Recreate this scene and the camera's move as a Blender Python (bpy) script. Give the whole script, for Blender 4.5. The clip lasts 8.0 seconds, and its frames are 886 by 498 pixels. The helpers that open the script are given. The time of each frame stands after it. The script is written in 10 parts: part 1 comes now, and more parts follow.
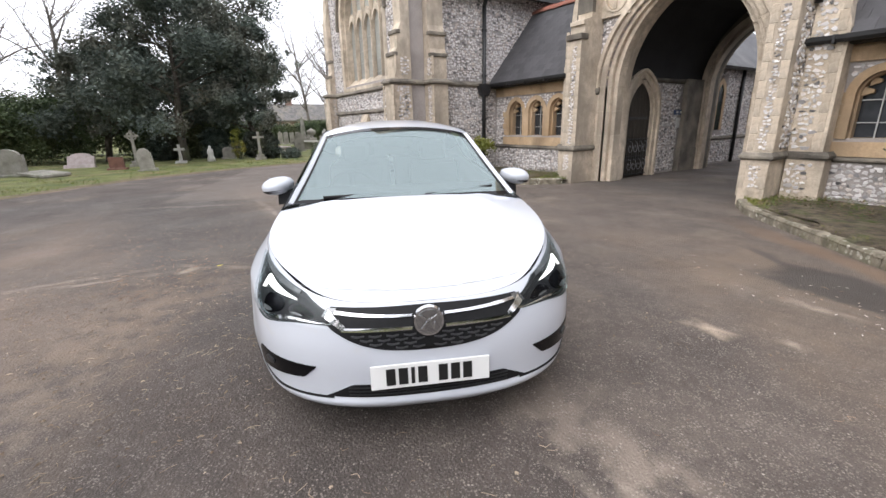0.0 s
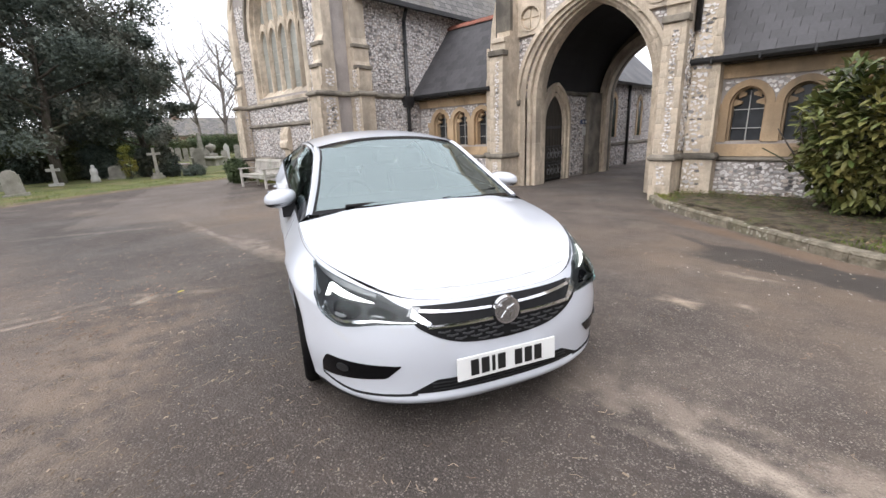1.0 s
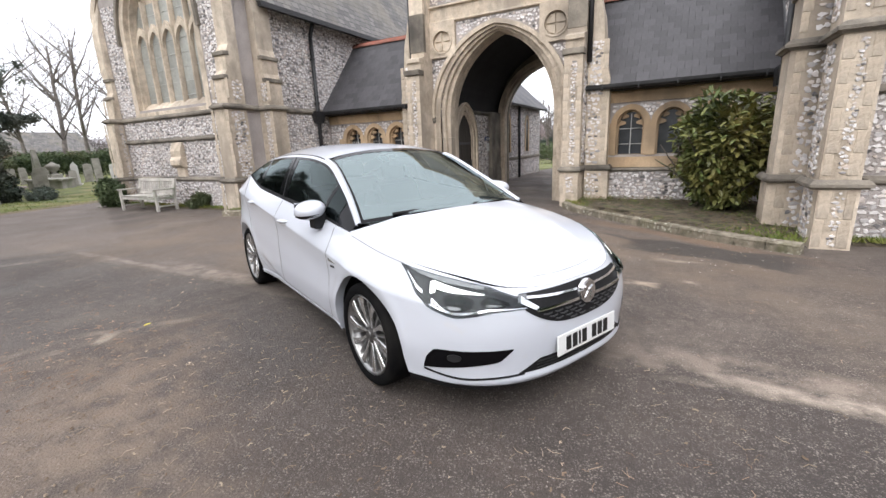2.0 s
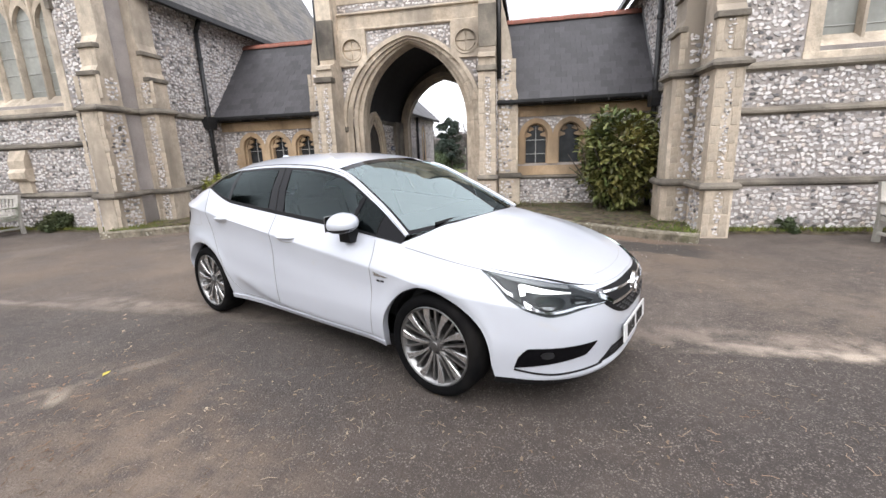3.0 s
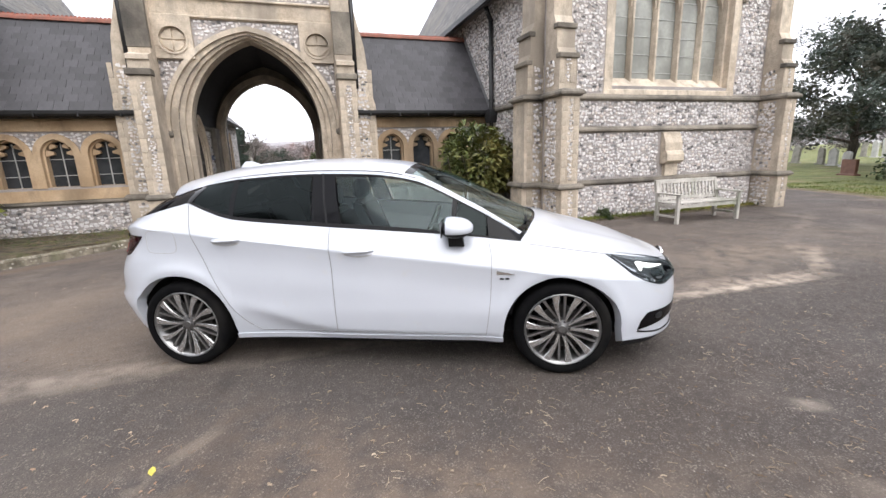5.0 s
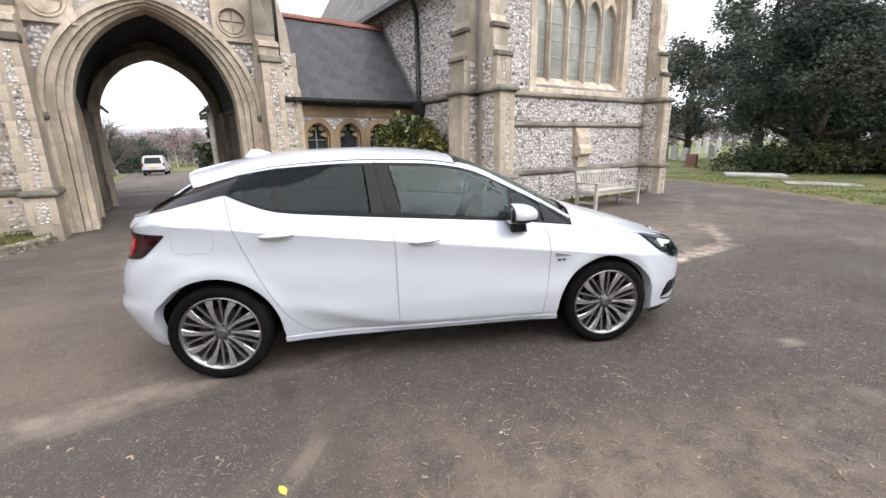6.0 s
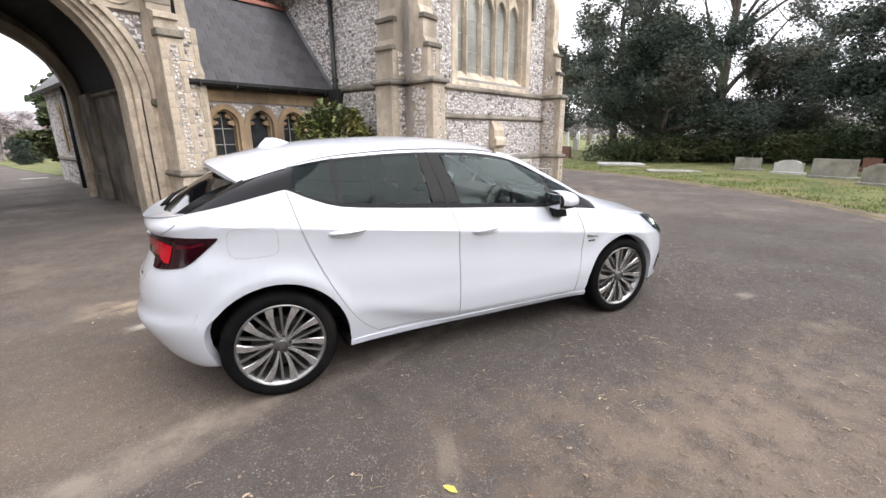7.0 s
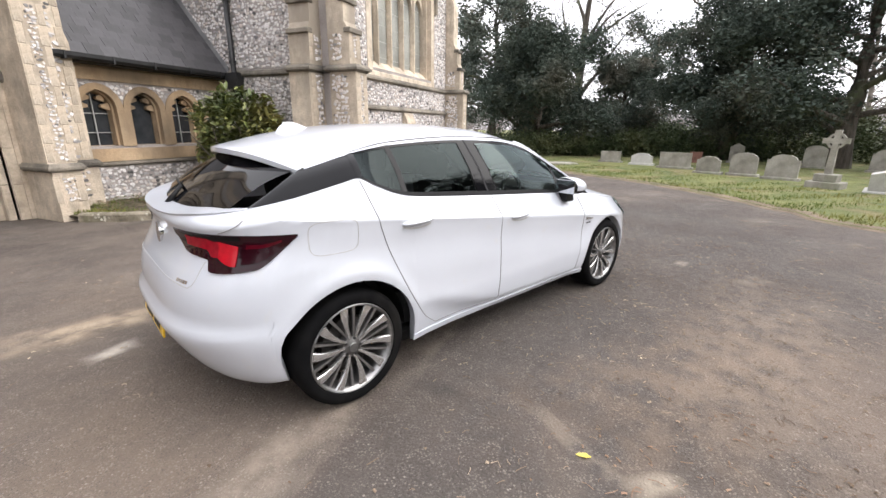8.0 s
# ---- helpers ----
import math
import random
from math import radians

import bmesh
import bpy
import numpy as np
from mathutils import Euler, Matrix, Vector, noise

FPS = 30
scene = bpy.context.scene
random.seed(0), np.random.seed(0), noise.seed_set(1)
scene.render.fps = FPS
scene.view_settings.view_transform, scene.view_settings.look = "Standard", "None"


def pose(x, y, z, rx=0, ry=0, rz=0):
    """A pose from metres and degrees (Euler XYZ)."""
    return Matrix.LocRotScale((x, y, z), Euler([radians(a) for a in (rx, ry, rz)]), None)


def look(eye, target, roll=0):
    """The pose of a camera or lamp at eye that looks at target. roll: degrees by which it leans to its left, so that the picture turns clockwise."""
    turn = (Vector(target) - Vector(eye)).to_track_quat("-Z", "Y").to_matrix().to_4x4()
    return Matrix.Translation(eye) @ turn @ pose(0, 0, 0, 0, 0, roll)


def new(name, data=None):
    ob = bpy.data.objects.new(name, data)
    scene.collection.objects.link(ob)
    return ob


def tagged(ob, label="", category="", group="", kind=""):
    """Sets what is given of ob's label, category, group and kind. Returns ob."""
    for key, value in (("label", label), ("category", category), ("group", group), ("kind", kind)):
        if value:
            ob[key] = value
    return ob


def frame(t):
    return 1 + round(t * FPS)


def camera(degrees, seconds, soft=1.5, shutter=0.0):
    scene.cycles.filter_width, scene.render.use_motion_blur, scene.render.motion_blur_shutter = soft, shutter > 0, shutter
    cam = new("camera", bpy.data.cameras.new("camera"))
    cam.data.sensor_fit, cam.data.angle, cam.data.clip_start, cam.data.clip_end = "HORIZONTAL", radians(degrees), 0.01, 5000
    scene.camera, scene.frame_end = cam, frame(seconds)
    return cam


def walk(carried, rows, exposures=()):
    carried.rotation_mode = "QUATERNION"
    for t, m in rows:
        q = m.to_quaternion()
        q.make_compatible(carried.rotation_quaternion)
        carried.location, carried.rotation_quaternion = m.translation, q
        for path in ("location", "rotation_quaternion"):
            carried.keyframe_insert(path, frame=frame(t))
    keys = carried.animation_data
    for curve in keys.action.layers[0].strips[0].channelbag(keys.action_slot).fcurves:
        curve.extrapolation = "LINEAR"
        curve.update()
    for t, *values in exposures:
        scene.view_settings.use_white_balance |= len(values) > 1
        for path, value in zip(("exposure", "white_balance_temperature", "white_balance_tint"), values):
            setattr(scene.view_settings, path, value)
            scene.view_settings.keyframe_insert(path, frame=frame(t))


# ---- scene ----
cam = camera(93.1, 8.0)
PATH = [
    (0, (0.815, 3.442, 1.412), (-0.792, 4.489, 0.843), -1.4),
    (0.5, (0.722, 3.079, 1.42), (-0.779, 4.278, 0.863), -2.0),
    (1, (0.467, 2.802, 1.407), (-0.882, 4.18, 0.876), -2.3),
    (1.5, (0.154, 2.35, 1.411), (-1.0, 3.906, 0.913), -2.4),
    (2, (-0.232, 2.019, 1.405), (-1.158, 3.726, 0.928), -2.3),
    (2.2, (-0.414, 1.946, 1.423), (-1.246, 3.702, 0.952), -2.4),
    (3.3, (-1.527, 1.536, 1.451), (-1.763, 3.471, 1.005), -2.0),
    (3.5, (-1.727, 1.502, 1.46), (-1.863, 3.448, 1.02), -2.0),
    (4, (-2.222, 1.453, 1.485), (-2.116, 3.398, 1.034), -2.0),
    (4.5, (-2.741, 1.535, 1.483), (-2.388, 3.45, 1.027), -1.9),
    (4.7, (-2.959, 1.567, 1.469), (-2.507, 3.463, 1.021), -1.9),
    (5.8, (-4.147, 1.985, 1.464), (-3.165, 3.663, 0.995), -1.4),
    (6, (-4.366, 2.088, 1.475), (-3.294, 3.705, 0.988), -1.1),
    (6.5, (-4.837, 2.462, 1.464), (-3.538, 3.898, 0.96), -0.8),
    (7, (-5.26, 2.851, 1.477), (-3.78, 4.087, 0.947), -0.5),
    (7.5, (-5.555, 3.293, 1.446), (-3.913, 4.291, 0.889), 0.1),
    (8, (-5.829, 3.761, 1.437), (-4.059, 4.506, 0.881), 0.6),
]
walk(cam, [(t, look(eye, target, roll)) for t, eye, target, roll in PATH], ((0.0, 0.80, 6350, 12), (2.2, 0.84, 6350, 12), (4.5, 0.88, 6350, 12), (6.5, 0.94, 6400, 12), (8.0, 1.12, 6550, 12)))

# ---- world and light: a bright overcast day ----
SUN_AZ, SUN_EL = 172.0, 45.0
world = bpy.data.worlds.new("overcast_sky")
scene.world = world
world.use_nodes = True
wn, wl = world.node_tree.nodes, world.node_tree.links
wn.clear()
w_out, w_bg = wn.new("ShaderNodeOutputWorld"), wn.new("ShaderNodeBackground")
w_sky, w_mix, w_cloud = wn.new("ShaderNodeTexSky"), wn.new("ShaderNodeMixRGB"), wn.new("ShaderNodeRGB")
w_sky.sky_type, w_sky.sun_disc = "NISHITA", False
w_sky.sun_elevation, w_sky.sun_rotation = radians(SUN_EL), radians(SUN_AZ)
w_tc, w_noise, w_ramp = wn.new("ShaderNodeTexCoord"), wn.new("ShaderNodeTexNoise"), wn.new("ShaderNodeMapRange")
w_noise.inputs["Scale"].default_value, w_noise.inputs["Detail"].default_value = 2.2, 5.0
w_ramp.inputs["From Min"].default_value, w_ramp.inputs["From Max"].default_value = 0.3, 0.75
w_ramp.inputs["To Min"].default_value, w_ramp.inputs["To Max"].default_value = 0.97, 0.80
wl.new(w_tc.outputs["Generated"], w_noise.inputs["Vector"])
wl.new(w_noise.outputs["Fac"], w_ramp.inputs["Value"])
w_cloud.outputs[0].default_value = (12.0, 12.1, 12.6, 1)
wl.new(w_ramp.outputs["Result"], w_mix.inputs["Fac"])
wl.new(w_sky.outputs["Color"], w_mix.inputs["Color1"])
wl.new(w_cloud.outputs["Color"], w_mix.inputs["Color2"])
wl.new(w_mix.outputs["Color"], w_bg.inputs["Color"])
w_bg.inputs["Strength"].default_value = 0.094
wl.new(w_bg.outputs["Background"], w_out.inputs["Surface"])
sun = new("sun", bpy.data.lights.new("sun", "SUN"))
sun.data.energy, sun.data.angle, sun.data.color = 1.8, radians(70), (1.0, 0.97, 0.92)
sun.matrix_world = look((0, 0, 0), (-math.sin(radians(SUN_AZ)) * math.cos(radians(SUN_EL)), -math.cos(radians(SUN_AZ)) * math.cos(radians(SUN_EL)), -math.sin(radians(SUN_EL))))
sun.location = (0, 0, 30)



# ---- small builders ----
def part(name, bm, mat, parent=None, label="", smooth=False):
    """Links a bmesh, in world coordinates, as one mesh object, under a thing or a part."""
    bmesh.ops.recalc_face_normals(bm, faces=bm.faces)
    me = bpy.data.meshes.new(name)
    bm.to_mesh(me)
    bm.free()
    me.materials.append(mat)
    if smooth:
        for p in me.polygons:
            p.use_smooth = True
    return adopt(new(name, me), parent, label)


def adopt(ob, parent=None, label=""):
    if parent is not None:
        ob.parent = parent
        ob.matrix_parent_inverse = base_of(parent).inverted()
    if label:
        ob["label"] = label
    return ob


def base_of(ob):
    """Where a thing or part stands in the world."""
    m = ob.matrix_basis
    return base_of(ob.parent) @ ob.matrix_parent_inverse @ m if ob.parent else m


def mesh_part(name, verts, faces, mat, parent=None, label="", smooth=False, kind=""):
    me = bpy.data.meshes.new(name)
    me.from_pydata([tuple(map(float, v)) for v in verts], [], [tuple(map(int, f)) for f in faces])
    me.materials.append(mat)
    if smooth:
        for p in me.polygons:
            p.use_smooth = True
    ob = adopt(new(name, me), parent, label)
    if kind:
        ob["kind"] = kind
    return ob


def thing(name, at, label, category, group="", kind=""):
    ob = new(name)
    ob.empty_display_size = 0.2
    ob.location = at
    return tagged(ob, label, category, group, kind)


def box(bm, x0, x1, y0, y1, z0, z1, bevel=0.0):
    x0, x1, y0, y1, z0, z1 = min(x0, x1), max(x0, x1), min(y0, y1), max(y0, y1), min(z0, z1), max(z0, z1)
    m = Matrix.LocRotScale(((x0 + x1) / 2, (y0 + y1) / 2, (z0 + z1) / 2), None, (x1 - x0, y1 - y0, z1 - z0))
    made = bmesh.ops.create_cube(bm, size=1.0, matrix=m)["verts"]
    if bevel > 0:
        edges = list({e for v in made for e in v.link_edges})
        bmesh.ops.bevel(bm, geom=edges, offset=bevel, segments=1, affect="EDGES")


def prism(bm, pts, axis, a, b):
    """A flat outline of (p, q) pushed along an axis from a to b. x: (y, z); y: (x, z); z: (x, y)."""
    def place(p, q, c):
        return {"x": (c, p, q), "y": (p, c, q), "z": (p, q, c)}[axis]
    lo = [bm.verts.new(place(p, q, a)) for p, q in pts]
    hi = [bm.verts.new(place(p, q, b)) for p, q in pts]
    n = len(pts)
    bm.faces.new(lo)
    bm.faces.new(hi[::-1])
    for i in range(n):
        bm.faces.new((lo[i], lo[(i + 1) % n], hi[(i + 1) % n], hi[i]))


def cyl(bm, p0, p1, r0, r1=None, n=10):
    """A closed tapered tube between two points."""
    p0, p1 = Vector(p0), Vector(p1)
    r1 = r0 if r1 is None else r1
    turn = (p1 - p0).to_track_quat("Z", "Y").to_matrix().to_4x4()
    m = Matrix.Translation((p0 + p1) / 2) @ turn
    bmesh.ops.create_cone(bm, cap_ends=True, segments=n, radius1=r0, radius2=r1, depth=(p1 - p0).length, matrix=m)


def arch(xc, half, zs, rise, n=14):
    """The points of a pointed arch from its left springing over the apex to its right one."""
    r = (rise * rise + half * half) / (2 * half)
    top = math.atan2(rise, r - half)
    left = [(xc - half + r - r * math.cos(top * i / n), zs + r * math.sin(top * i / n)) for i in range(n + 1)]
    return left + [(2 * xc - x, z) for x, z in left[-2::-1]]


def arch_ring(bm, xc, inner, outer, zs, rise_in, rise_out, foot, y0, y1, axis="y", n=14):
    pin, pout = arch(xc, inner, zs, rise_in, n), arch(xc, outer, zs, rise_out, n)
    prism(bm, [(xc - outer, foot)] + pout + [(xc + outer, foot), (xc + inner, foot)] + pin[::-1] + [(xc - inner, foot)], axis, y0, y1)


# ---- materials ----
def material(name, rough=0.8, metal=0.0):
    m = bpy.data.materials.new(name)
    m.use_nodes = True
    b = m.node_tree.nodes["Principled BSDF"]
    b.inputs["Roughness"].default_value, b.inputs["Metallic"].default_value = rough, metal
    return m, m.node_tree.nodes, m.node_tree.links, b


def noise_fac(n, l, scale, detail=4.0, lo=0.35, hi=0.65, coord="Object", stretch=None, rough=0.55):
    tc, tx, mr = n.new("ShaderNodeTexCoord"), n.new("ShaderNodeTexNoise"), n.new("ShaderNodeMapRange")
    tx.inputs["Scale"].default_value, tx.inputs["Detail"].default_value, tx.inputs["Roughness"].default_value = scale, detail, rough
    mr.inputs["From Min"].default_value, mr.inputs["From Max"].default_value = lo, hi
    if stretch:
        mp = n.new("ShaderNodeMapping")
        mp.inputs["Scale"].default_value = stretch
        l.new(tc.outputs[coord], mp.inputs["Vector"])
        l.new(mp.outputs["Vector"], tx.inputs["Vector"])
    else:
        l.new(tc.outputs[coord], tx.inputs["Vector"])
    l.new(tx.outputs["Fac"], mr.inputs["Value"])
    return mr.outputs["Result"]


def mix(n, l, fac, a, b, mode="MIX"):
    x = n.new("ShaderNodeMixRGB")
    x.blend_type = mode
    for key, v in (("Fac", fac), ("Color1", a), ("Color2", b)):
        if isinstance(v, (tuple, list)):
            x.inputs[key].default_value = (*v, 1)[:4]
        elif isinstance(v, (int, float)):
            x.inputs[key].default_value = v
        else:
            l.new(v, x.inputs[key])
    return x.outputs["Color"]


def bump(n, l, b, height, strength=0.4, dist=0.01):
    x = n.new("ShaderNodeBump")
    x.inputs["Strength"].default_value, x.inputs["Distance"].default_value = strength, dist
    l.new(height, x.inputs["Height"])
    l.new(x.outputs["Normal"], b.inputs["Normal"])


def times_fac(n, l, a, k):
    m = n.new("ShaderNodeMath")
    m.operation = "MULTIPLY"
    l.new(a, m.inputs[0])
    m.inputs[1].default_value = k
    return m.outputs[0]


def two_tone(name, dark, light, rough=0.85, big=1.2, fine=30.0, stain=None, stain_scale=0.7, bump_strength=0.35, bump_dist=0.006, vary=0.0, stretch=None, streak=None, stain_lo=0.52):
    """A mineral or painted surface: two tones at a large scale, fine grain, optional stains, and a shift from piece to piece."""
    m, n, l, b = material(name, rough)
    c = mix(n, l, noise_fac(n, l, big, 5, stretch=stretch), dark, light)
    grain = noise_fac(n, l, fine, 6, 0.25, 0.75)
    c = mix(n, l, 0.35, c, mix(n, l, grain, (0.35, 0.35, 0.35), (1.0, 1.0, 1.0)), "MULTIPLY")
    if stain_lo < 0.5:
        c = mix(n, l, 0.6, c, mix(n, l, noise_fac(n, l, 6.5, 7, 0.32, 0.66, rough=0.65), (0.55, 0.54, 0.52), (1.12, 1.12, 1.12)), "MULTIPLY")
    if stain:
        c = mix(n, l, noise_fac(n, l, stain_scale, 7, stain_lo, stain_lo + 0.20, stretch=(1, 1, 0.45)), c, stain)
    if streak:
        c = mix(n, l, times_fac(n, l, noise_fac(n, l, 3.2, 8, 0.52, 0.72, stretch=(1.3, 1.3, 0.5), rough=0.65), 0.75), c, streak)
    if vary:
        oi, mr = n.new("ShaderNodeObjectInfo"), n.new("ShaderNodeMapRange")
        mr.inputs["To Min"].default_value, mr.inputs["To Max"].default_value = 1 - vary, 1 + vary * 0.5
        l.new(oi.outputs["Random"], mr.inputs["Value"])
        hs = n.new("ShaderNodeHueSaturation")
        l.new(mr.outputs["Result"], hs.inputs["Value"])
        l.new(c, hs.inputs["Color"])
        c = hs.outputs["Color"]
    l.new(c, b.inputs["Base Color"])
    bump(n, l, b, grain, bump_strength, bump_dist)
    return m


STONE = two_tone("limestone", (0.57, 0.475, 0.37), (0.80, 0.69, 0.555), 0.9, 1.6, 38, (0.31, 0.265, 0.215), 0.9, 0.5, 0.01, streak=(0.25, 0.22, 0.175), stain_lo=0.475)
STONE_PIECE = two_tone("limestone_block", (0.57, 0.475, 0.37), (0.78, 0.67, 0.535), 0.9, 2.2, 38, (0.31, 0.265, 0.215), 1.1, 0.5, 0.01, vary=0.14, streak=(0.27, 0.235, 0.19), stain_lo=0.475)
# weathered ledges and mouldings; inside the passage this darkness also stands for shade
STONE_DARK = two_tone("weathered_shaded_stone", (0.12, 0.105, 0.088), (0.30, 0.265, 0.215), 0.92, 1.8, 30, (0.05, 0.047, 0.042), 1.1, 0.6, 0.012)
STONE_WARM = two_tone("warm_sandstone", (0.50, 0.345, 0.205), (0.66, 0.49, 0.32), 0.9, 1.4, 40, (0.20, 0.15, 0.10), 0.8, 0.4, 0.008, streak=(0.26, 0.19, 0.125))
MORTAR = two_tone("flint_mortar", (0.36, 0.325, 0.305), (0.50, 0.455, 0.43), 0.95, 1.5, 55, (0.22, 0.195, 0.18), 0.7, 0.7, 0.015)
SLATE = two_tone("slate", (0.050, 0.048, 0.053), (0.095, 0.092, 0.098), 0.60, 1.2, 26, (0.13, 0.125, 0.125), 1.0, 0.35, 0.004, vary=0.3, stretch=(1, 1, 0.3))
def coursed_slate():
    """Far roof slopes: courses of old slate, each one a little different."""
    m, n, l, b = material("coursed_old_slate", 0.65)
    tc, sp, cb, br = n.new("ShaderNodeTexCoord"), n.new("ShaderNodeSeparateXYZ"), n.new("ShaderNodeCombineXYZ"), n.new("ShaderNodeTexBrick")
    l.new(tc.outputs["Object"], sp.inputs["Vector"])
    l.new(sp.outputs["Y"], cb.inputs["X"])
    l.new(sp.outputs["Z"], cb.inputs["Y"])
    l.new(cb.outputs["Vector"], br.inputs["Vector"])
    br.inputs["Scale"].default_value, br.inputs["Mortar Size"].default_value, br.inputs["Brick Width"].default_value, br.inputs["Row Height"].default_value = 1.0, 0.010, 0.26, 0.17
    br.inputs["Color1"].default_value, br.inputs["Color2"].default_value, br.inputs["Mortar"].default_value = (0.085, 0.08, 0.078, 1), (0.17, 0.16, 0.15, 1), (0.03, 0.03, 0.03, 1)
    c = mix(n, l, times_fac(n, l, noise_fac(n, l, 0.7, 6, 0.45, 0.7), 0.6), br.outputs["Color"], (0.20, 0.175, 0.13))
    l.new(c, b.inputs["Base Color"])
    bump(n, l, b, noise_fac(n, l, 14, 5), 0.3, 0.006)
    return m


SLATE_FAR = coursed_slate()
SLATE_BED = two_tone("roof_boarding", (0.03, 0.03, 0.032), (0.05, 0.05, 0.052), 0.8)
RIDGE = two_tone("red_clay_ridge", (0.25, 0.075, 0.05), (0.36, 0.13, 0.085), 0.85, 4, 40, (0.12, 0.07, 0.055), 2.0, 0.3, 0.004, vary=0.15)
IRON = two_tone("black_iron_paint", (0.012, 0.012, 0.013), (0.025, 0.025, 0.027), 0.45, 3, 60)
TIMBER_DARK = two_tone("dark_timber", (0.02, 0.016, 0.012), (0.05, 0.04, 0.03), 0.75, 2, 40, stretch=(8, 8, 0.6))
# near-black vault: the deep shade of the passage is put into the colour
CEILING = two_tone("shaded_vault", (0.012, 0.012, 0.014), (0.026, 0.025, 0.028), 0.9, 1.0, 20)
LEAD_GREY = two_tone("grey_lead", (0.16, 0.16, 0.165), (0.26, 0.26, 0.265), 0.6, 3, 40)
LEAD = two_tone("white_glazing_bar", (0.42, 0.42, 0.41), (0.55, 0.55, 0.53), 0.6, 5, 60)


def glass_dark(name, colour, rough):
    m, n, l, b = material(name, rough)
    l.new(mix(n, l, noise_fac(n, l, 3.0, 3), colour, tuple(c * 1.8 for c in colour)), b.inputs["Base Color"])
    b.inputs["Specular IOR Level"].default_value = 0.5
    return m


WINDOW_DARK = glass_dark("dark_leaded_glass", (0.025, 0.027, 0.03), 0.16)
WINDOW_PALE = two_tone("greenish_obscured_glass", (0.29, 0.295, 0.27), (0.42, 0.425, 0.39), 0.3, 1.6, 14, (0.20, 0.205, 0.185), 1.3, 0.2, 0.004)


def flint_material(name, per_island):
    m, n, l, b = material(name, 0.55)
    if per_island:
        g = n.new("ShaderNodeNewGeometry")
        rnd = g.outputs["Random Per Island"]
    else:
        g = n.new("ShaderNodeObjectInfo")
        rnd = g.outputs["Random"]
    ramp = n.new("ShaderNodeValToRGB")
    ramp.color_ramp.interpolation = "LINEAR"
    stops = ((0.0, (0.04, 0.038, 0.04)), (0.07, (0.13, 0.125, 0.13)), (0.16, (0.42, 0.40, 0.40)), (0.36, (0.68, 0.65, 0.645)), (0.72, (0.82, 0.79, 0.78)), (0.82, (0.58, 0.49, 0.43)), (1.0, (0.90, 0.875, 0.86)))
    for i, (p, c) in enumerate(stops):
        e = ramp.color_ramp.elements[i] if i < 2 else ramp.color_ramp.elements.new(p)
        e.position, e.color = p, (*c, 1)
    l.new(rnd, ramp.inputs["Fac"])
    c = mix(n, l, times_fac(n, l, noise_fac(n, l, 45, 5, 0.35, 0.7), 0.22), ramp.outputs["Color"], (0.62, 0.60, 0.58))
    c = mix(n, l, times_fac(n, l, noise_fac(n, l, 0.8, 6, 0.52, 0.75), 0.4), c, (0.24, 0.215, 0.19))
    l.new(c, b.inputs["Base Color"])
    bump(n, l, b, noise_fac(n, l, 60, 4, 0.3, 0.7), 0.3, 0.006)
    return m


FLINT = flint_material("knapped_flint", False)
FLINT_MASS = flint_material("knapped_flint_mass", True)

# ---- the cemetery chapels: a gatehouse, two cloisters, two chapels, alike on both sides of the axis ----
XC = -4.10                      # the axis of the gatehouse
FACE_Y = 12.20                  # front of the gatehouse
CLOISTER_Y = 12.30              # front of the cloisters
CHAPEL_Y = 9.20                 # front of the chapels
FLANK, FLANK_OUT = 5.56, 11.60    # offsets from the axis
FLINT_AREAS = []                # (parent, axis, plane, (a0, a1, b0, b1), rejects, weathering)


def string_course(bm, pts, z, depth, h):
    """A moulded ledge along a line of (x, y) points: sloped top, square nose, hollow below. depth points outwards, to the line's right."""
    n = len(pts)
    offs = []
    for i in range(n):
        d = Vector((0, 0))
        if i > 0:
            e = (Vector(pts[i]) - Vector(pts[i - 1])).normalized()
            d += Vector((e.y, -e.x))
        if i < n - 1:
            e = (Vector(pts[i + 1]) - Vector(pts[i])).normalized()
            d += Vector((e.y, -e.x))
        if 0 < i < n - 1:
            d *= 1 / max(0.3, d.length_squared / 2)
        offs.append(d)
    prof = [(0.0, h * 0.55), (0.35, h * 0.42), (1.0, h * 0.05), (1.0, -h * 0.25), (0.55, -h * 0.3), (0.3, -h * 0.5), (0.0, -h * 0.5)]
    rows = [[bm.verts.new((p[0] + o.x * depth * f, p[1] + o.y * depth * f, z + dz)) for f, dz in prof] for p, o in zip(pts, offs)]
    for a, b in zip(rows, rows[1:]):
        for i in range(len(prof) - 1):
            bm.faces.new((a[i], b[i], b[i + 1], a[i + 1]))
        bm.faces.new((a[-1], b[-1], b[0], a[0]))
    bm.faces.new(rows[0])
    bm.faces.new(rows[-1][::-1])


def front_buttress(parent, x0, x1, yb, steps, name="buttress"):
    """A stepped buttress that stands out towards the front. steps: (top z, front y, inset), from the foot up; sloped weatherings between."""
    bm = bmesh.new()
    z = 0.0
    prof = [(yb, 0.0)]
    for i, (zt, yf, slope) in enumerate(steps):
        prof += [(yf, z), (yf, zt)]
        z = zt + slope
    prof += [(yb, z)]
    prism(bm, prof, "x", x0, x1)
    return part(name, bm, STONE, parent)


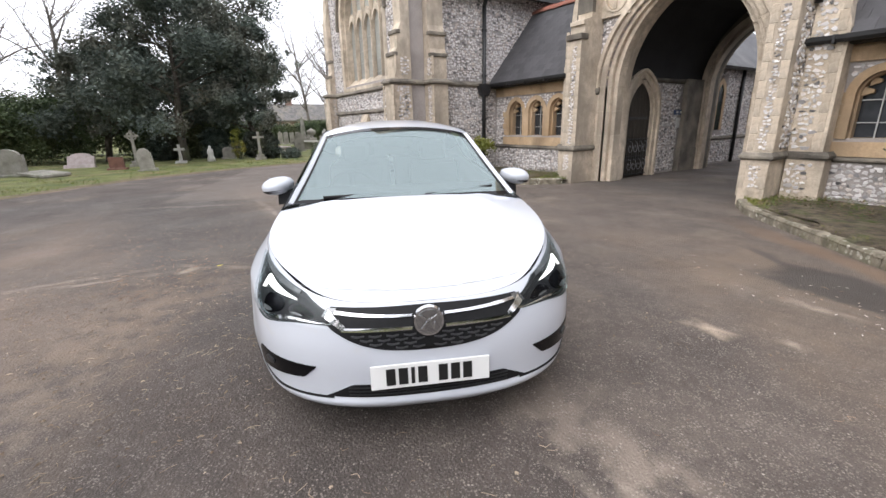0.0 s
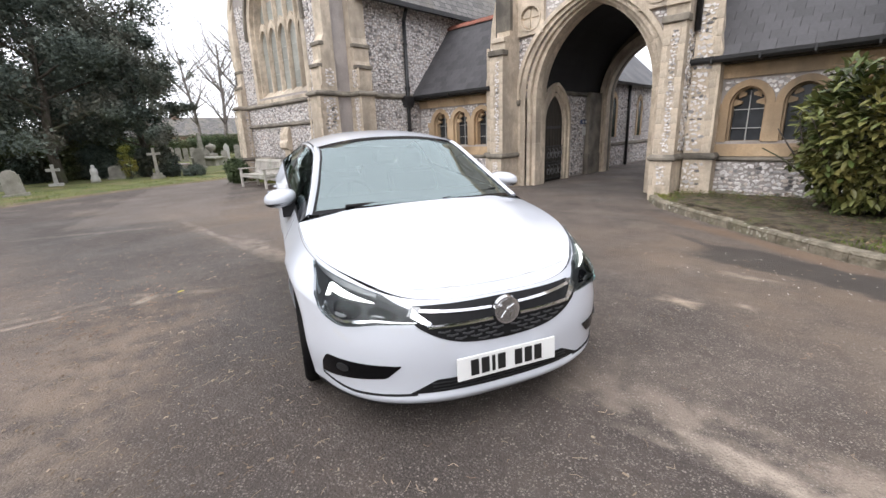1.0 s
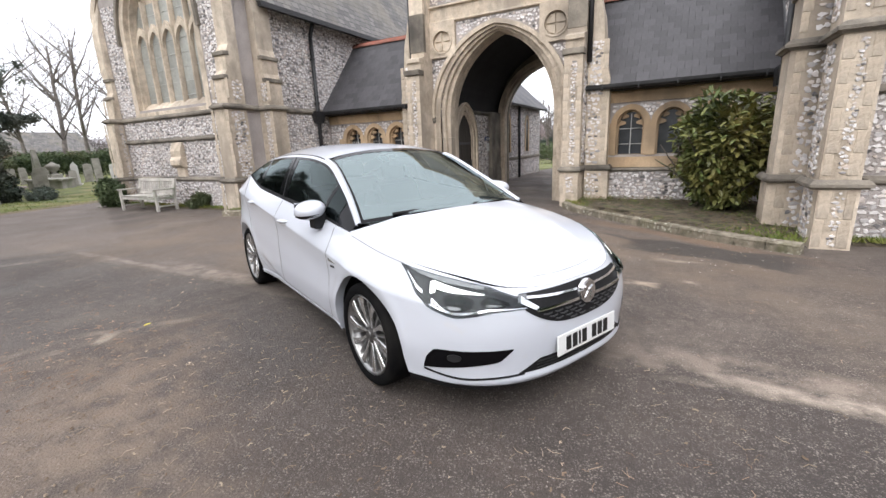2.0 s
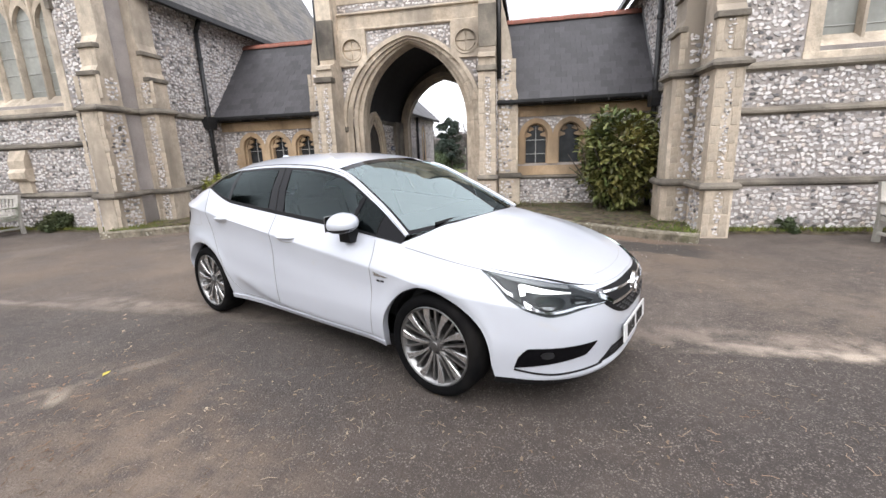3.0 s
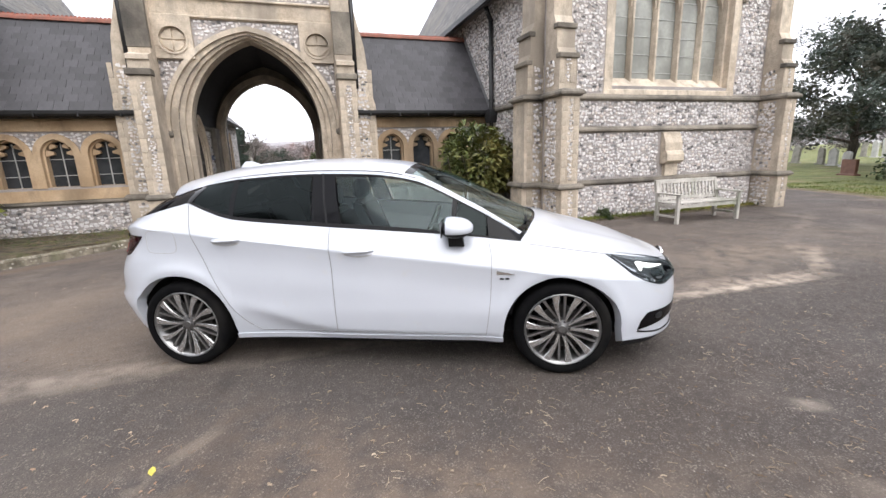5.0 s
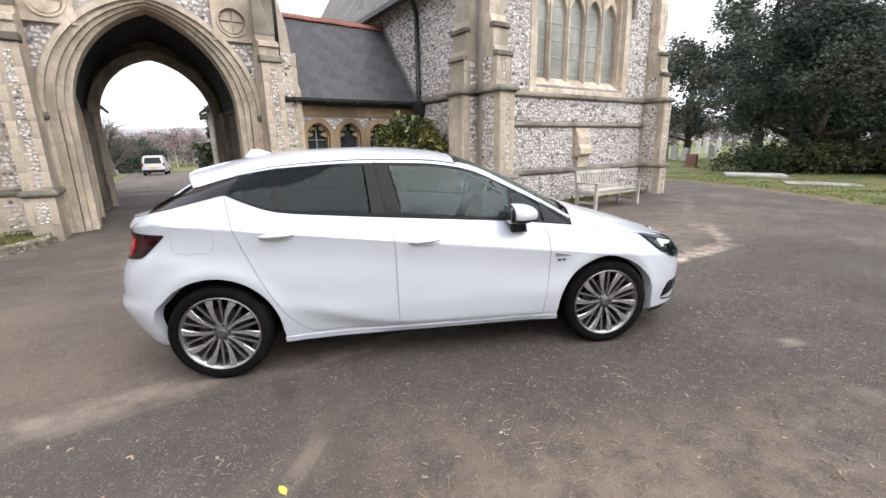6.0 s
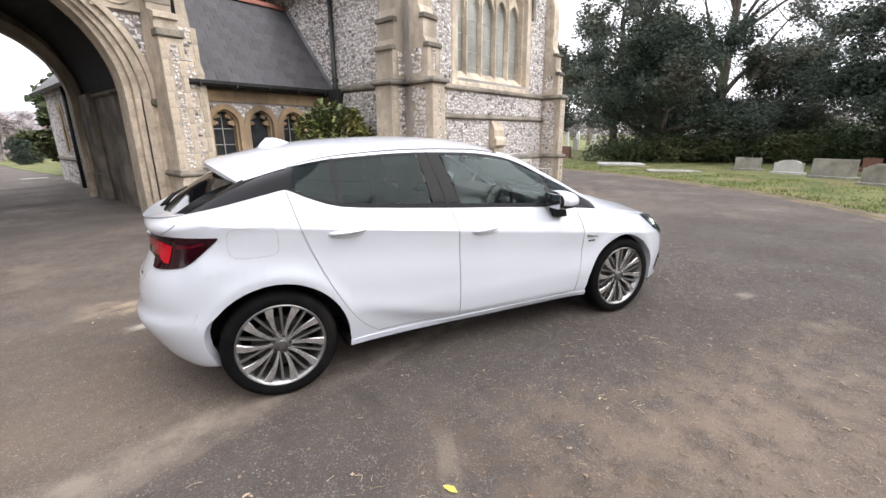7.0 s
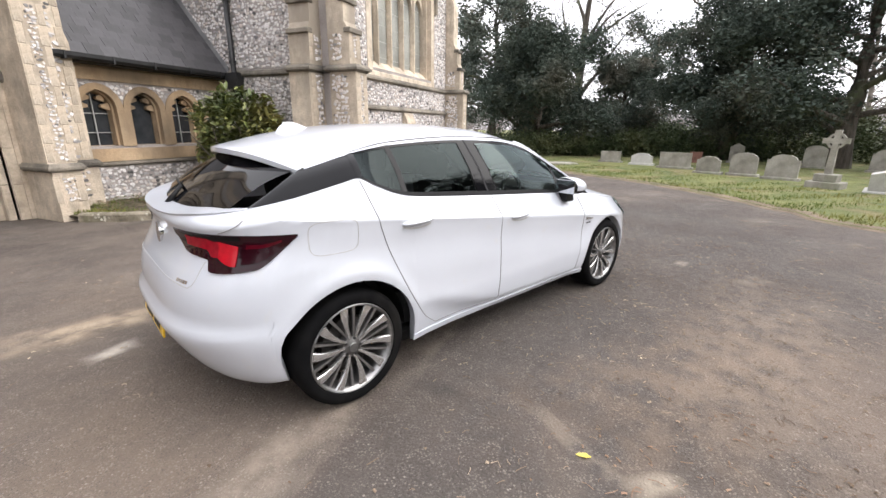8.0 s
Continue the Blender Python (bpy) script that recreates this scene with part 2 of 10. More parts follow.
def side_buttress(parent, xa, out, y0, y1, steps, name="buttress"):
    """A stepped buttress that stands out sideways. steps: (top z, reach, slope)."""
    bm = bmesh.new()
    z = 0.0
    prof = [(xa, 0.0)]
    for zt, reach, slope in steps:
        prof += [(xa + out * reach, z), (xa + out * reach, zt)]
        z = zt + slope
    prof += [(xa, z)]
    prism(bm, prof, "y", y0, y1)
    return part(name, bm, STONE, parent)


def pipe_run(parent, pts, r=0.055):
    bm = bmesh.new()
    for a, b in zip(pts, pts[1:]):
        cyl(bm, a, b, r, r, 10)
    return part("downpipe", bm, IRON, parent, "black cast-iron downpipe", True)


def chapel(s):
    """s: 1 for the chapel on the bench's side at greater x, -1 for its mirror image."""
    def X(u):
        return XC + s * u
    # offsets of the flanks from the axis, front, side buttress, reach of the outer front buttress
    near, far, y0, sb, out = (FLANK, FLANK_OUT, CHAPEL_Y, 9.44, 0.60) if s > 0 else (5.46, 11.38, 9.28, 9.74, 0.32)
    mid, se = (near + far) / 2, sb + 0.48
    c = thing("chapel", (X(mid), y0, 0), "flint and limestone gothic cemetery chapel with stepped buttresses" if s > 0 else "flint and limestone gothic chapel with a bench before it", "chapel", "twin chapels")
    y1, back = y0 + 0.55, 20.5
    eave, apex = 5.15, 10.2
    wz, wh, ws, wr = 2.93, 1.62, 4.6, 1.9          # window: foot, half width, springing, rise
    # front wall round the great window, in two halves
    bm = bmesh.new()
    win = arch(0, wh, ws, wr)
    half = len(win) // 2
    left = [(-(far - near) / 2, 0), (-(far - near) / 2, eave), (0, apex), win[half]] + win[half - 1::-1] + [(-wh, wz - 0.2), (0, wz - 0.2), (0, 0)]
    prism(bm, [(X(mid) + p, q) for p, q in left], "y", y0, y1)
    prism(bm, [(X(mid) - p, q) for p, q in left], "y", y0, y1)
    wall = part("front_wall", bm, MORTAR, c)
    # flank walls
    flank = None
    for u, d in ((near, 0.5), (far, -0.5)):
        bm = bmesh.new()
        box(bm, X(u), X(u + d), y1, back, 0, eave)
        f = part("flank_wall", bm, MORTAR, c)
        flank = flank or f
    bm = bmesh.new()
    box(bm, X(near + 0.5), X(far - 0.5), back - 0.5, back, 0, eave)
    part("back_wall", bm, MORTAR, c)
    # roof: two slopes with overhanging eaves
    for e, k in ((near, -1), (far, 1)):
        bm = bmesh.new()
        ue, um = e + k * 0.32, mid
        slope = (apex - eave) / (mid - near)
        ze = eave - 0.32 * slope * 0.55
        prism(bm, [(X(ue), ze + 0.12), (X(um), apex + 0.30), (X(um), apex + 0.12), (X(ue), ze)], "y", y1 + 0.02, back + 0.1)
        part("roof_slope", bm, SLATE_FAR, c, "dark slate roof slope")
        bm = bmesh.new()
        box(bm, X(ue - k * 0.02), X(ue + k * 0.10), y1 + 0.02, back, ze - 0.03, ze + 0.09)
        part("gutter", bm, IRON, c)
    bm = bmesh.new()
    prism(bm, [(X(near - 0.1), eave - 0.1), (X(mid), apex + 0.02), (X(far + 0.1), eave - 0.1), (X(far + 0.1), eave + 0.35), (X(mid), apex + 0.5), (X(near - 0.1), eave + 0.35)], "y", y0 - 0.06, y1 + 0.01)
    part("gable_coping", bm, STONE, c)
    # the great window
    w = window_surround(X(mid), wh, wz, ws, wr, y0, c)
    bm = bmesh.new()
    lights, pitch = 5, 2 * (wh - 0.06) / 5
    for i in range(1, lights):
        xm = X(mid) - (wh - 0.06) + pitch * i
        prism(bm, [(xm - 0.05, y0 + 0.30), (xm - 0.022, y0 + 0.20), (xm + 0.022, y0 + 0.20), (xm + 0.05, y0 + 0.30), (xm + 0.03, y0 + 0.42), (xm - 0.03, y0 + 0.42)], "z", wz - 0.24, ws + 0.95)
        part("mullion", bm, STONE, w)
        bm = bmesh.new()
    bm.free()
    for i in range(lights):
        xm = X(mid) - (wh - 0.06) + pitch * (i + 0.5)
        bm = bmesh.new()
        arch_ring(bm, xm, pitch / 2 - 0.055, pitch / 2 + 0.01, ws - 0.25, 0.42, 0.62, ws - 0.28, y0 + 0.24, y0 + 0.36)
        part("light_head", bm, STONE, w)
        bm = bmesh.new()
        top = ws + 0.9
        prism(bm, [(xm - pitch / 2, wz - 0.04), (xm + pitch / 2, wz - 0.04), (xm + pitch / 2, top), (xm - pitch / 2, top)], "y", y0 + 0.33, y0 + 0.35)
        part("pane", bm, WINDOW_PALE, w, "greenish obscured glass")
        for k in range(7):
            bm = bmesh.new()
            zz = wz + 0.12 + k * 0.36
            box(bm, xm - pitch / 2 + 0.03, xm + pitch / 2 - 0.03, y0 + 0.318, y0 + 0.328, zz, zz + 0.012)
            part("saddle_bar", bm, LEAD, w)
    bm = bmesh.new()
    a = arch(X(mid), wh - 0.1, ws, wr - 0.1)
    prism(bm, a, "y", y0 + 0.37, y0 + 0.40)
    part("tracery", bm, STONE, w)
    # string courses
    bx0, bx1 = near - 0.11, near + 0.27            # front buttress, in offsets
    bo0, bo1 = far - 0.36, far - 0.02
    yf1, yo = y0 - 0.60, y0 - out
    def line(pts):
        return [(X(u), y) for u, y in (pts if s > 0 else pts[::-1])]
    bm = bmesh.new()
    string_course(bm, line([(near, back - 6.2), (near, se), (near - 0.42, se), (near - 0.42, sb), (near, sb), (near, y0), (bx0, y0), (bx0, yf1), (bx1, yf1), (bx1, y0), (bo0, y0), (bo0, yo), (bo1, yo), (bo1, y0), (far, y0), (far, sb), (far + 0.42, sb), (far + 0.42, se), (far, se), (far, 14)]), 2.50, 0.075, 0.13)
    part("upper_string_course", bm, STONE_DARK, c)
    bm = bmesh.new()
    string_course(bm, line([(bx1, y0), (bo0, y0)]), 1.86, 0.07, 0.11)
    part("middle_string_course", bm, STONE_DARK, c)
    bm = bmesh.new()
    q = 0.05
    string_course(bm, line([(near - 0.0, 12.2), (near, se + q), (near - 0.42 - q, se + q), (near - 0.42 - q, sb - q), (near, sb - q), (near, y0 - q), (bx0 - q, y0 - q), (bx0 - q, yf1 - q), (bx1 + q, yf1 - q), (bx1 + q, y0 - q), (bo0 - q, y0 - q), (bo0 - q, yo - q), (bo1 + q, yo - q), (bo1 + q, y0 - q), (far + q, y0 - q), (far + q, sb - q), (far + 0.42 + q, sb - q), (far + 0.42 + q, se + q), (far + q, se + q), (far + q, 14)]), 0.78, 0.05, 0.11)
    part("plinth_string_course", bm, STONE_DARK, c)
    # plinth: slightly proud below the lowest course
    bm = bmesh.new()
    box(bm, X(bx1 + 0.05), X(bo0 - 0.05), y0 - 0.05, y0 - 0.003, 0, 0.76)
    plinth = part("plinth", bm, MORTAR, c)
    # buttresses in pairs at both front corners
    stepss = ((0.76, 0.47, 0.0), (2.48, 0.42, 0.10), (3.15, 0.36, 0.16), (3.62, 0.30, 0.26), (4.7, 0.22, 0.8))
    for u0, u1, yf1 in ((bx0, bx1, yf1), (bo0, bo1, yo)):
        yf2 = yf1 + 0.12
        stepsf = ((0.76, yf1 - 0.05, 0.0), (2.48, yf1, 0.10), (3.15, yf2, 0.16), (3.62, yf2 + 0.10, 0.26), (4.9, y0 - 0.06 - (y0 - yf1) * 0.33, 0.9))
        b = front_buttress(c, X(u0), X(u1), y0 - 0.003, stepsf)
        for z0, z1, yy in ((0.0, 0.70, yf1 - 0.05), (0.86, 2.40, yf1), (2.66, 3.1, yf2)):
            FLINT_AREAS.append((b, "y", yy, (X(u0) + 0.13, X(u1) - 0.13, z0 + 0.04, z1), (), 0.0))
        for z0, z1, ya in ((0.04, 0.70, yf1 + 0.10), (0.86, 2.40, yf1 + 0.16), (2.66, 3.1, yf2 + 0.14)):
            FLINT_AREAS.append((b, "x", X(u0), (ya, y0 - 0.04, z0, z1), (), -s))
            FLINT_AREAS.append((b, "x", X(u1), (ya, y0 - 0.04, z0, z1), (), s))
        for zz, yy in ((3.20, yf2), (3.72, yf2 + 0.10)):
            bm = bmesh.new()
            box(bm, min(X(u0), X(u1)) - 0.025, max(X(u0), X(u1)) + 0.025, yy - 0.045, yy + 0.1, zz - 0.09, zz, 0.012)
            part("drip_ledge", bm, STONE_DARK, b)
    for u, o in ((near, -1), (far, 1)):
        b = side_buttress(c, X(u) - s * o * 0.0, s * o, sb, se, stepss)
        for z0, z1 in ((0.04, 0.70), (0.86, 2.40), (2.66, 3.1)):
            ra = X(u + o * 0.40)
            FLINT_AREAS.append((b, "y", sb, (min(ra, X(u)) + 0.16, max(ra, X(u)) - 0.02, z0, z1), (), 0.0))
        for zz, rr in ((3.20, 0.36), (3.72, 0.30)):
            bm = bmesh.new()
            box(bm, X(u + o * (rr - 0.1)), X(u + o * (rr + 0.045)), sb - 0.025, se + 0.025, zz - 0.09, zz, 0.012)
            part("drip_ledge", bm, STONE_DARK, b)
    # small weathered stone niche on the front wall
    xn = X(mid) + 0.05
    bm = bmesh.new()
    prism(bm, [(y0 - 0.003, 0.84), (y0 - 0.09, 0.84), (y0 - 0.09, 1.10), (y0 - 0.003, 1.10)], "x", xn - 0.15, xn + 0.20)
    bracket_foot = part("stone_bracket", bm, STONE, c, "pale stone bracket with a sloping top")
    bm = bmesh.new()
    prism(bm, [(y0 - 0.003, 1.103), (y0 - 0.12, 1.103), (y0 - 0.20, 1.17), (y0 - 0.20, 1.30), (y0 - 0.15, 1.39), (y0 - 0.003, 1.39)], "x", xn - 0.225, xn + 0.25)
    part("bracket_ledge", bm, STONE, bracket_foot)
    bm = bmesh.new()
    prism(bm, [(y0 - 0.003, 1.393), (y0 - 0.145, 1.393), (y0 - 0.145, 1.56), (y0 - 0.13, 1.60), (y0 - 0.05, 1.79), (y0 - 0.003, 1.79)], "x", xn - 0.24, xn + 0.235)
    part("bracket_cap", bm, STONE_PIECE, bracket_foot)
    # downpipe on the inner flank, with an elbow under the eaves
    px = X(near - 0.09)
    p = pipe_run(c, [(px, 11.72, 0.05), (px, 11.72, 4.55), (X(near - 0.22), 11.72, 4.85)])
    for zz in (0.3, 1.5, 2.7, 3.9):
        bm = bmesh.new()
        cyl(bm, (px, 11.72, zz), (px, 11.72, zz + 0.07), 0.072, 0.072, 10)
        part("pipe_collar", bm, IRON, p)
    bm = bmesh.new()
    prism(bm, [(11.60, 2.20), (11.84, 2.20), (11.90, 2.36), (11.90, 2.52), (11.54, 2.52), (11.54, 2.36)], "x", px - 0.10, px + 0.085)
    part("hopper_head", bm, IRON, p, "black cast-iron hopper head")
    # flint facings
    win_box = lambda a, b: abs(a - X(mid)) < wh + 0.20 and b > wz - 0.40
    bracket = lambda a, b: abs(a - X(mid)) < 0.26 and 0.8 < b < 1.82
    xa, xb = sorted((X(bx1), X(bo0)))
    FLINT_AREAS.append((wall, "y", y0, (xa + 0.02, xb - 0.02, 0.87, 1.79), (bracket,), 0.0))
    FLINT_AREAS.append((wall, "y", y0, (xa + 0.02, xb - 0.02, 1.93, 2.42), (), 0.0))
    FLINT_AREAS.append((wall, "y", y0, (xa + 0.02, xb - 0.02, 2.60, 5.6), (win_box,), 0.0))
    FLINT_AREAS.append((plinth, "y", y0 - 0.05, (xa + 0.07, xb - 0.07, 0.04, 0.70), (), 0.0))
    FLINT_AREAS.append((flank, "x", X(near), (se + 0.03, 14.6, 2.60, 4.95), (), -s))
    FLINT_AREAS.append((flank, "x", X(near), (se + 0.06, 12.25, 0.05, 2.42), (), -s))
    return c


def window_surround(xc, wh, wz, ws, wr, y0, parent):
    bm = bmesh.new()
    arch_ring(bm, xc, wh - 0.05, wh + 0.15, ws, wr - 0.05, wr + 0.15, wz - 0.32, y0 - 0.012, y0 + 0.14)
    w = part("window_surround", bm, STONE, parent)
    bm = bmesh.new()
    arch_ring(bm, xc, wh - 0.11, wh + 0.02, ws, wr - 0.11, wr + 0.02, wz - 0.2, y0 + 0.12, y0 + 0.40)
    part("reveal", bm, STONE, w)
    bm = bmesh.new()
    arch_ring(bm, xc, wh + 0.14, wh + 0.24, ws, wr + 0.14, wr + 0.24, ws - 0.1, y0 - 0.09, y0 + 0.05)
    part("hood_mould", bm, STONE_DARK, w)
    bm = bmesh.new()
    prism(bm, [(y0 + 0.42, wz), (y0 + 0.30, wz), (y0 - 0.016, wz - 0.28), (y0 - 0.020, wz - 0.37), (y0 + 0.42, wz - 0.37)], "x", xc - wh - 0.16, xc + wh + 0.16)
    part("window_sill", bm, STONE, w, "sloped stone sill, grey with lichen")
    return w


def cloister(s):
    def X(u):
        return XC + s * u
    c = thing("cloister", (X(3.9), CLOISTER_Y, 0), "low flint cloister with three sandstone windows and slate roof", "cloister", "twin cloisters")
    y0, y1 = CLOISTER_Y, CLOISTER_Y + 0.45
    u0, u1 = 2.12, FLANK - 0.003
    zf, zs, ri = 1.06, 1.70, 0.32
    hw, pitch, first = 0.29, 0.79, 3.03
    mids = [first + pitch * i for i in range(3)]
    # wall: below the sills, above the heads and the piers between
    bm = bmesh.new()
    edges = [u0] + [m for m in mids] + [u1]
    for i in range(4):
        a, b = edges[i], edges[i + 1]
        poly = [(a, 0.0), (b, 0.0)]
        if i < 3:
            ar = arch(b, hw, zs, ri, 8)
            h = len(ar) // 2
            poly += [(b, zf), (b - hw, zf)] + ar[:h + 1]
        poly += [(b, 2.62), (a, 2.62)]
        if i > 0:
            ar = arch(a, hw, zs, ri, 8)
            h = len(ar) // 2
            poly += ar[h:] + [(a + hw, zf), (a, zf)]
        prism(bm, [(X(p), q) for p, q in poly], "y", y0, y1)
    wall = part("front_wall", bm, MORTAR, c)
    bm = bmesh.new()
    box(bm, X(u0), X(u1), y1 + 2.1, y1 + 2.5, 0, 2.62)
    part("back_wall", bm, MORTAR, c)
    # sandstone surrounds
    for i, m in enumerate(mids):
        w = None
        bm = bmesh.new()
        arch_ring(bm, X(m), hw - 0.015, hw + 0.105, zs, ri - 0.01, ri + 0.10, zf - 0.01, y0 - 0.02, y0 + 0.10, n=8)
        arch_ring(bm, X(m), hw - 0.05, hw + 0.02, zs, ri - 0.045, ri + 0.02, zf, y0 + 0.08, y0 + 0.26, n=8)
        w = part("window", bm, STONE_WARM, c, "pointed sandstone window with a cusped head")
        # cusps in the head
        for k, (dx, dz, r) in enumerate(((-0.17, 0.03, 0.062), (0.17, 0.03, 0.062), (-0.085, 0.17, 0.055), (0.085, 0.17, 0.055))):
            bm = bmesh.new()
            tip = (X(m) + dx * 0.62, zs + dz)
            outx = X(m) + (hw - 0.02 if dx > 0 else -hw + 0.02) * (0.98 if abs(dx) > 0.1 else 0.62)
            prism(bm, [(outx, zs + dz - r), (tip[0], tip[1] - 0.012), (tip[0], tip[1] + 0.03), (outx, zs + dz + r * 1.5)], "y", y0 + 0.12, y0 + 0.20)
            part("cusp", bm, STONE_WARM, w)
        bm = bmesh.new()
        a = arch(X(m), hw - 0.03, zs, ri - 0.02, 8)
        prism(bm, [(X(m) - hw + 0.03, zf)] + a + [(X(m) + hw - 0.03, zf)], "y", y0 + 0.225, y0 + 0.235)
        part("pane", bm, WINDOW_DARK, w, "dark leaded glass")
        if not (s > 0 and i == 1):
            bm = bmesh.new()
            box(bm, X(m) - 0.008, X(m) + 0.008, y0 + 0.19, y0 + 0.21, zf, zs + 0.24)
            part("glazing_bar", bm, LEAD, w)
            for zz in (zf + 0.22, zf + 0.55):
                bm = bmesh.new()
                box(bm, X(m) - hw + 0.05, X(m) + hw - 0.05, y0 + 0.193, y0 + 0.207, zz, zz + 0.014)
                part("glazing_bar", bm, LEAD, w)
    a, b = sorted((X(mids[0] - hw - 0.24), X(mids[2] + hw + 0.22)))
    bm = bmesh.new()
    prism(bm, [(y0 + 0.24, zf + 0.01), (y0 + 0.0, zf - 0.05), (y0 - 0.035, zf - 0.05), (y0 - 0.035, zf - 0.27), (y0 + 0.24, zf - 0.27)], "x", a, b)
    part("window_sill", bm, STONE_WARM, c, "long sloped sandstone sill")
    # the piers of the surround and blocks at both ends
    for u, d in ((mids[0] - hw - 0.10 - 0.07, 0.065), (mids[2] + hw + 0.10 + 0.005, 0.11)):
        for k in range(4):
            e = 0.05 if k % 2 else 0.0
            bm = bmesh.new()
            box(bm, X(u - (e if d < 0.1 else 0)), X(u + d + (e if d > 0.1 else 0)), y0 - 0.015, y0 + 0.05, zf + 0.005 + 0.17 * k, zf + 0.165 + 0.17 * k, 0.006)
            part("jamb_stone", bm, STONE_WARM, c)
    bm = bmesh.new()
    prism(bm, [(y0 - 0.04, 2.16), (y0 - 0.055, 2.36), (y0 - 0.02, 2.40), (y0 + 0.1, 2.40), (y0 + 0.1, 2.16)], "x", X(u0), X(u1))
    part("wall_head", bm, STONE_WARM, c, "ochre stone band under the eaves")
    bm = bmesh.new()
    string_course(bm, [(X(u0), y0), (X(u1), y0)] if s > 0 else [(X(u1), y0), (X(u0), y0)], 0.745, 0.05, 0.09)
    part("string_course", bm, STONE_DARK, c)
    # roof
    ye, ze, yr, zr = 11.97, 2.50, 13.75, 4.60
    yback = 2 * yr - ye
    r = None
    for side in (0, 1):
        bm = bmesh.new()
        if side == 0:
            prism(bm, [(ye, ze), (yr, zr), (yr, zr - 0.14), (ye + 0.06, ze - 0.06)], "x", X(u0), X(u1))
        else:
            prism(bm, [(yback, ze), (yr, zr), (yr, zr - 0.14), (yback - 0.06, ze - 0.06)], "x", X(u0), X(u1))
        r2 = part("roof_slope", bm, SLATE_BED, c, "steep dark slate roof")
        r = r or r2
    bm = bmesh.new()
    box(bm, X(u0), X(u1), ye + 0.07, y0 + 0.1, 2.40, 2.46)
    part("soffit", bm, TIMBER_DARK, c)
    # half-round gutter with brackets
    bm = bmesh.new()
    prism(bm, [(ye - 0.10, 2.52), (ye + 0.02, 2.52), (ye + 0.015, 2.46), (ye - 0.02, 2.42), (ye - 0.06, 2.42), (ye - 0.095, 2.46)], "x", X(u0), X(u1))
    g = part("gutter", bm, IRON, c, "black cast-iron gutter")
    for k in range(5):
        bm = bmesh.new()
        u = u0 + 0.35 + k * 0.7
        box(bm, X(u) - 0.015, X(u) + 0.015, ye - 0.108, ye + 0.05, 2.405, 2.525)
        part("gutter_bracket", bm, IRON, g)
    # stepped flashing against the chapel flank
    n = 13
    for k in range(n):
        bm = bmesh.new()
        f0, f1 = k / n, (k + 1) / n
        ya, yb2 = ye + (yr - ye) * f0, ye + (yr - ye) * f1
        za, zb = ze + (zr - ze) * f0, ze + (zr - ze) * f1
        prism(bm, [(ya, za + 0.02), (yb2, zb + 0.02), (yb2 - 0.02, zb + 0.16), (ya - 0.02, za + 0.16)], "x", X(u1 - 0.02), X(u1 - 0.005))
        part("flashing_step", bm, LEAD_GREY, c, "grey lead flashing step")
    px = [m for m in mids]
    head = lambda a2, b2: any(abs(a2 - X(m)) < hw + 0.13 and zf - 0.3 < b2 < zs + ri * max(0.0, 1 - (abs(a2 - X(m)) / (hw + 0.12)) ** 2) + 0.1 for m in px) or (a < a2 < b and zf - 0.3 < b2 < zs - 0.02)
    xa, xb = sorted((X(u0 + 0.5), X(u1)))
    FLINT_AREAS.append((wall, "y", y0, (xa, xb - 0.02, 0.04, 0.68), (), 0.0))
    FLINT_AREAS.append((wall, "y", y0, (xa, xb - 0.02, 0.80, 2.13), (head,), 0.0))
    return c, r, (X(u0), X(u1), ye, ze, yr, zr)


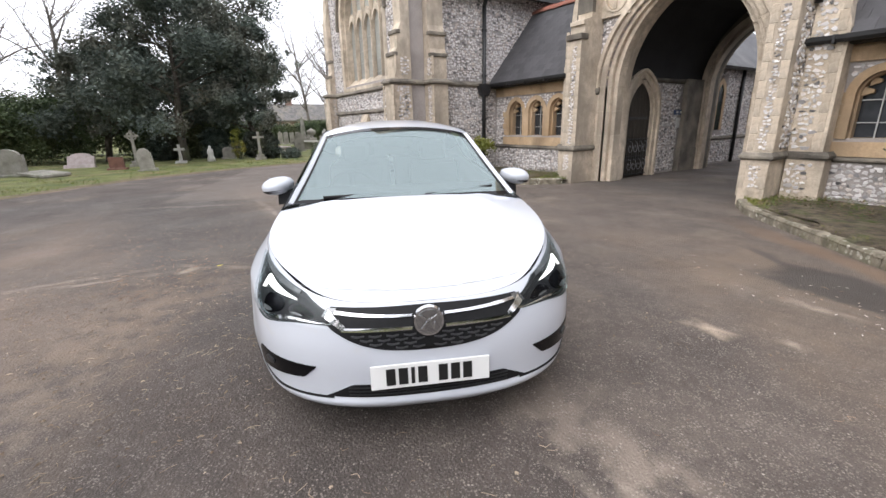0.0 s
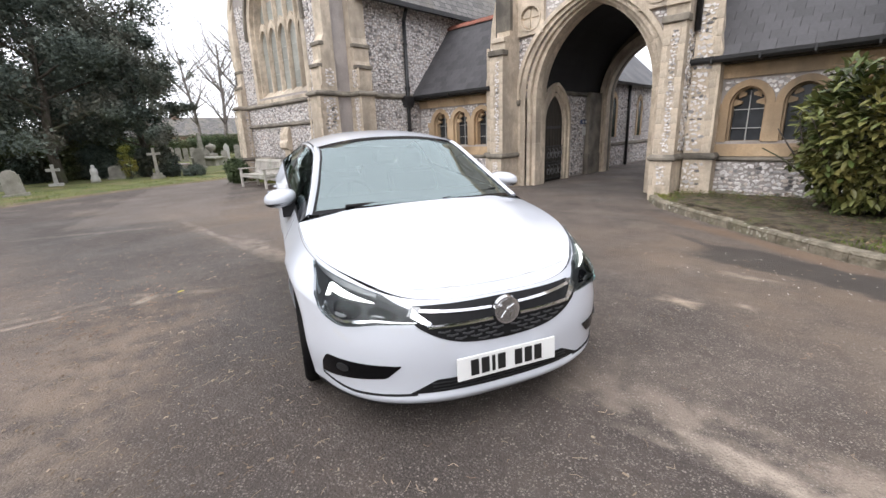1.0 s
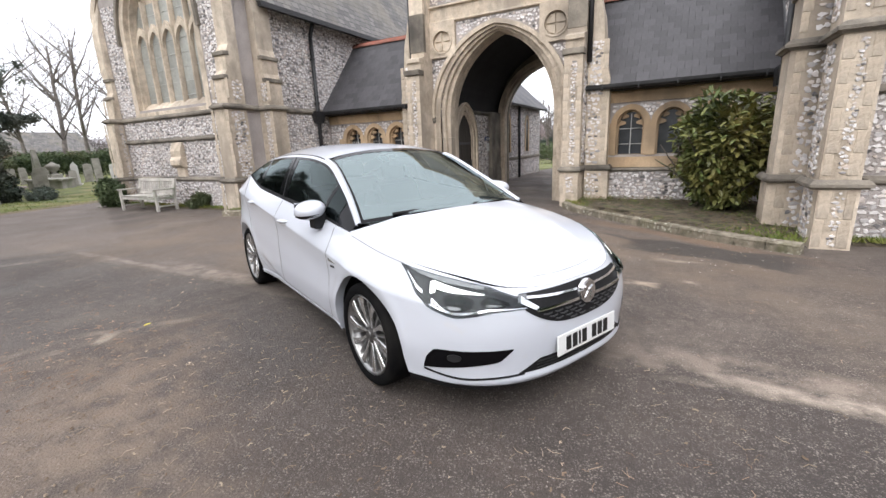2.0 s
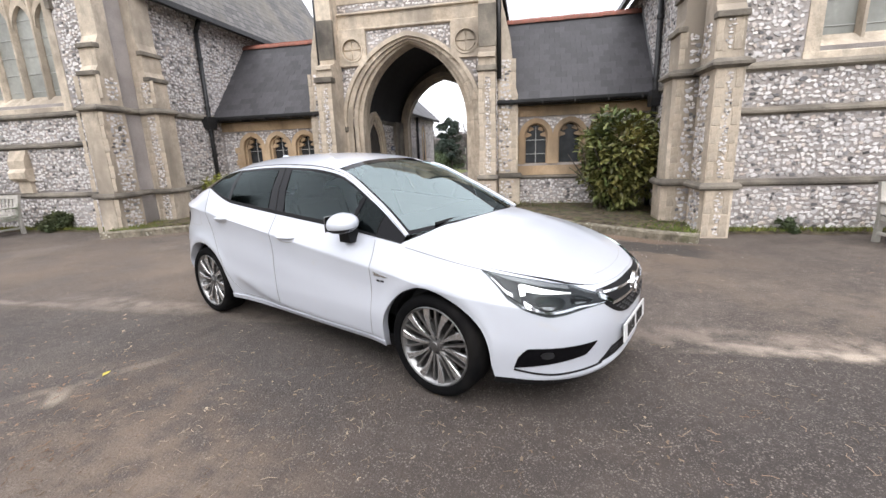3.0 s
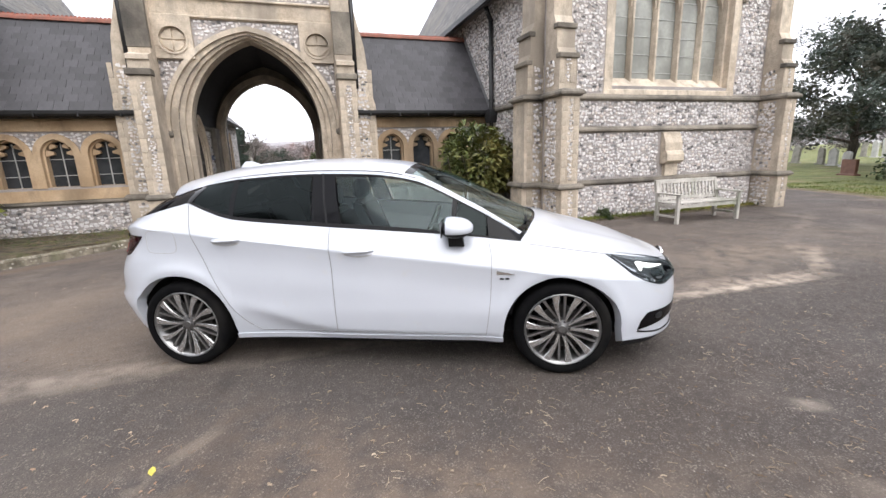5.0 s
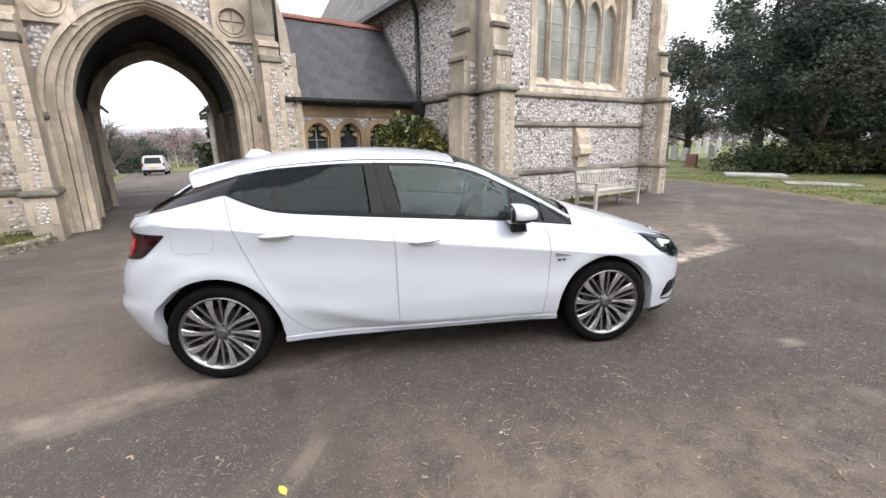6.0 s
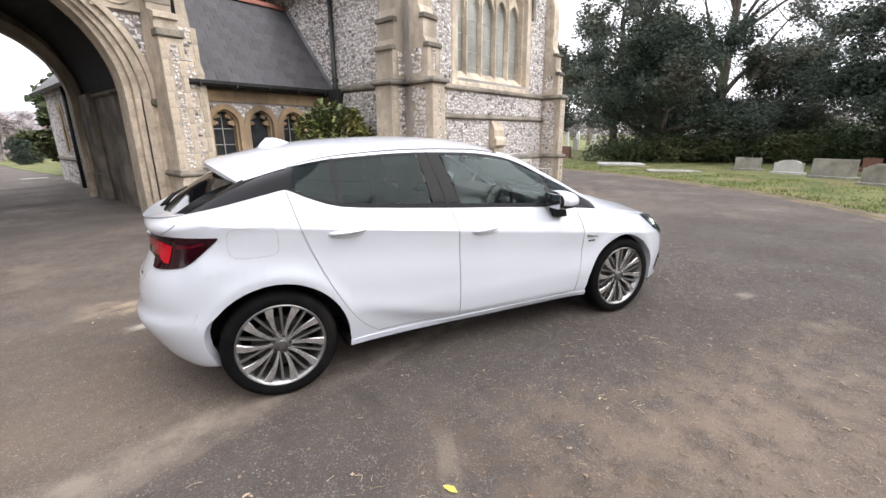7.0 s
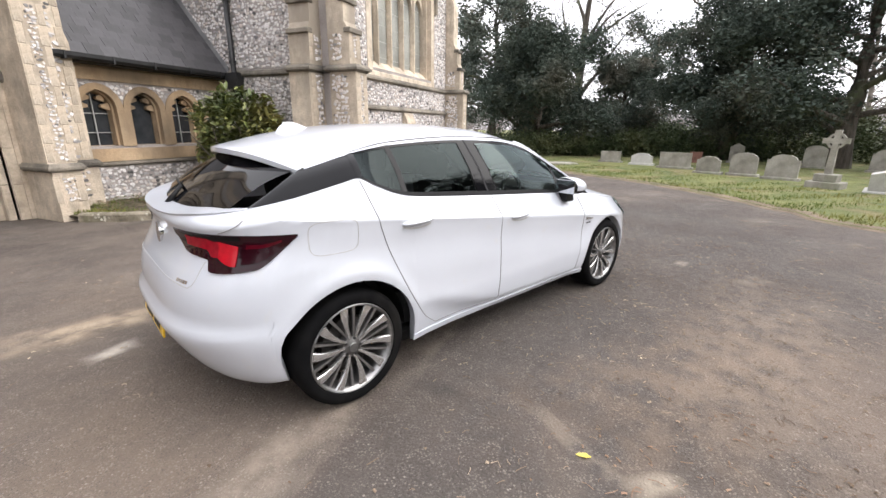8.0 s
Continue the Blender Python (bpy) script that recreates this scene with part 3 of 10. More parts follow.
def gatehouse():
    g = thing("gatehouse", (XC, FACE_Y, 0), "flint and limestone gatehouse with a tall pointed carriage arch", "gatehouse")
    y0, y1 = FACE_Y, FACE_Y + 0.60
    hw, zs, apex = 1.36, 2.15, 4.03
    W, top = 2.16, 7.2
    mid = 1.56
    a = arch(XC, mid, zs, apex + 0.06 - zs)
    h = len(a) // 2
    bm = bmesh.new()
    outline = [(XC - W, 0), (XC - W, 5.3), (XC, top)] + [a[h]] + a[h - 1::-1] + [(XC - mid, 0)]
    prism(bm, outline, "y", y0, y1)
    prism(bm, [(2 * XC - p, q) for p, q in outline], "y", y0, y1)
    wall = part("front_wall", bm, MORTAR, g)
    # arch orders, each set back behind the last
    for inner, outer, rin, rout, ya, yb in ((1.56, 1.70, apex + 0.06, apex + 0.12, y0 - 0.02, y0 + 0.2), (1.46, 1.58, apex + 0.02, apex + 0.07, y0 + 0.07, y0 + 0.35), (1.36, 1.48, apex, apex + 0.05, y0 + 0.17, y1 + 0.02)):
        bm = bmesh.new()
        arch_ring(bm, XC, inner, outer, zs, rin - zs, rout - zs, 0.0, ya, yb, n=18)
        part("arch_order", bm, STONE, g, "moulded limestone arch order")
    bm = bmesh.new()
    arch_ring(bm, XC, 1.70, 1.79, zs, apex + 0.11 - zs, apex + 0.21 - zs, zs - 0.03, y0 - 0.10, y0 + 0.05, n=18)
    part("hood_mould", bm, STONE, g)
    for k in (-1, 1):
        bm = bmesh.new()
        box(bm, XC + k * 1.695, XC + k * 1.756, y0 - 0.035, y0 + 0.05, 0.0, zs - 0.05)
        part("jamb_stone", bm, STONE, g)
        bm = bmesh.new()
        bmesh.ops.create_icosphere(bm, subdivisions=2, radius=0.085, matrix=Matrix.LocRotScale((XC + k * 1.75, y0 - 0.06, zs - 0.07), None, (1, 0.8, 1.1)))
        for v in bm.verts:
            v.co += 0.02 * Vector((noise.noise(v.co * 14), noise.noise(v.co * 14 + Vector((5, 0, 0))), noise.noise(v.co * 14 + Vector((0, 7, 0)))))
        part("label_stop", bm, STONE_DARK, g, "carved stone label stop")
    # ashlar field with two quatrefoil roundels and a carved inscription band
    for k in (-1, 1):
        xr, zr, rr = XC + k * 1.41, 3.92, 0.245
        bm = bmesh.new()
        n = 28
        outer = [(xr - 0.36, zr - 0.36), (xr + 0.36, zr - 0.36), (xr + 0.36, zr + 0.46), (xr - 0.36, zr + 0.46)]
        ring = [(xr + rr * math.cos(2 * math.pi * i / n), zr + rr * math.sin(2 * math.pi * i / n)) for i in range(n)]
        for lo, hi in ((0, 14), (14, 28)):
            arc = [ring[(i) % n] for i in range(lo, hi + 1)]
            if lo == 0:
                poly = [(xr + 0.36, zr)] + [(xr + 0.36, zr + 0.46), (xr - 0.36, zr + 0.46), (xr - 0.36, zr)] + arc[::-1]
            else:
                poly = [(xr - 0.36, zr), (xr - 0.36, zr - 0.36), (xr + 0.36, zr - 0.36), (xr + 0.36, zr)] + arc[::-1]
            prism(bm, poly, "y", y0 - 0.085, y0 + 0.0)
        panel = part("roundel", bm, STONE, g, "square stone panel with a sunk quatrefoil")
        bm = bmesh.new()
        prism(bm, ring, "y", y0 - 0.012, y0 - 0.004)
        part("roundel_back", bm, STONE, panel)
        for i in range(4):
            bm = bmesh.new()
            g2, big = 0.019, rr * 0.86
            lo = math.asin(g2 / big)
            pts = [(g2, g2)] + [(big * math.cos(h2), big * math.sin(h2)) for h2 in np.linspace(lo, math.pi / 2 - lo, 7)]
            c0, s0 = math.cos(i * math.pi / 2), math.sin(i * math.pi / 2)
            prism(bm, [(xr + p * c0 - q * s0, zr + p * s0 + q * c0) for p, q in pts], "y", y0 - 0.045, y0 - 0.008)
            part("cusp", bm, STONE, panel)
        bm = bmesh.new()
        for i in range(n):
            a0, a1 = 2 * math.pi * i / n, 2 * math.pi * (i + 1) / n
            prism(bm, [(xr + q * math.cos(g2), zr + q * math.sin(g2)) for q, g2 in ((rr, a0), (rr + 0.04, a0), (rr + 0.04, a1), (rr, a1))], "y", y0 - 0.108, y0 - 0.08)
        bmesh.ops.remove_doubles(bm, verts=bm.verts, dist=0.0005)
        part("roundel_rim", bm, STONE, panel)
    bm = bmesh.new()
    box(bm, XC - 1.77, XC + 1.77, y0 - 0.03, y0 - 0.003, 4.42, 4.70)
    frieze = part("inscription_band", bm, STONE, g, "weathered limestone band with worn raised lettering")
    rnd = random.Random(5)
    x = XC - 1.45
    while x < XC + 1.4:
        wd = rnd.uniform(0.05, 0.10)
        bm = bmesh.new()
        box(bm, x, x + wd * 0.35, y0 - 0.040, y0 - 0.031, 4.48, 4.64)
        box(bm, x + wd * 0.62, x + wd * 0.9, y0 - 0.040, y0 - 0.031, 4.48, 4.64)
        part("worn_letter", bm, STONE, frieze)
        x += wd + rnd.choice((0.03, 0.035, 0.04, 0.12))
    for zz, dd in ((4.385, 0.07), (4.735, 0.09)):
        bm = bmesh.new()
        string_course(bm, [(XC - 1.77, y0), (XC + 1.77, y0)], zz, dd, 0.08)
        part("string_course", bm, STONE, g)
    bm = bmesh.new()
    box(bm, XC - 1.77, XC + 1.77, y0 - 0.02, y0 - 0.002, 4.96, 5.3)
    part("upper_band", bm, STONE, g)
    # buttresses: in front and to the side at both corners
    for k in (-1, 1):
        xa, xb = XC + k * 1.75, XC + k * 2.13
        yf = 11.50
        b = front_buttress(g, min(xa, xb), max(xa, xb), y0 - 0.003, ((0.76, yf - 0.06, 0.0), (3.10, yf, 0.10), (3.42, yf + 0.1, 0.0), (3.50, yf + 0.05, 0.08), (5.6, yf + 0.30, 0.5)))
        bm = bmesh.new()
        box(bm, min(xa, xb) - 0.03, max(xa, xb) + 0.03, yf - 0.05, yf + 0.2, 3.12, 3.24, 0.012)
        part("drip_ledge", bm, STONE_DARK, b)
        bm = bmesh.new()
        box(bm, min(xa, xb) - 0.008, max(xa, xb) + 0.008, yf + 0.288, yf + 0.40, 3.68, 4.55, 0.006)
        part("blackened_block", bm, STONE_DARK, b, "soot-blackened weathered stone")
        FLINT_AREAS.append((b, "y", yf, (min(xa, xb) + 0.13, max(xa, xb) - 0.10, 0.9, 3.0), (), 0.0))
        FLINT_AREAS.append((b, "y", yf - 0.06, (min(xa, xb) + 0.10, max(xa, xb) - 0.10, 0.3, 0.66), (), 0.0))
        FLINT_AREAS.append((b, "x", xb, (yf + 0.16, y0 - 0.05, 0.9, 3.0), (), k))
        bm = bmesh.new()
        x2 = XC + k * W
        prism(bm, [(x2, 0), (x2 + k * 0.50, 0), (x2 + k * 0.50, 0.76), (x2 + k * 0.45, 0.80), (x2 + k * 0.45, 2.65), (x2 + k * 0.36, 2.95), (x2 + k * 0.27, 3.9), (x2 + k * 0.10, 4.6), (x2, 5.3)], "y", 11.98, 12.44)
        sb = part("buttress", bm, STONE, g)
        FLINT_AREAS.append((sb, "y", 11.98, (min(x2, x2 + k * 0.31), max(x2, x2 + k * 0.31), 0.9, 3.4), (), 0.0))
        FLINT_AREAS.append((sb, "y", 11.98, (min(x2, x2 + k * 0.36), max(x2, x2 + k * 0.36), 0.2, 0.68), (), 0.0))
        bm = bmesh.new()
        pts = [(x2 + k * 0.50, y0 + 0.24), (x2 + k * 0.50, 11.98 - 0.005), (x2 - k * 0.03, 11.975), (xb + k * 0.005, 11.975), (xb + k * 0.005, yf - 0.06), (xa - k * 0.005, yf - 0.06), (xa - k * 0.005, y0 - 0.01), (XC + k * 1.70, y0 - 0.01)]
        string_course(bm, pts if k < 0 else pts[::-1], 0.80, 0.05, 0.12)
        part("plinth_string_course", bm, STONE_DARK, g)
        # wall behind the cloister roof, and a pipe in the corner
        pipe_run(g, [(XC + k * 2.19, 11.92, 3.0), (XC + k * 2.19, 11.92, 5.6)], 0.05)
        # right wall gets the dark stone: its shade is painted into the colour
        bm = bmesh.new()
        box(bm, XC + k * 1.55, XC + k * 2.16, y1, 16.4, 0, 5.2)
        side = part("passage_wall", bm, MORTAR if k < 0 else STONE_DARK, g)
        bm = bmesh.new()
        string_course(bm, [(XC + k * 1.55, y1 + 0.03), (XC + k * 1.55, 16.38)][::(1 if k < 0 else -1)], 2.36, 0.06, 0.10)
        part("passage_string_course", bm, STONE_DARK, g)
        # pier that carries the far arch; its dark stone includes the passage's shade
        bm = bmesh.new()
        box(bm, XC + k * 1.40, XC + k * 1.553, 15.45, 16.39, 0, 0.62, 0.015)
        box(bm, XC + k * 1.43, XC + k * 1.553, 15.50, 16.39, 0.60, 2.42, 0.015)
        part("pier", bm, STONE_DARK, g, "weathered stone pier, darkened as in shade")
        if k < 0:
            SIDE_L = side
    # passage: vault, far arch and far wall, the deep shade in their dark colours
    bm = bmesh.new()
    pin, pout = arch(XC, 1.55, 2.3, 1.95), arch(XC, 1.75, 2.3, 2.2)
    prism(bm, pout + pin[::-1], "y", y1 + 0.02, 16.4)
    part("vault", bm, CEILING, g, "pointed vault, near-black with shade in its colour")
    a = arch(XC, 1.38, 2.25, 1.62)
    h = len(a) // 2
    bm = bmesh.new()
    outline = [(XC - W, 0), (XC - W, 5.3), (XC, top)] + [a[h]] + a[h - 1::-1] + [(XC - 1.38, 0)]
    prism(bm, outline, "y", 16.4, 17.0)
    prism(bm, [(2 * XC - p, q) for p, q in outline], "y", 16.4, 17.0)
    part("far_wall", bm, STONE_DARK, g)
    for inner, outer, ya, yb in ((1.38, 1.52, 16.30, 16.42), (1.30, 1.40, 16.38, 16.62), (1.38, 1.50, 16.95, 17.06)):
        bm = bmesh.new()
        arch_ring(bm, XC, inner, outer, 2.25, 1.62 + inner - 1.38, 1.62 + outer - 1.38, 0.0, ya, yb)
        part("far_arch_order", bm, STONE, g)
    # moulded inner door in the passage's side wall
    xw = XC - 1.55
    yd, dh, dz, dr = 13.55, 0.46, 1.55, 0.72
    for inner, outer, xa, xb in ((dh + 0.24, dh + 0.32, xw, xw + 0.13), (dh + 0.11, dh + 0.245, xw, xw + 0.08), (dh, dh + 0.12, xw, xw + 0.045)):
        bm = bmesh.new()
        arch_ring(bm, yd, inner, outer, dz, dr + inner - dh, dr + outer - dh, 0.0, xa, xb, "x")
        part("door_arch", bm, STONE, g, "moulded stone door arch")
    bm = bmesh.new()
    prism(bm, [(yd - dh, 0)] + arch(yd, dh, dz, dr) + [(yd + dh, 0)], "x", xw + 0.004, xw + 0.02)
    d = part("door", bm, TIMBER_DARK, g, "dark boarded pointed door with iron strapwork")
    for k in range(6):
        bm = bmesh.new()
        yy = yd - dh + 0.08 + k * 0.152
        box(bm, xw + 0.02, xw + 0.032, yy - 0.068, yy + 0.068, 0.05, 1.55 + 0.45 * (1 - abs(k - 2.5) / 3.5), 0.006)
        part("door_board", bm, TIMBER_DARK, d)
    for zz in (0.45, 1.45):
        bm = bmesh.new()
        box(bm, xw + 0.033, xw + 0.043, yd - dh + 0.04, yd + dh - 0.1, zz - 0.03, zz + 0.03, 0.006)
        part("strap_hinge", bm, IRON, d)
    # wrought-iron gate before the door: uprights, rails and rows of scrolls
    gx = xw + 0.06
    bm = bmesh.new()
    for k in range(9):
        yy = yd - dh + 0.06 + k * (2 * dh - 0.12) / 8
        cyl(bm, (gx, yy, 0.05), (gx, yy, 0.95), 0.009, 0.009, 6)
    part("iron_gate", bm, IRON, d, "low scrolled iron gate")
    for zz in (0.08, 0.52, 0.95):
        bm = bmesh.new()
        box(bm, gx - 0.012, gx + 0.012, yd - dh + 0.02, yd + dh - 0.02, zz - 0.014, zz + 0.014)
        part("gate_rail", bm, IRON, d)
    for r in range(2):
        for k in range(4):
            bm = bmesh.new()
            cy, cz = yd - dh + 0.155 + k * 0.205, 0.30 + r * 0.44
            spiral = [(gx + 0.012, cy + (0.03 + 0.010 * i) * math.cos(i * 0.62) * 0.8, cz + (0.03 + 0.010 * i) * math.sin(i * 0.62)) for i in range(14)]
            for p, q in zip(spiral, spiral[1:]):
                cyl(bm, p, q, 0.007, 0.007, 5)
            part("gate_scroll", bm, LEAD_GREY, d)
    FLINT_AREAS.append((SIDE_L, "x", xw, (14.45, 15.43, 0.06, 2.28), (), 1))
    FLINT_AREAS.append((SIDE_L, "x", xw, (12.85, 14.42, 0.06, 2.28), (lambda a2, b2: abs(a2 - 13.55) < 0.80 and b2 < 1.60 + 1.02 * math.sqrt(max(0.0, 1 - (abs(a2 - 13.55) / 0.80) ** 2)),), 1))
    # rear wings that line the drive beyond the passage
    for k in (-1, 1):
        bm = bmesh.new()
        xw2 = XC + k * 1.75
        box(bm, xw2, xw2 + k * 0.4, 17.0, 22.5, 0, 3.0)
        rw = part("rear_wall", bm, MORTAR, g)
        FLINT_AREAS.append((rw, "x", xw2, (17.1, 22.4, 0.85, 2.80), (lambda a2, b2: min(abs(a2 - 18.0), abs(a2 - 20.4)) < 0.33 and 0.9 < b2 < 2.65,), -k))
        FLINT_AREAS.append((rw, "x", xw2, (17.1, 22.4, 0.05, 0.72), (), -k))
        bm = bmesh.new()
        string_course(bm, [(xw2, 17.0), (xw2, 22.5)] if k < 0 else [(xw2, 22.5), (xw2, 17.0)], 0.8, 0.05, 0.1)
        part("string_course", bm, STONE_DARK, g)
        for yy in (18.0, 20.4):
            bm = bmesh.new()
            arch_ring(bm, yy, 0.16, 0.30, 2.1, 0.3, 0.46, 1.05, xw2 - k * 0.03, xw2 + k * 0.05, "x", 8)
            lw = part("lancet_window", bm, STONE_WARM, g, "narrow pointed sandstone window")
            bm = bmesh.new()
            prism(bm, [(yy - 0.17, 1.05)] + arch(yy, 0.17, 2.1, 0.3, 8) + [(yy + 0.17, 1.05)], "x", xw2 - k * 0.012, xw2 - k * 0.006)
            part("pane", bm, WINDOW_DARK, lw)
        bm = bmesh.new()
        prism(bm, [(xw2 - k * 0.3, 2.86), (xw2 + k * 2.4, 5.4), (xw2 + k * 2.4, 5.25), (xw2 - k * 0.25, 2.78)], "y", 17.0, 22.8)
        part("rear_roof", bm, SLATE, g, "slate roof of the rear wing")
        pipe_run(g, [(xw2 - k * 0.07, 19.2, 0.0), (xw2 - k * 0.07, 19.2, 2.9)], 0.05)
    # gable coping
    bm = bmesh.new()
    prism(bm, [(XC - W - 0.1, 5.25), (XC, top - 0.02), (XC + W + 0.1, 5.25), (XC + W + 0.1, 5.5), (XC, top + 0.3), (XC - W - 0.1, 5.5)], "y", y0 - 0.05, y1 + 0.02)
    part("gable_coping", bm, STONE, g)
    bm = bmesh.new()
    for k in (-1, 1):
        prism(bm, [(XC + k * (W + 0.1), 5.2), (XC, top - 0.05), (XC, top - 0.2), (XC + k * (W + 0.1), 5.05)], "y", y1 + 0.03, 16.9)
    part("gatehouse_roof", bm, SLATE, g, "slate roof of the gatehouse")
    def near_arch(p, q):
        d = abs(p - XC)
        if d < 1.82 and q < 2.2:
            return True
        if q >= 2.2:
            t = (q - 2.15) / (apex + 0.22 - 2.15)
            return t < 1 and d < 1.84 * math.sqrt(max(0.0, 1 - t ** 1.75))
        return False
    panels = lambda p, q: abs(abs(p - XC) - 1.41) < 0.39 and 3.53 < q < 4.41
    FLINT_AREAS.append((wall, "y", y0, (XC - 1.77, XC + 1.77, 0.9, 4.33), (near_arch, panels), 0.0))
    FLINT_AREAS.append((wall, "y", y0, (XC - 1.77, XC + 1.77, 4.80, 4.95), (), 0.0))
    return g


chapel(1)
chapel(-1)
CLOISTERS = [cloister(1), cloister(-1)]
GATE = gatehouse()

# ---- the ground: worn asphalt forecourt and drive, grass verges, planting beds ----
def seg_mask(n, l, p0, p1, width, wobble=0.08, hard=0.5):
    """1 along a line on the ground from p0 to p1, fading to 0 at half its width, with an uneven edge."""
    dx, dy = p1[0] - p0[0], p1[1] - p0[1]
    ln, ang = math.hypot(dx, dy), math.atan2(dy, dx)
    tc, ns, ad, mp, sp = n.new("ShaderNodeTexCoord"), n.new("ShaderNodeTexNoise"), n.new("ShaderNodeVectorMath"), n.new("ShaderNodeMapping"), n.new("ShaderNodeSeparateXYZ")
    ns.inputs["Scale"].default_value, ns.inputs["Detail"].default_value = 2.2, 6.0
    sc = n.new("ShaderNodeVectorMath")
    sc.operation, sc.inputs[1].default_value = "MULTIPLY_ADD", (wobble * 2, wobble * 2, 0)
    sc.inputs[2].default_value = (-wobble, -wobble, 0)
    l.new(tc.outputs["Object"], ns.inputs["Vector"])
    l.new(ns.outputs["Color"], sc.inputs[0])
    l.new(tc.outputs["Object"], ad.inputs[0])
    l.new(sc.outputs[0], ad.inputs[1])
    mp.vector_type = "TEXTURE"
    mp.inputs["Location"].default_value = ((p0[0] + p1[0]) / 2, (p0[1] + p1[1]) / 2, 0)
    mp.inputs["Rotation"].default_value = (0, 0, ang)
    mp.inputs["Scale"].default_value = (ln / 2 + width / 2, width / 2, 1)
    l.new(ad.outputs[0], mp.inputs["Vector"])
    l.new(mp.outputs["Vector"], sp.inputs["Vector"])
    ax, ay, mx, mr = (n.new("ShaderNodeMath") for _ in range(4))
    ax.operation = ay.operation = "ABSOLUTE"
    mx.operation = "MAXIMUM"
    l.new(sp.outputs["X"], ax.inputs[0])
    l.new(sp.outputs["Y"], ay.inputs[0])
    l.new(ax.outputs[0], mx.inputs[0])
    l.new(ay.outputs[0], mx.inputs[1])
    mr2 = n.new("ShaderNodeMapRange")
    mr2.inputs["From Min"].default_value, mr2.inputs["From Max"].default_value = hard, 1.0
    mr2.inputs["To Min"].default_value, mr2.inputs["To Max"].default_value = 1.0, 0.0
    l.new(mx.outputs[0], mr2.inputs["Value"])
    n.remove(mr)
    return mr2.outputs["Result"]


def times(n, l, a, b):
    m = n.new("ShaderNodeMath")
    m.operation = "MULTIPLY"
    for i, v in enumerate((a, b)):
        if isinstance(v, (int, float)):
            m.inputs[i].default_value = v
        else:
            l.new(v, m.inputs[i])
    return m.outputs[0]


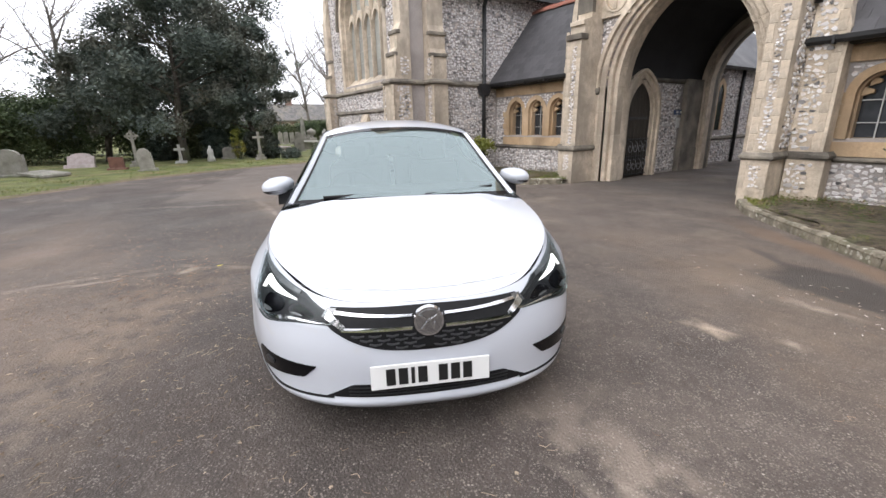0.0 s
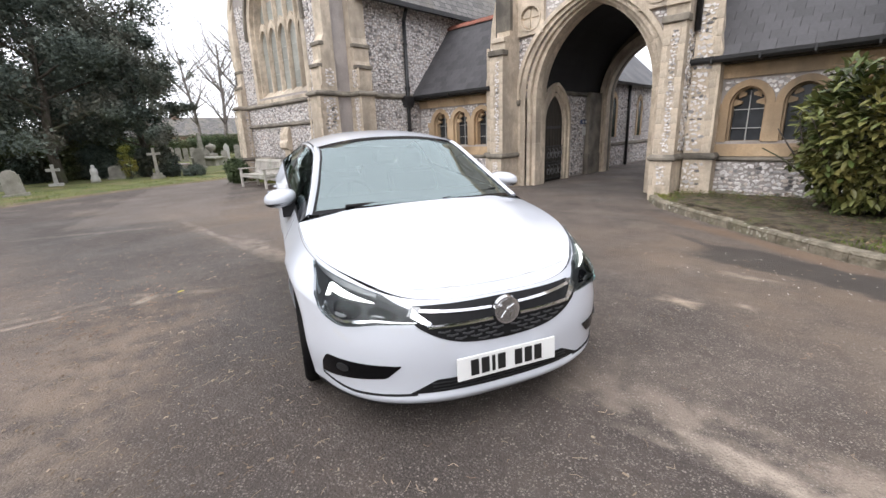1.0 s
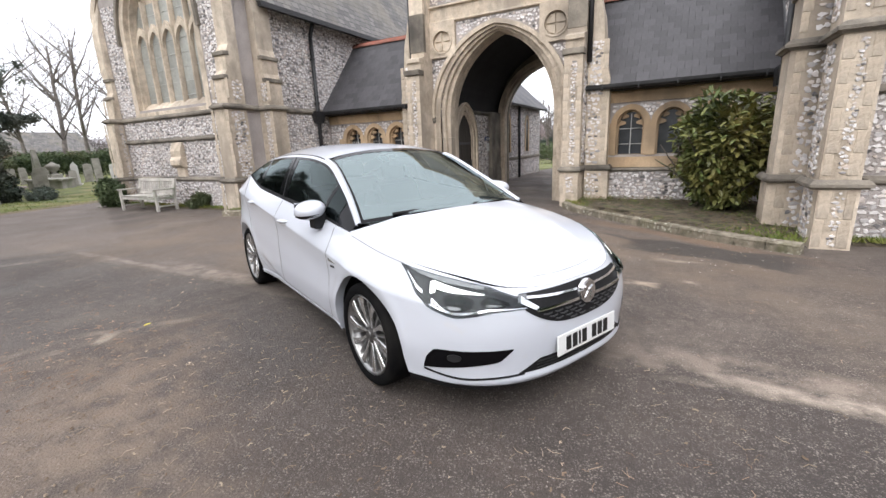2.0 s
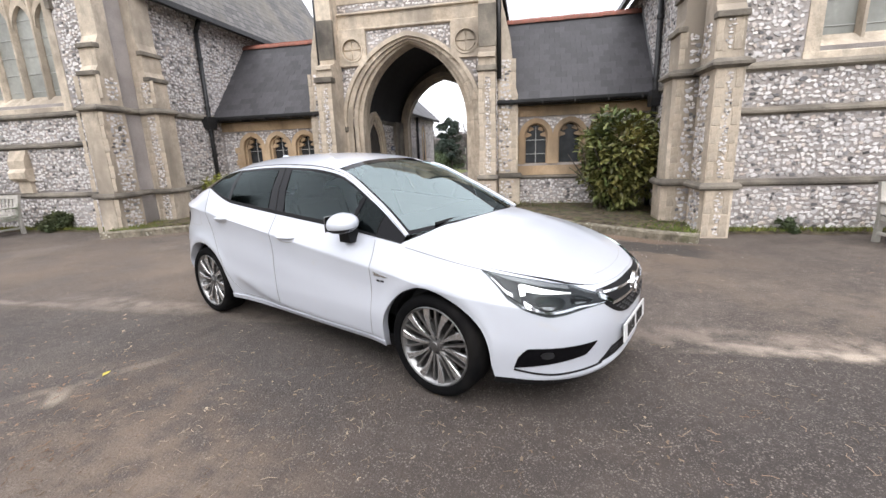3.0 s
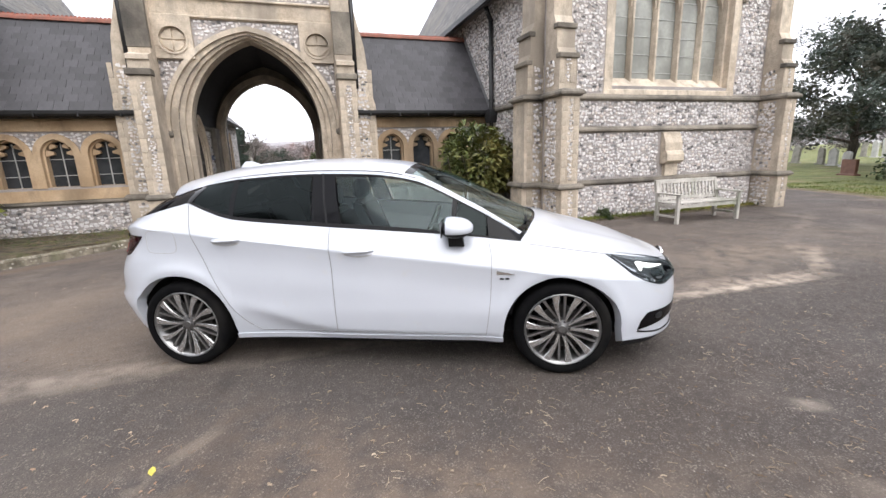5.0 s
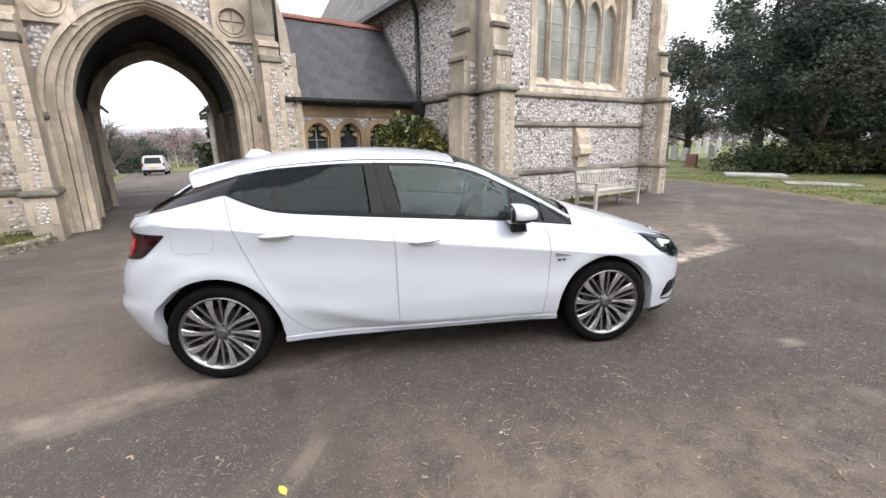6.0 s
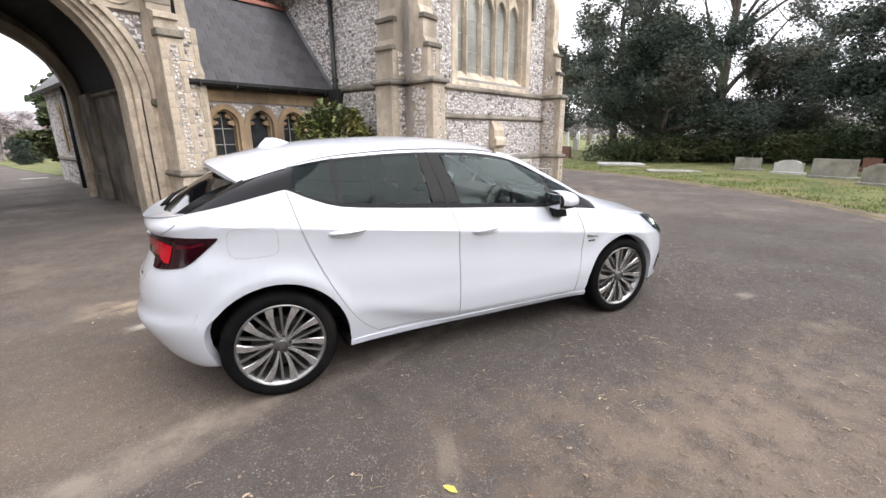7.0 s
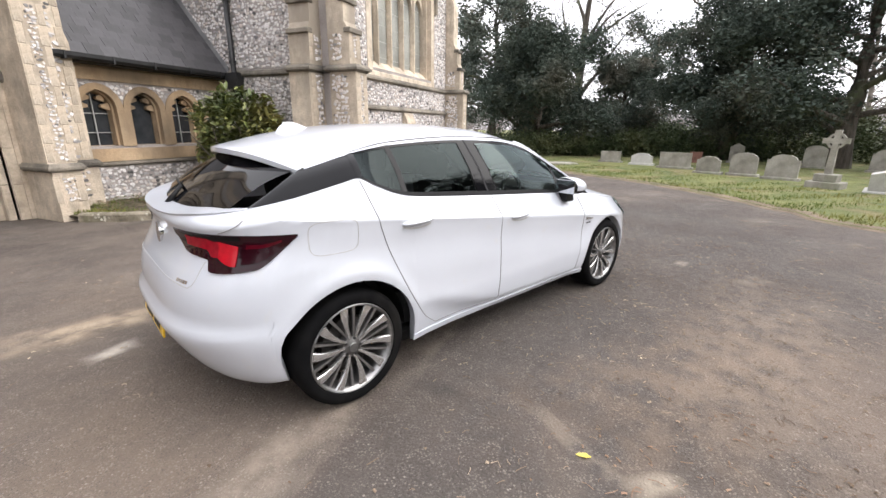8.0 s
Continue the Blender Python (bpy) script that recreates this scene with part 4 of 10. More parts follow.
def asphalt():
    m, n, l, b = material("worn_asphalt", 0.85)
    c = mix(n, l, noise_fac(n, l, 0.45, 6, 0.3, 0.7), (0.066, 0.053, 0.046), (0.115, 0.093, 0.080))
    # an older, browner and stonier surface before the chapels, a tighter grey one where the car stands
    old = seg_mask(n, l, (-8.3, 8.5), (2.3, 8.5), 7.5, 0.25, 0.94)
    c = mix(n, l, times(n, l, old, 0.75), c, mix(n, l, noise_fac(n, l, 1.4, 6, 0.3, 0.7), (0.082, 0.066, 0.056), (0.152, 0.123, 0.102)))
    c = mix(n, l, noise_fac(n, l, 0.9, 7, 0.55, 0.78), c, (0.20, 0.165, 0.13))
    c = mix(n, l, times(n, l, noise_fac(n, l, 0.6, 7, 0.55, 0.75, stretch=(1, 1, 1)), 0.6), c, (0.055, 0.050, 0.048))
    c = mix(n, l, 0.55, c, mix(n, l, noise_fac(n, l, 4.2, 7, 0.34, 0.66, rough=0.65), (0.62, 0.61, 0.60), (1.22, 1.20, 1.18)), "MULTIPLY")
    # a darker, tighter sheet laid west of the joint, and a paler one towards the west road
    sheet_w = seg_mask(n, l, (-9.2, 2.75), (-4.25, 2.75), 4.15, 0.05, 0.97)
    c = mix(n, l, times(n, l, sheet_w, 0.62), c, mix(n, l, noise_fac(n, l, 1.7, 6, 0.3, 0.7), (0.046, 0.041, 0.038), (0.088, 0.076, 0.067)))
    pale_w = seg_mask(n, l, (-10.0, 4.9), (-16.5, 7.6), 2.6, 0.2, 0.92)
    c = mix(n, l, times(n, l, pale_w, 0.6), c, (0.165, 0.138, 0.118))
    # a thin coarse binder in the old part, a closed smoother one elsewhere
    rough_part = n.new("ShaderNodeMapRange")
    rough_part.inputs["To Min"].default_value, rough_part.inputs["To Max"].default_value = 0.62, 1.0
    l.new(seg_mask(n, l, (0.6, 5.2), (4.5, 6.4), 4.6, 0.4, 0.5), rough_part.inputs["Value"])
    brown = seg_mask(n, l, (-7.5, 1.2), (-1.2, 2.2), 3.6, 0.6, 0.2)
    c = mix(n, l, times(n, l, times(n, l, brown, noise_fac(n, l, 0.8, 6, 0.2, 0.6)), 0.9), c, (0.205, 0.152, 0.114))
    dark = seg_mask(n, l, (-1.9, 2.5), (2.6, 3.2), 4.2, 0.5, 0.45)
    c = mix(n, l, times(n, l, times(n, l, dark, noise_fac(n, l, 1.3, 6, 0.1, 0.5)), 0.75), c, (0.046, 0.038, 0.034))
    west = seg_mask(n, l, (-9.5, 6.2), (-4.2, 6.6), 4.4, 0.6, 0.2)
    c = mix(n, l, times(n, l, times(n, l, west, noise_fac(n, l, 1.1, 6, 0.3, 0.7)), 0.75), c, (0.22, 0.168, 0.125))
    # aggregate
    for scale, hi, tone, amount in ((70, 0.26, (0.36, 0.31, 0.265), 0.65), (105, 0.24, (0.026, 0.023, 0.022), 0.8), (130, 0.26, (0.34, 0.30, 0.265), 0.55), (24, 0.10, (0.52, 0.46, 0.40), 0.7)):
        tc, vo, mr = n.new("ShaderNodeTexCoord"), n.new("ShaderNodeTexVoronoi"), n.new("ShaderNodeMapRange")
        vo.inputs["Scale"].default_value = scale
        l.new(tc.outputs["Object"], vo.inputs["Vector"])
        mr.inputs["From Min"].default_value, mr.inputs["From Max"].default_value = hi * 1.5, hi
        l.new(vo.outputs["Distance"], mr.inputs["Value"])
        c = mix(n, l, times(n, l, times(n, l, mr.outputs["Result"], noise_fac(n, l, scale * 0.18, 4, 0.40, 0.60)), times(n, l, rough_part.outputs["Result"], amount)), c, tone)
    # pale dust along the seams, sandy spills, dark strips beside the rear wheel
    dust = noise_fac(n, l, 5.0, 6, 0.36, 0.58)
    for p0, p1, w, tone, amount in (
            ((-6.2, 5.10), (-3.9, 5.02), 0.34, (0.36, 0.30, 0.24), 0.65), ((-0.6, 4.92), (1.9, 4.82), 0.42, (0.40, 0.325, 0.26), 0.6), ((0.9, 4.85), (2.3, 4.75), 0.24, (0.46, 0.38, 0.30), 0.7), ((2.3, 4.7), (3.75, 5.7), 0.22, (0.40, 0.33, 0.26), 0.8),
            ((1.2, 5.5), (3.3, 5.9), 1.3, (0.26, 0.205, 0.155), 0.6), ((-4.42, 2.1), (-4.2, 3.4), 0.11, (0.34, 0.28, 0.225), 0.7), ((-4.05, 4.1), (-3.85, 4.75), 0.20, (0.035, 0.031, 0.029), 0.6), ((-4.05, 3.2), (-3.65, 4.3), 0.22, (0.040, 0.034, 0.031), 0.55), ((-0.70, 3.05), (-0.62, 3.0), 0.15, (0.38, 0.32, 0.265), 0.6), ((-1.1, 2.5), (-0.95, 2.35), 0.24, (0.28, 0.23, 0.19), 0.4),
            ((-9.0, 4.98), (-4.1, 4.88), 0.14, (0.30, 0.255, 0.21), 0.6), ((-4.1, 4.86), (-0.2, 4.72), 0.24, (0.34, 0.285, 0.235), 0.6), ((-0.2, 4.70), (2.35, 4.62), 0.21, (0.50, 0.415, 0.335), 1.0),
            ((2.35, 4.66), (3.7, 6.0), 0.30, (0.33, 0.27, 0.21), 0.7), ((3.7, 6.0), (7.2, 7.7), 0.30, (0.27, 0.22, 0.18), 0.5),
            ((-4.6, 1.0), (-4.45, 3.3), 0.14, (0.30, 0.25, 0.20), 0.6), ((-4.45, 3.35), (-3.85, 4.05), 0.13, (0.32, 0.265, 0.21), 0.55), ((-8.1, 4.8), (-9.2, 2.6), 0.22, (0.28, 0.24, 0.20), 0.5),
            ((-4.6, 7.38), (-3.85, 7.08), 0.45, (0.48, 0.38, 0.27), 0.85), ((-4.48, 6.70), (-4.34, 6.68), 0.20, (0.62, 0.56, 0.48), 0.9),
            ((-0.5, 6.42), (-0.32, 6.40), 0.20, (0.50, 0.40, 0.30), 0.9), ((-0.02, 6.62), (0.06, 6.60), 0.12, (0.45, 0.38, 0.30), 0.9),
            ((-0.28, 7.44), (0.16, 7.36), 0.16, (0.45, 0.38, 0.30), 0.8), ((-1.0, 7.5), (-0.7, 7.4), 0.35, (0.30, 0.24, 0.19), 0.5), ((-4.0, 3.85), (-2.5, 2.8), 1.3, (0.25, 0.175, 0.12), 0.34), ((-3.9, 3.1), (-1.2, 2.3), 1.1, (0.26, 0.20, 0.15), 0.45), ((-4.2, 3.55), (-4.1, 3.35), 0.14, (0.42, 0.36, 0.28), 0.6)):
        c = mix(n, l, times(n, l, times(n, l, seg_mask(n, l, p0, p1, w, 0.10, 0.25), dust), amount), c, tone)
    c = mix(n, l, times(n, l, times(n, l, seg_mask(n, l, (-1.6, 8.4), (0.9, 6.7), 2.3, 0.4, 0.35), noise_fac(n, l, 1.6, 6, 0.25, 0.6)), 0.55), c, (0.195, 0.142, 0.098))
    # damp and rusty patches by the kerb, then a darker band at the gate
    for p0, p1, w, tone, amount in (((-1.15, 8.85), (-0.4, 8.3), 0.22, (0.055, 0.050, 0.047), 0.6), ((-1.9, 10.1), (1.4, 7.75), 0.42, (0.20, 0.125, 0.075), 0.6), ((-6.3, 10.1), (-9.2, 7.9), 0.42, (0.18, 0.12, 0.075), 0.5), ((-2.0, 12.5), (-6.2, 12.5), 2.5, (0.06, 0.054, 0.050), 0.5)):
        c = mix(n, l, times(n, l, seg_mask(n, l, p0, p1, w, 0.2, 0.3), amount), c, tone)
    c = mix(n, l, times(n, l, seg_mask(n, l, (-0.36, 8.16), (0.85, 7.78), 0.74, 0.26, 0.75), 0.82), c, (0.050, 0.043, 0.038))
    l.new(c, b.inputs["Base Color"])
    hgt = n.new("ShaderNodeMath")
    hgt.operation = "ADD"
    l.new(noise_fac(n, l, 70, 5, 0.3, 0.7), hgt.inputs[0])
    l.new(times(n, l, noise_fac(n, l, 6, 5, 0.3, 0.7), 0.8), hgt.inputs[1])
    bump(n, l, b, hgt.outputs[0], 0.75, 0.012)
    rg = noise_fac(n, l, 1.1, 5, 0.3, 0.7)
    mr = n.new("ShaderNodeMapRange")
    mr.inputs["To Min"].default_value, mr.inputs["To Max"].default_value = 0.62, 0.95
    l.new(rg, mr.inputs["Value"])
    l.new(mr.outputs["Result"], b.inputs["Roughness"])
    return m


ASPHALT = asphalt()
GRASS = two_tone("winter_grass", (0.11, 0.14, 0.045), (0.23, 0.24, 0.085), 0.95, 1.1, 40, (0.26, 0.20, 0.11), 0.8, 0.9, 0.03)
SOIL = two_tone("bed_soil", (0.065, 0.052, 0.034), (0.20, 0.155, 0.10), 0.95, 8.0, 50, (0.115, 0.135, 0.045), 2.6, 1.0, 0.04, streak=(0.26, 0.215, 0.145))


def lichen_kerb():
    """Old kerb stone with green and black algae and specks of white lichen."""
    m = two_tone("mossy_kerb_stone", (0.15, 0.13, 0.092), (0.36, 0.315, 0.24), 0.92, 7.0, 36, (0.105, 0.108, 0.048), 2.4, 0.8, 0.015, vary=0.12, streak=(0.085, 0.078, 0.058))
    n, l = m.node_tree.nodes, m.node_tree.links
    b = next(k for k in n if k.type == "BSDF_PRINCIPLED")
    c = b.inputs["Base Color"].links[0].from_socket
    tc, vo, mr = n.new("ShaderNodeTexCoord"), n.new("ShaderNodeTexVoronoi"), n.new("ShaderNodeMapRange")
    vo.inputs["Scale"].default_value = 17
    l.new(tc.outputs["Object"], vo.inputs["Vector"])
    mr.inputs["From Min"].default_value, mr.inputs["From Max"].default_value = 0.40, 0.26
    l.new(vo.outputs["Distance"], mr.inputs["Value"])
    l.new(mix(n, l, times(n, l, mr.outputs["Result"], noise_fac(n, l, 3.4, 5, 0.50, 0.66)), c, (0.60, 0.57, 0.48)), b.inputs["Base Color"])
    return m


KERB = lichen_kerb()
EARTH = two_tone("verge_earth", (0.16, 0.12, 0.085), (0.28, 0.215, 0.155), 0.95, 3.0, 40, (0.10, 0.10, 0.045), 1.2, 0.8, 0.02)

RIGHT_EDGE = [(0.2, -2.2), (1.2, -0.9), (2.6, 0.35), (4.0, 1.1), (5.35, 1.8), (7.0, 3.0), (8.4, 4.7), (9.8, 6.7), (11.1, 9.0), (12.3, 13.0), (13.5, 24.0)]
LEFT_EDGE = [(-20.5, 24.0), (-18.6, 13.0), (-17.2, 8.4), (-16.4, 5.2), (-15.1, 2.6), (-13.0, 0.5), (-10.5, -1.4), (-9.0, -3.5)]


def wobbly(pts, seed, amp=0.10, step=0.45):
    rnd = random.Random(seed)
    out = []
    for a, b in zip(pts, pts[1:]):
        k = max(1, int(math.hypot(b[0] - a[0], b[1] - a[1]) / step))
        for i in range(k):
            t = i / k
            w = amp if 0 < i else 0.03
            out.append((a[0] + (b[0] - a[0]) * t + rnd.uniform(-w, w), a[1] + (b[1] - a[1]) * t + rnd.uniform(-w, w)))
    return out + [pts[-1]]


right_edge, left_edge = wobbly(RIGHT_EDGE, 1), wobbly(LEFT_EDGE, 2)
OUTLINE = right_edge + [(-1.9, 24.0), (-1.6, 44.0), (-1.0, 58.0), (-7.2, 58.0), (-6.6, 44.0), (-6.3, 24.0)] + left_edge + [(-8.0, -9.0), (-1.0, -9.0)]



def fall(y):
    """The drive and the grass fall gently beyond the gatehouse."""
    return -0.028 * max(0.0, min(y, 60.0) - 23.0)


bm = bmesh.new()
bm.faces.new([bm.verts.new((x, y, fall(y) if -8 < x < 0 else 0.0)) for x, y in OUTLINE])
ret = bmesh.ops.extrude_face_region(bm, geom=list(bm.faces))
for v in ret["geom"]:
    if isinstance(v, bmesh.types.BMVert):
        v.co.z -= 0.10
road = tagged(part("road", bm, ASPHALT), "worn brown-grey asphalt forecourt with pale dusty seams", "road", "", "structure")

bm = bmesh.new()
inner = [bm.verts.new((x, y, 0.025 + (fall(y) if -8 < x < 0 else 0.0))) for x, y in OUTLINE]
outer = [bm.verts.new((900 * math.cos(a), 900 * math.sin(a), -1.03 if math.sin(a) > 0.75 else 0.0)) for a in np.linspace(0, 2 * math.pi, 25)[:-1]]
edges = [bm.edges.new((r[i], r[(i + 1) % len(r)])) for r in (inner, outer) for i in range(len(r))]
bmesh.ops.triangle_fill(bm, use_beauty=True, edges=edges)
low_rim = [bm.verts.new((v.co.x, v.co.y, v.co.z - 0.075)) for v in inner]
for i in range(len(inner)):
    bm.faces.new((inner[i], inner[(i + 1) % len(inner)], low_rim[(i + 1) % len(inner)], low_rim[i]))
ground = tagged(part("ground", bm, GRASS), "rough winter grass of the cemetery", "ground", "", "structure")


def strip_along(name, pts, w0, w1, z, mat, label):
    """A flat band beside a line of points, on the side away from the road."""
    bm = bmesh.new()
    rows = []
    for i, p in enumerate(pts):
        a, b = pts[max(i - 1, 0)], pts[min(i + 1, len(pts) - 1)]
        d = Vector((b[0] - a[0], b[1] - a[1])).normalized()
        nrm = Vector((d.y, -d.x))
        rows.append([bm.verts.new((p[0] + nrm.x * w0, p[1] + nrm.y * w0, 0.003)), bm.verts.new((p[0] + nrm.x * (w0 + w1) / 2, p[1] + nrm.y * (w0 + w1) / 2, z)), bm.verts.new((p[0] + nrm.x * w1, p[1] + nrm.y * w1, 0.027))])
    grid_rows(bm, rows)
    return tagged(part(name, bm, mat), label, "verge", "", "structure")


def grid_rows(bm, rows):
    for a, b in zip(rows, rows[1:]):
        for i in range(len(a) - 1):
            bm.faces.new((a[i], a[i + 1], b[i + 1], b[i]))


strip_along("trim_verge_east", right_edge[:-8], -0.12, 0.30, 0.032, EARTH, "bare sandy earth along the grass verge")
strip_along("trim_verge_west", left_edge[8:], -0.12, 0.30, 0.032, EARTH, "bare earth along the grass verge")

# raised beds before the cloisters, with a stone kerb
KERB_LINE = [(1.84, 11.25), (2.2, 10.65), (3.2, 9.72), (4.04, 8.95), (4.67, 8.47), (5.28, 8.14)]


def bed(s):
    fine = []
    for a, b in zip(KERB_LINE, KERB_LINE[1:]):
        for i in range(6):
            fine.append((a[0] + (b[0] - a[0]) * i / 6, a[1] + (b[1] - a[1]) * i / 6))
    fine.append(KERB_LINE[-1])
    bm = bmesh.new()
    poly = [(XC + s * u, y) for u, y in fine] + [(XC + s * 5.30, 8.55), (XC + s * 5.60, 9.4), (XC + s * 5.60, 12.33), (XC + s * 1.80, 12.33)]
    rim = [bm.verts.new((x, y, 0.09)) for x, y in poly]
    cx, cy = sum(p[0] for p in poly) / len(poly), sum(p[1] for p in poly) / len(poly)
    rings = [rim]
    rnd = random.Random(7)
    for f, z in ((0.75, 0.12), (0.5, 0.15), (0.25, 0.16)):
        rings.append([bm.verts.new((cx + (x - cx) * f + rnd.uniform(-0.04, 0.04), cy + (y - cy) * f + rnd.uniform(-0.04, 0.04), z + rnd.uniform(-0.015, 0.015))) for x, y in poly])
    for a, b in zip(rings, rings[1:]):
        for i in range(len(a)):
            bm.faces.new((a[i], a[(i + 1) % len(a)], b[(i + 1) % len(a)], b[i]))
    bm.faces.new(rings[-1])
    b = tagged(part("planting_bed", bm, SOIL), "low bed of dark soil, moss and dead leaves", "planting bed", "", "structure")
    k = thing("kerb", (XC + s * 3.6, 9.3, 0), "curved mossy stone kerb round a planting bed", "kerb", "kerbs", "structure")
    n = 0
    total = list(zip(fine, fine[1:]))
    for i in range(0, len(total) - 1, 3):
        seg = [total[i][0]] + [t[1] for t in total[i:i + 3]]
        bm = bmesh.new()
        rows = []
        for j, (u, y) in enumerate(seg):
            t = j / (len(seg) - 1) * 2 - 1
            du, dy = seg[-1][0] - seg[0][0], seg[-1][1] - seg[0][1]
            ln = math.hypot(du, dy)
            nx, ny = dy / ln, -du / ln          # towards the road
            e = 0.004 * t
            rows.append([bm.verts.new((XC + s * (u - du / ln * e - nx * o), y - dy / ln * e - ny * o, z)) for o, z in ((0.0, -0.02), (0.005, 0.10), (0.02, 0.125), (0.12, 0.135), (0.14, 0.12), (0.145, -0.02))])
        for a, c2 in zip(rows, rows[1:]):
            for q in range(5):
                bm.faces.new((a[q], a[q + 1], c2[q + 1], c2[q]))
        bm.faces.new(rows[0])
        bm.faces.new(rows[-1][::-1])
        part("kerb_stone", bm, KERB, k)
    return b


bed(1)
bed(-1)
# strip of earth and weeds along the chapel foot, under the bench
for s in (1, -1):
    bm = bmesh.new()
    rnd = random.Random(3)
    xs = np.linspace(5.95, 11.2, 22)
    rows = []
    for i, u in enumerate(xs):
        rows.append([bm.verts.new((XC + s * u, 8.86 + rnd.uniform(-0.06, 0.06), 0.003)), bm.verts.new((XC + s * u, 9.0, 0.045)), bm.verts.new((XC + s * u, 9.148, 0.05))])
    grid_rows(bm, rows)
    tagged(part("trim_weed_strip", bm, SOIL), "strip of soil and weeds at the foot of the chapel wall", "verge", "", "structure")

bm = bmesh.new()
box(bm, -3.15, -2.35, 25.6, 25.78, -0.075, -0.066)
tagged(part("road_marking", bm, two_tone("worn_white_paint", (0.5, 0.49, 0.47), (0.72, 0.71, 0.69), 0.8, 6, 60)), "short worn white road marking on the drive", "road marking", "", "structure")

# ---- the car: X forward, Y to its left, Z up, from the middle of the wheelbase ----
CAR_AT = pose(-2.613, 5.197, 0, 0, 0, -24.5)


def curve(pts):
    """A smooth function through (x, y) points, in rising x."""
    xs, ys = np.array([p[0] for p in pts], float), np.array([p[1] for p in pts], float)
    d = np.diff(ys) / np.diff(xs)
    m = np.zeros(len(xs))
    m[0], m[-1] = d[0], d[-1]
    for i in range(1, len(xs) - 1):
        m[i] = 0.0 if d[i - 1] * d[i] <= 0 else 2 * d[i - 1] * d[i] / (d[i - 1] + d[i])

    def at(x):
        x = min(max(x, xs[0]), xs[-1])
        i = min(max(int(np.searchsorted(xs, x)) - 1, 0), len(xs) - 2)
        h = xs[i + 1] - xs[i]
        t = (x - xs[i]) / h
        return float((1 + 2 * t) * (1 - t) ** 2 * ys[i] + t * (1 - t) ** 2 * h * m[i] + t * t * (3 - 2 * t) * ys[i + 1] + t * t * (t - 1) * h * m[i + 1])
    return at


NOSE = curve([(0.16, 2.17), (0.20, 2.215), (0.235, 2.236), (0.262, 2.226), (0.30, 2.228), (0.45, 2.240), (0.58, 2.232), (0.64, 2.212), (0.69, 2.17), (0.80, 2.08), (1.2, 2.0)])
TAIL = curve([(0.20, -1.90), (0.28, -1.975), (0.40, -2.045), (0.505, -2.085), (0.525, -2.082), (0.555, -2.055), (0.62, -2.052), (0.70, -2.04), (0.78, -2.0), (0.86, -1.965), (0.92, -1.955), (0.96, -1.965), (1.0, -1.985), (1.06, -1.965), (1.3, -1.88)])
TOP = curve([(-2.15, 1.00), (-2.05, 1.005), (-1.9, 1.04), (-1.6, 1.105), (-1.30, 1.175), (-1.21, 1.192), (-1.12, 1.150), (-0.92, 1.080), (-0.6, 1.048), (-0.31, 1.025), (0.6, 0.955), (1.12, 0.895), (1.62, 0.815), (1.9, 0.755), (2.12, 0.690), (2.2, 0.682)])
X0F, X0R = 1.2, -1.2
BLADE = curve([(-1.0, 0.50), (-0.90, 0.492), (-0.778, 0.458), (-0.60, 0.394), (-0.442, 0.347), (-0.184, 0.297), (0.30, 0.284), (1.0, 0.282)])


def nexp(z):
    """How square the front corners are: squarer in the bumper."""
    return 2.55 + 0.27 * min(1.0, max(0.0, (0.66 - z) / 0.16))


def nrear(z):
    return 2.75 + 0.60 * min(1.0, max(0.0, (0.98 - z) / 0.18))


def crease(x):
    return 0.75 + (0.846 - x) * 0.117


def half_width(x, z):
    zc, zt = min(crease(x), TOP(x) - 0.05), TOP(x)
    w = 0.908
    if z < 0.46:
        w -= (0.045 if x < 1.5 else 0.030) * ((0.46 - z) / 0.24) ** 1.5
    if z > zc:
        w -= 0.105 * min(1.3, (z - zc) / max(zt - zc, 0.05)) ** 1.1
    else:
        w -= 0.006 * (1 - math.exp(-((zc - z) / 0.030))) * math.exp(-((zc - z) / 0.22) ** 2)
        w -= 0.008 * math.exp(-((z - (zc - 0.15)) / 0.08) ** 2)
    mid = max(0.0, 1 - (x / 1.05) ** 2) ** 0.5 if abs(x) < 1.05 else 0.0
    if abs(x) < 1.0:
        zl = BLADE(x)
        ease = min(1.0, (1.0 - x) / 0.22) if x > 0 else min(1.0, (1.0 + x) / 0.42)
        if z < zl:
            w -= ease * 0.026 * min(1.0, (zl - z) / 0.07)
        else:
            w += ease * 0.006 * math.exp(-((z - zl) / 0.07) ** 2)
        w -= mid * 0.005 * math.exp(-((z - 0.52) / 0.10) ** 2)
    for ax, ar in ((1.331, 0.387), (-1.331, 0.397)):
        r = math.hypot(x - ax, z - 0.31)
        w += 0.012 * math.exp(-((r - ar - 0.02) / 0.05) ** 2)
    return w


def hull(q, z):
    """A point of the right-hand hull: q 0 to 1 round the front corner, to 2 along the side, to 3 round the rear corner."""
    if q <= 1:
        t = max(q, 0.0) * math.pi / 2
        x = X0F + (NOSE(z) - X0F) * max(math.cos(t), 0.0) ** (2 / nexp(z))
        return Vector((x, -half_width(x, z) * math.sin(t) ** (2 / nexp(z)), z))
    if q <= 2:
        x = X0F + (X0R - X0F) * (q - 1)
        return Vector((x, -half_width(x, z), z))
    t = min(q - 2, 1.0) * math.pi / 2
    x = X0R + (TAIL(z) - X0R) * math.sin(t) ** (2 / nrear(z))
    return Vector((x, -half_width(x, z) * max(math.cos(t), 0.0) ** (2 / nrear(z)), z))


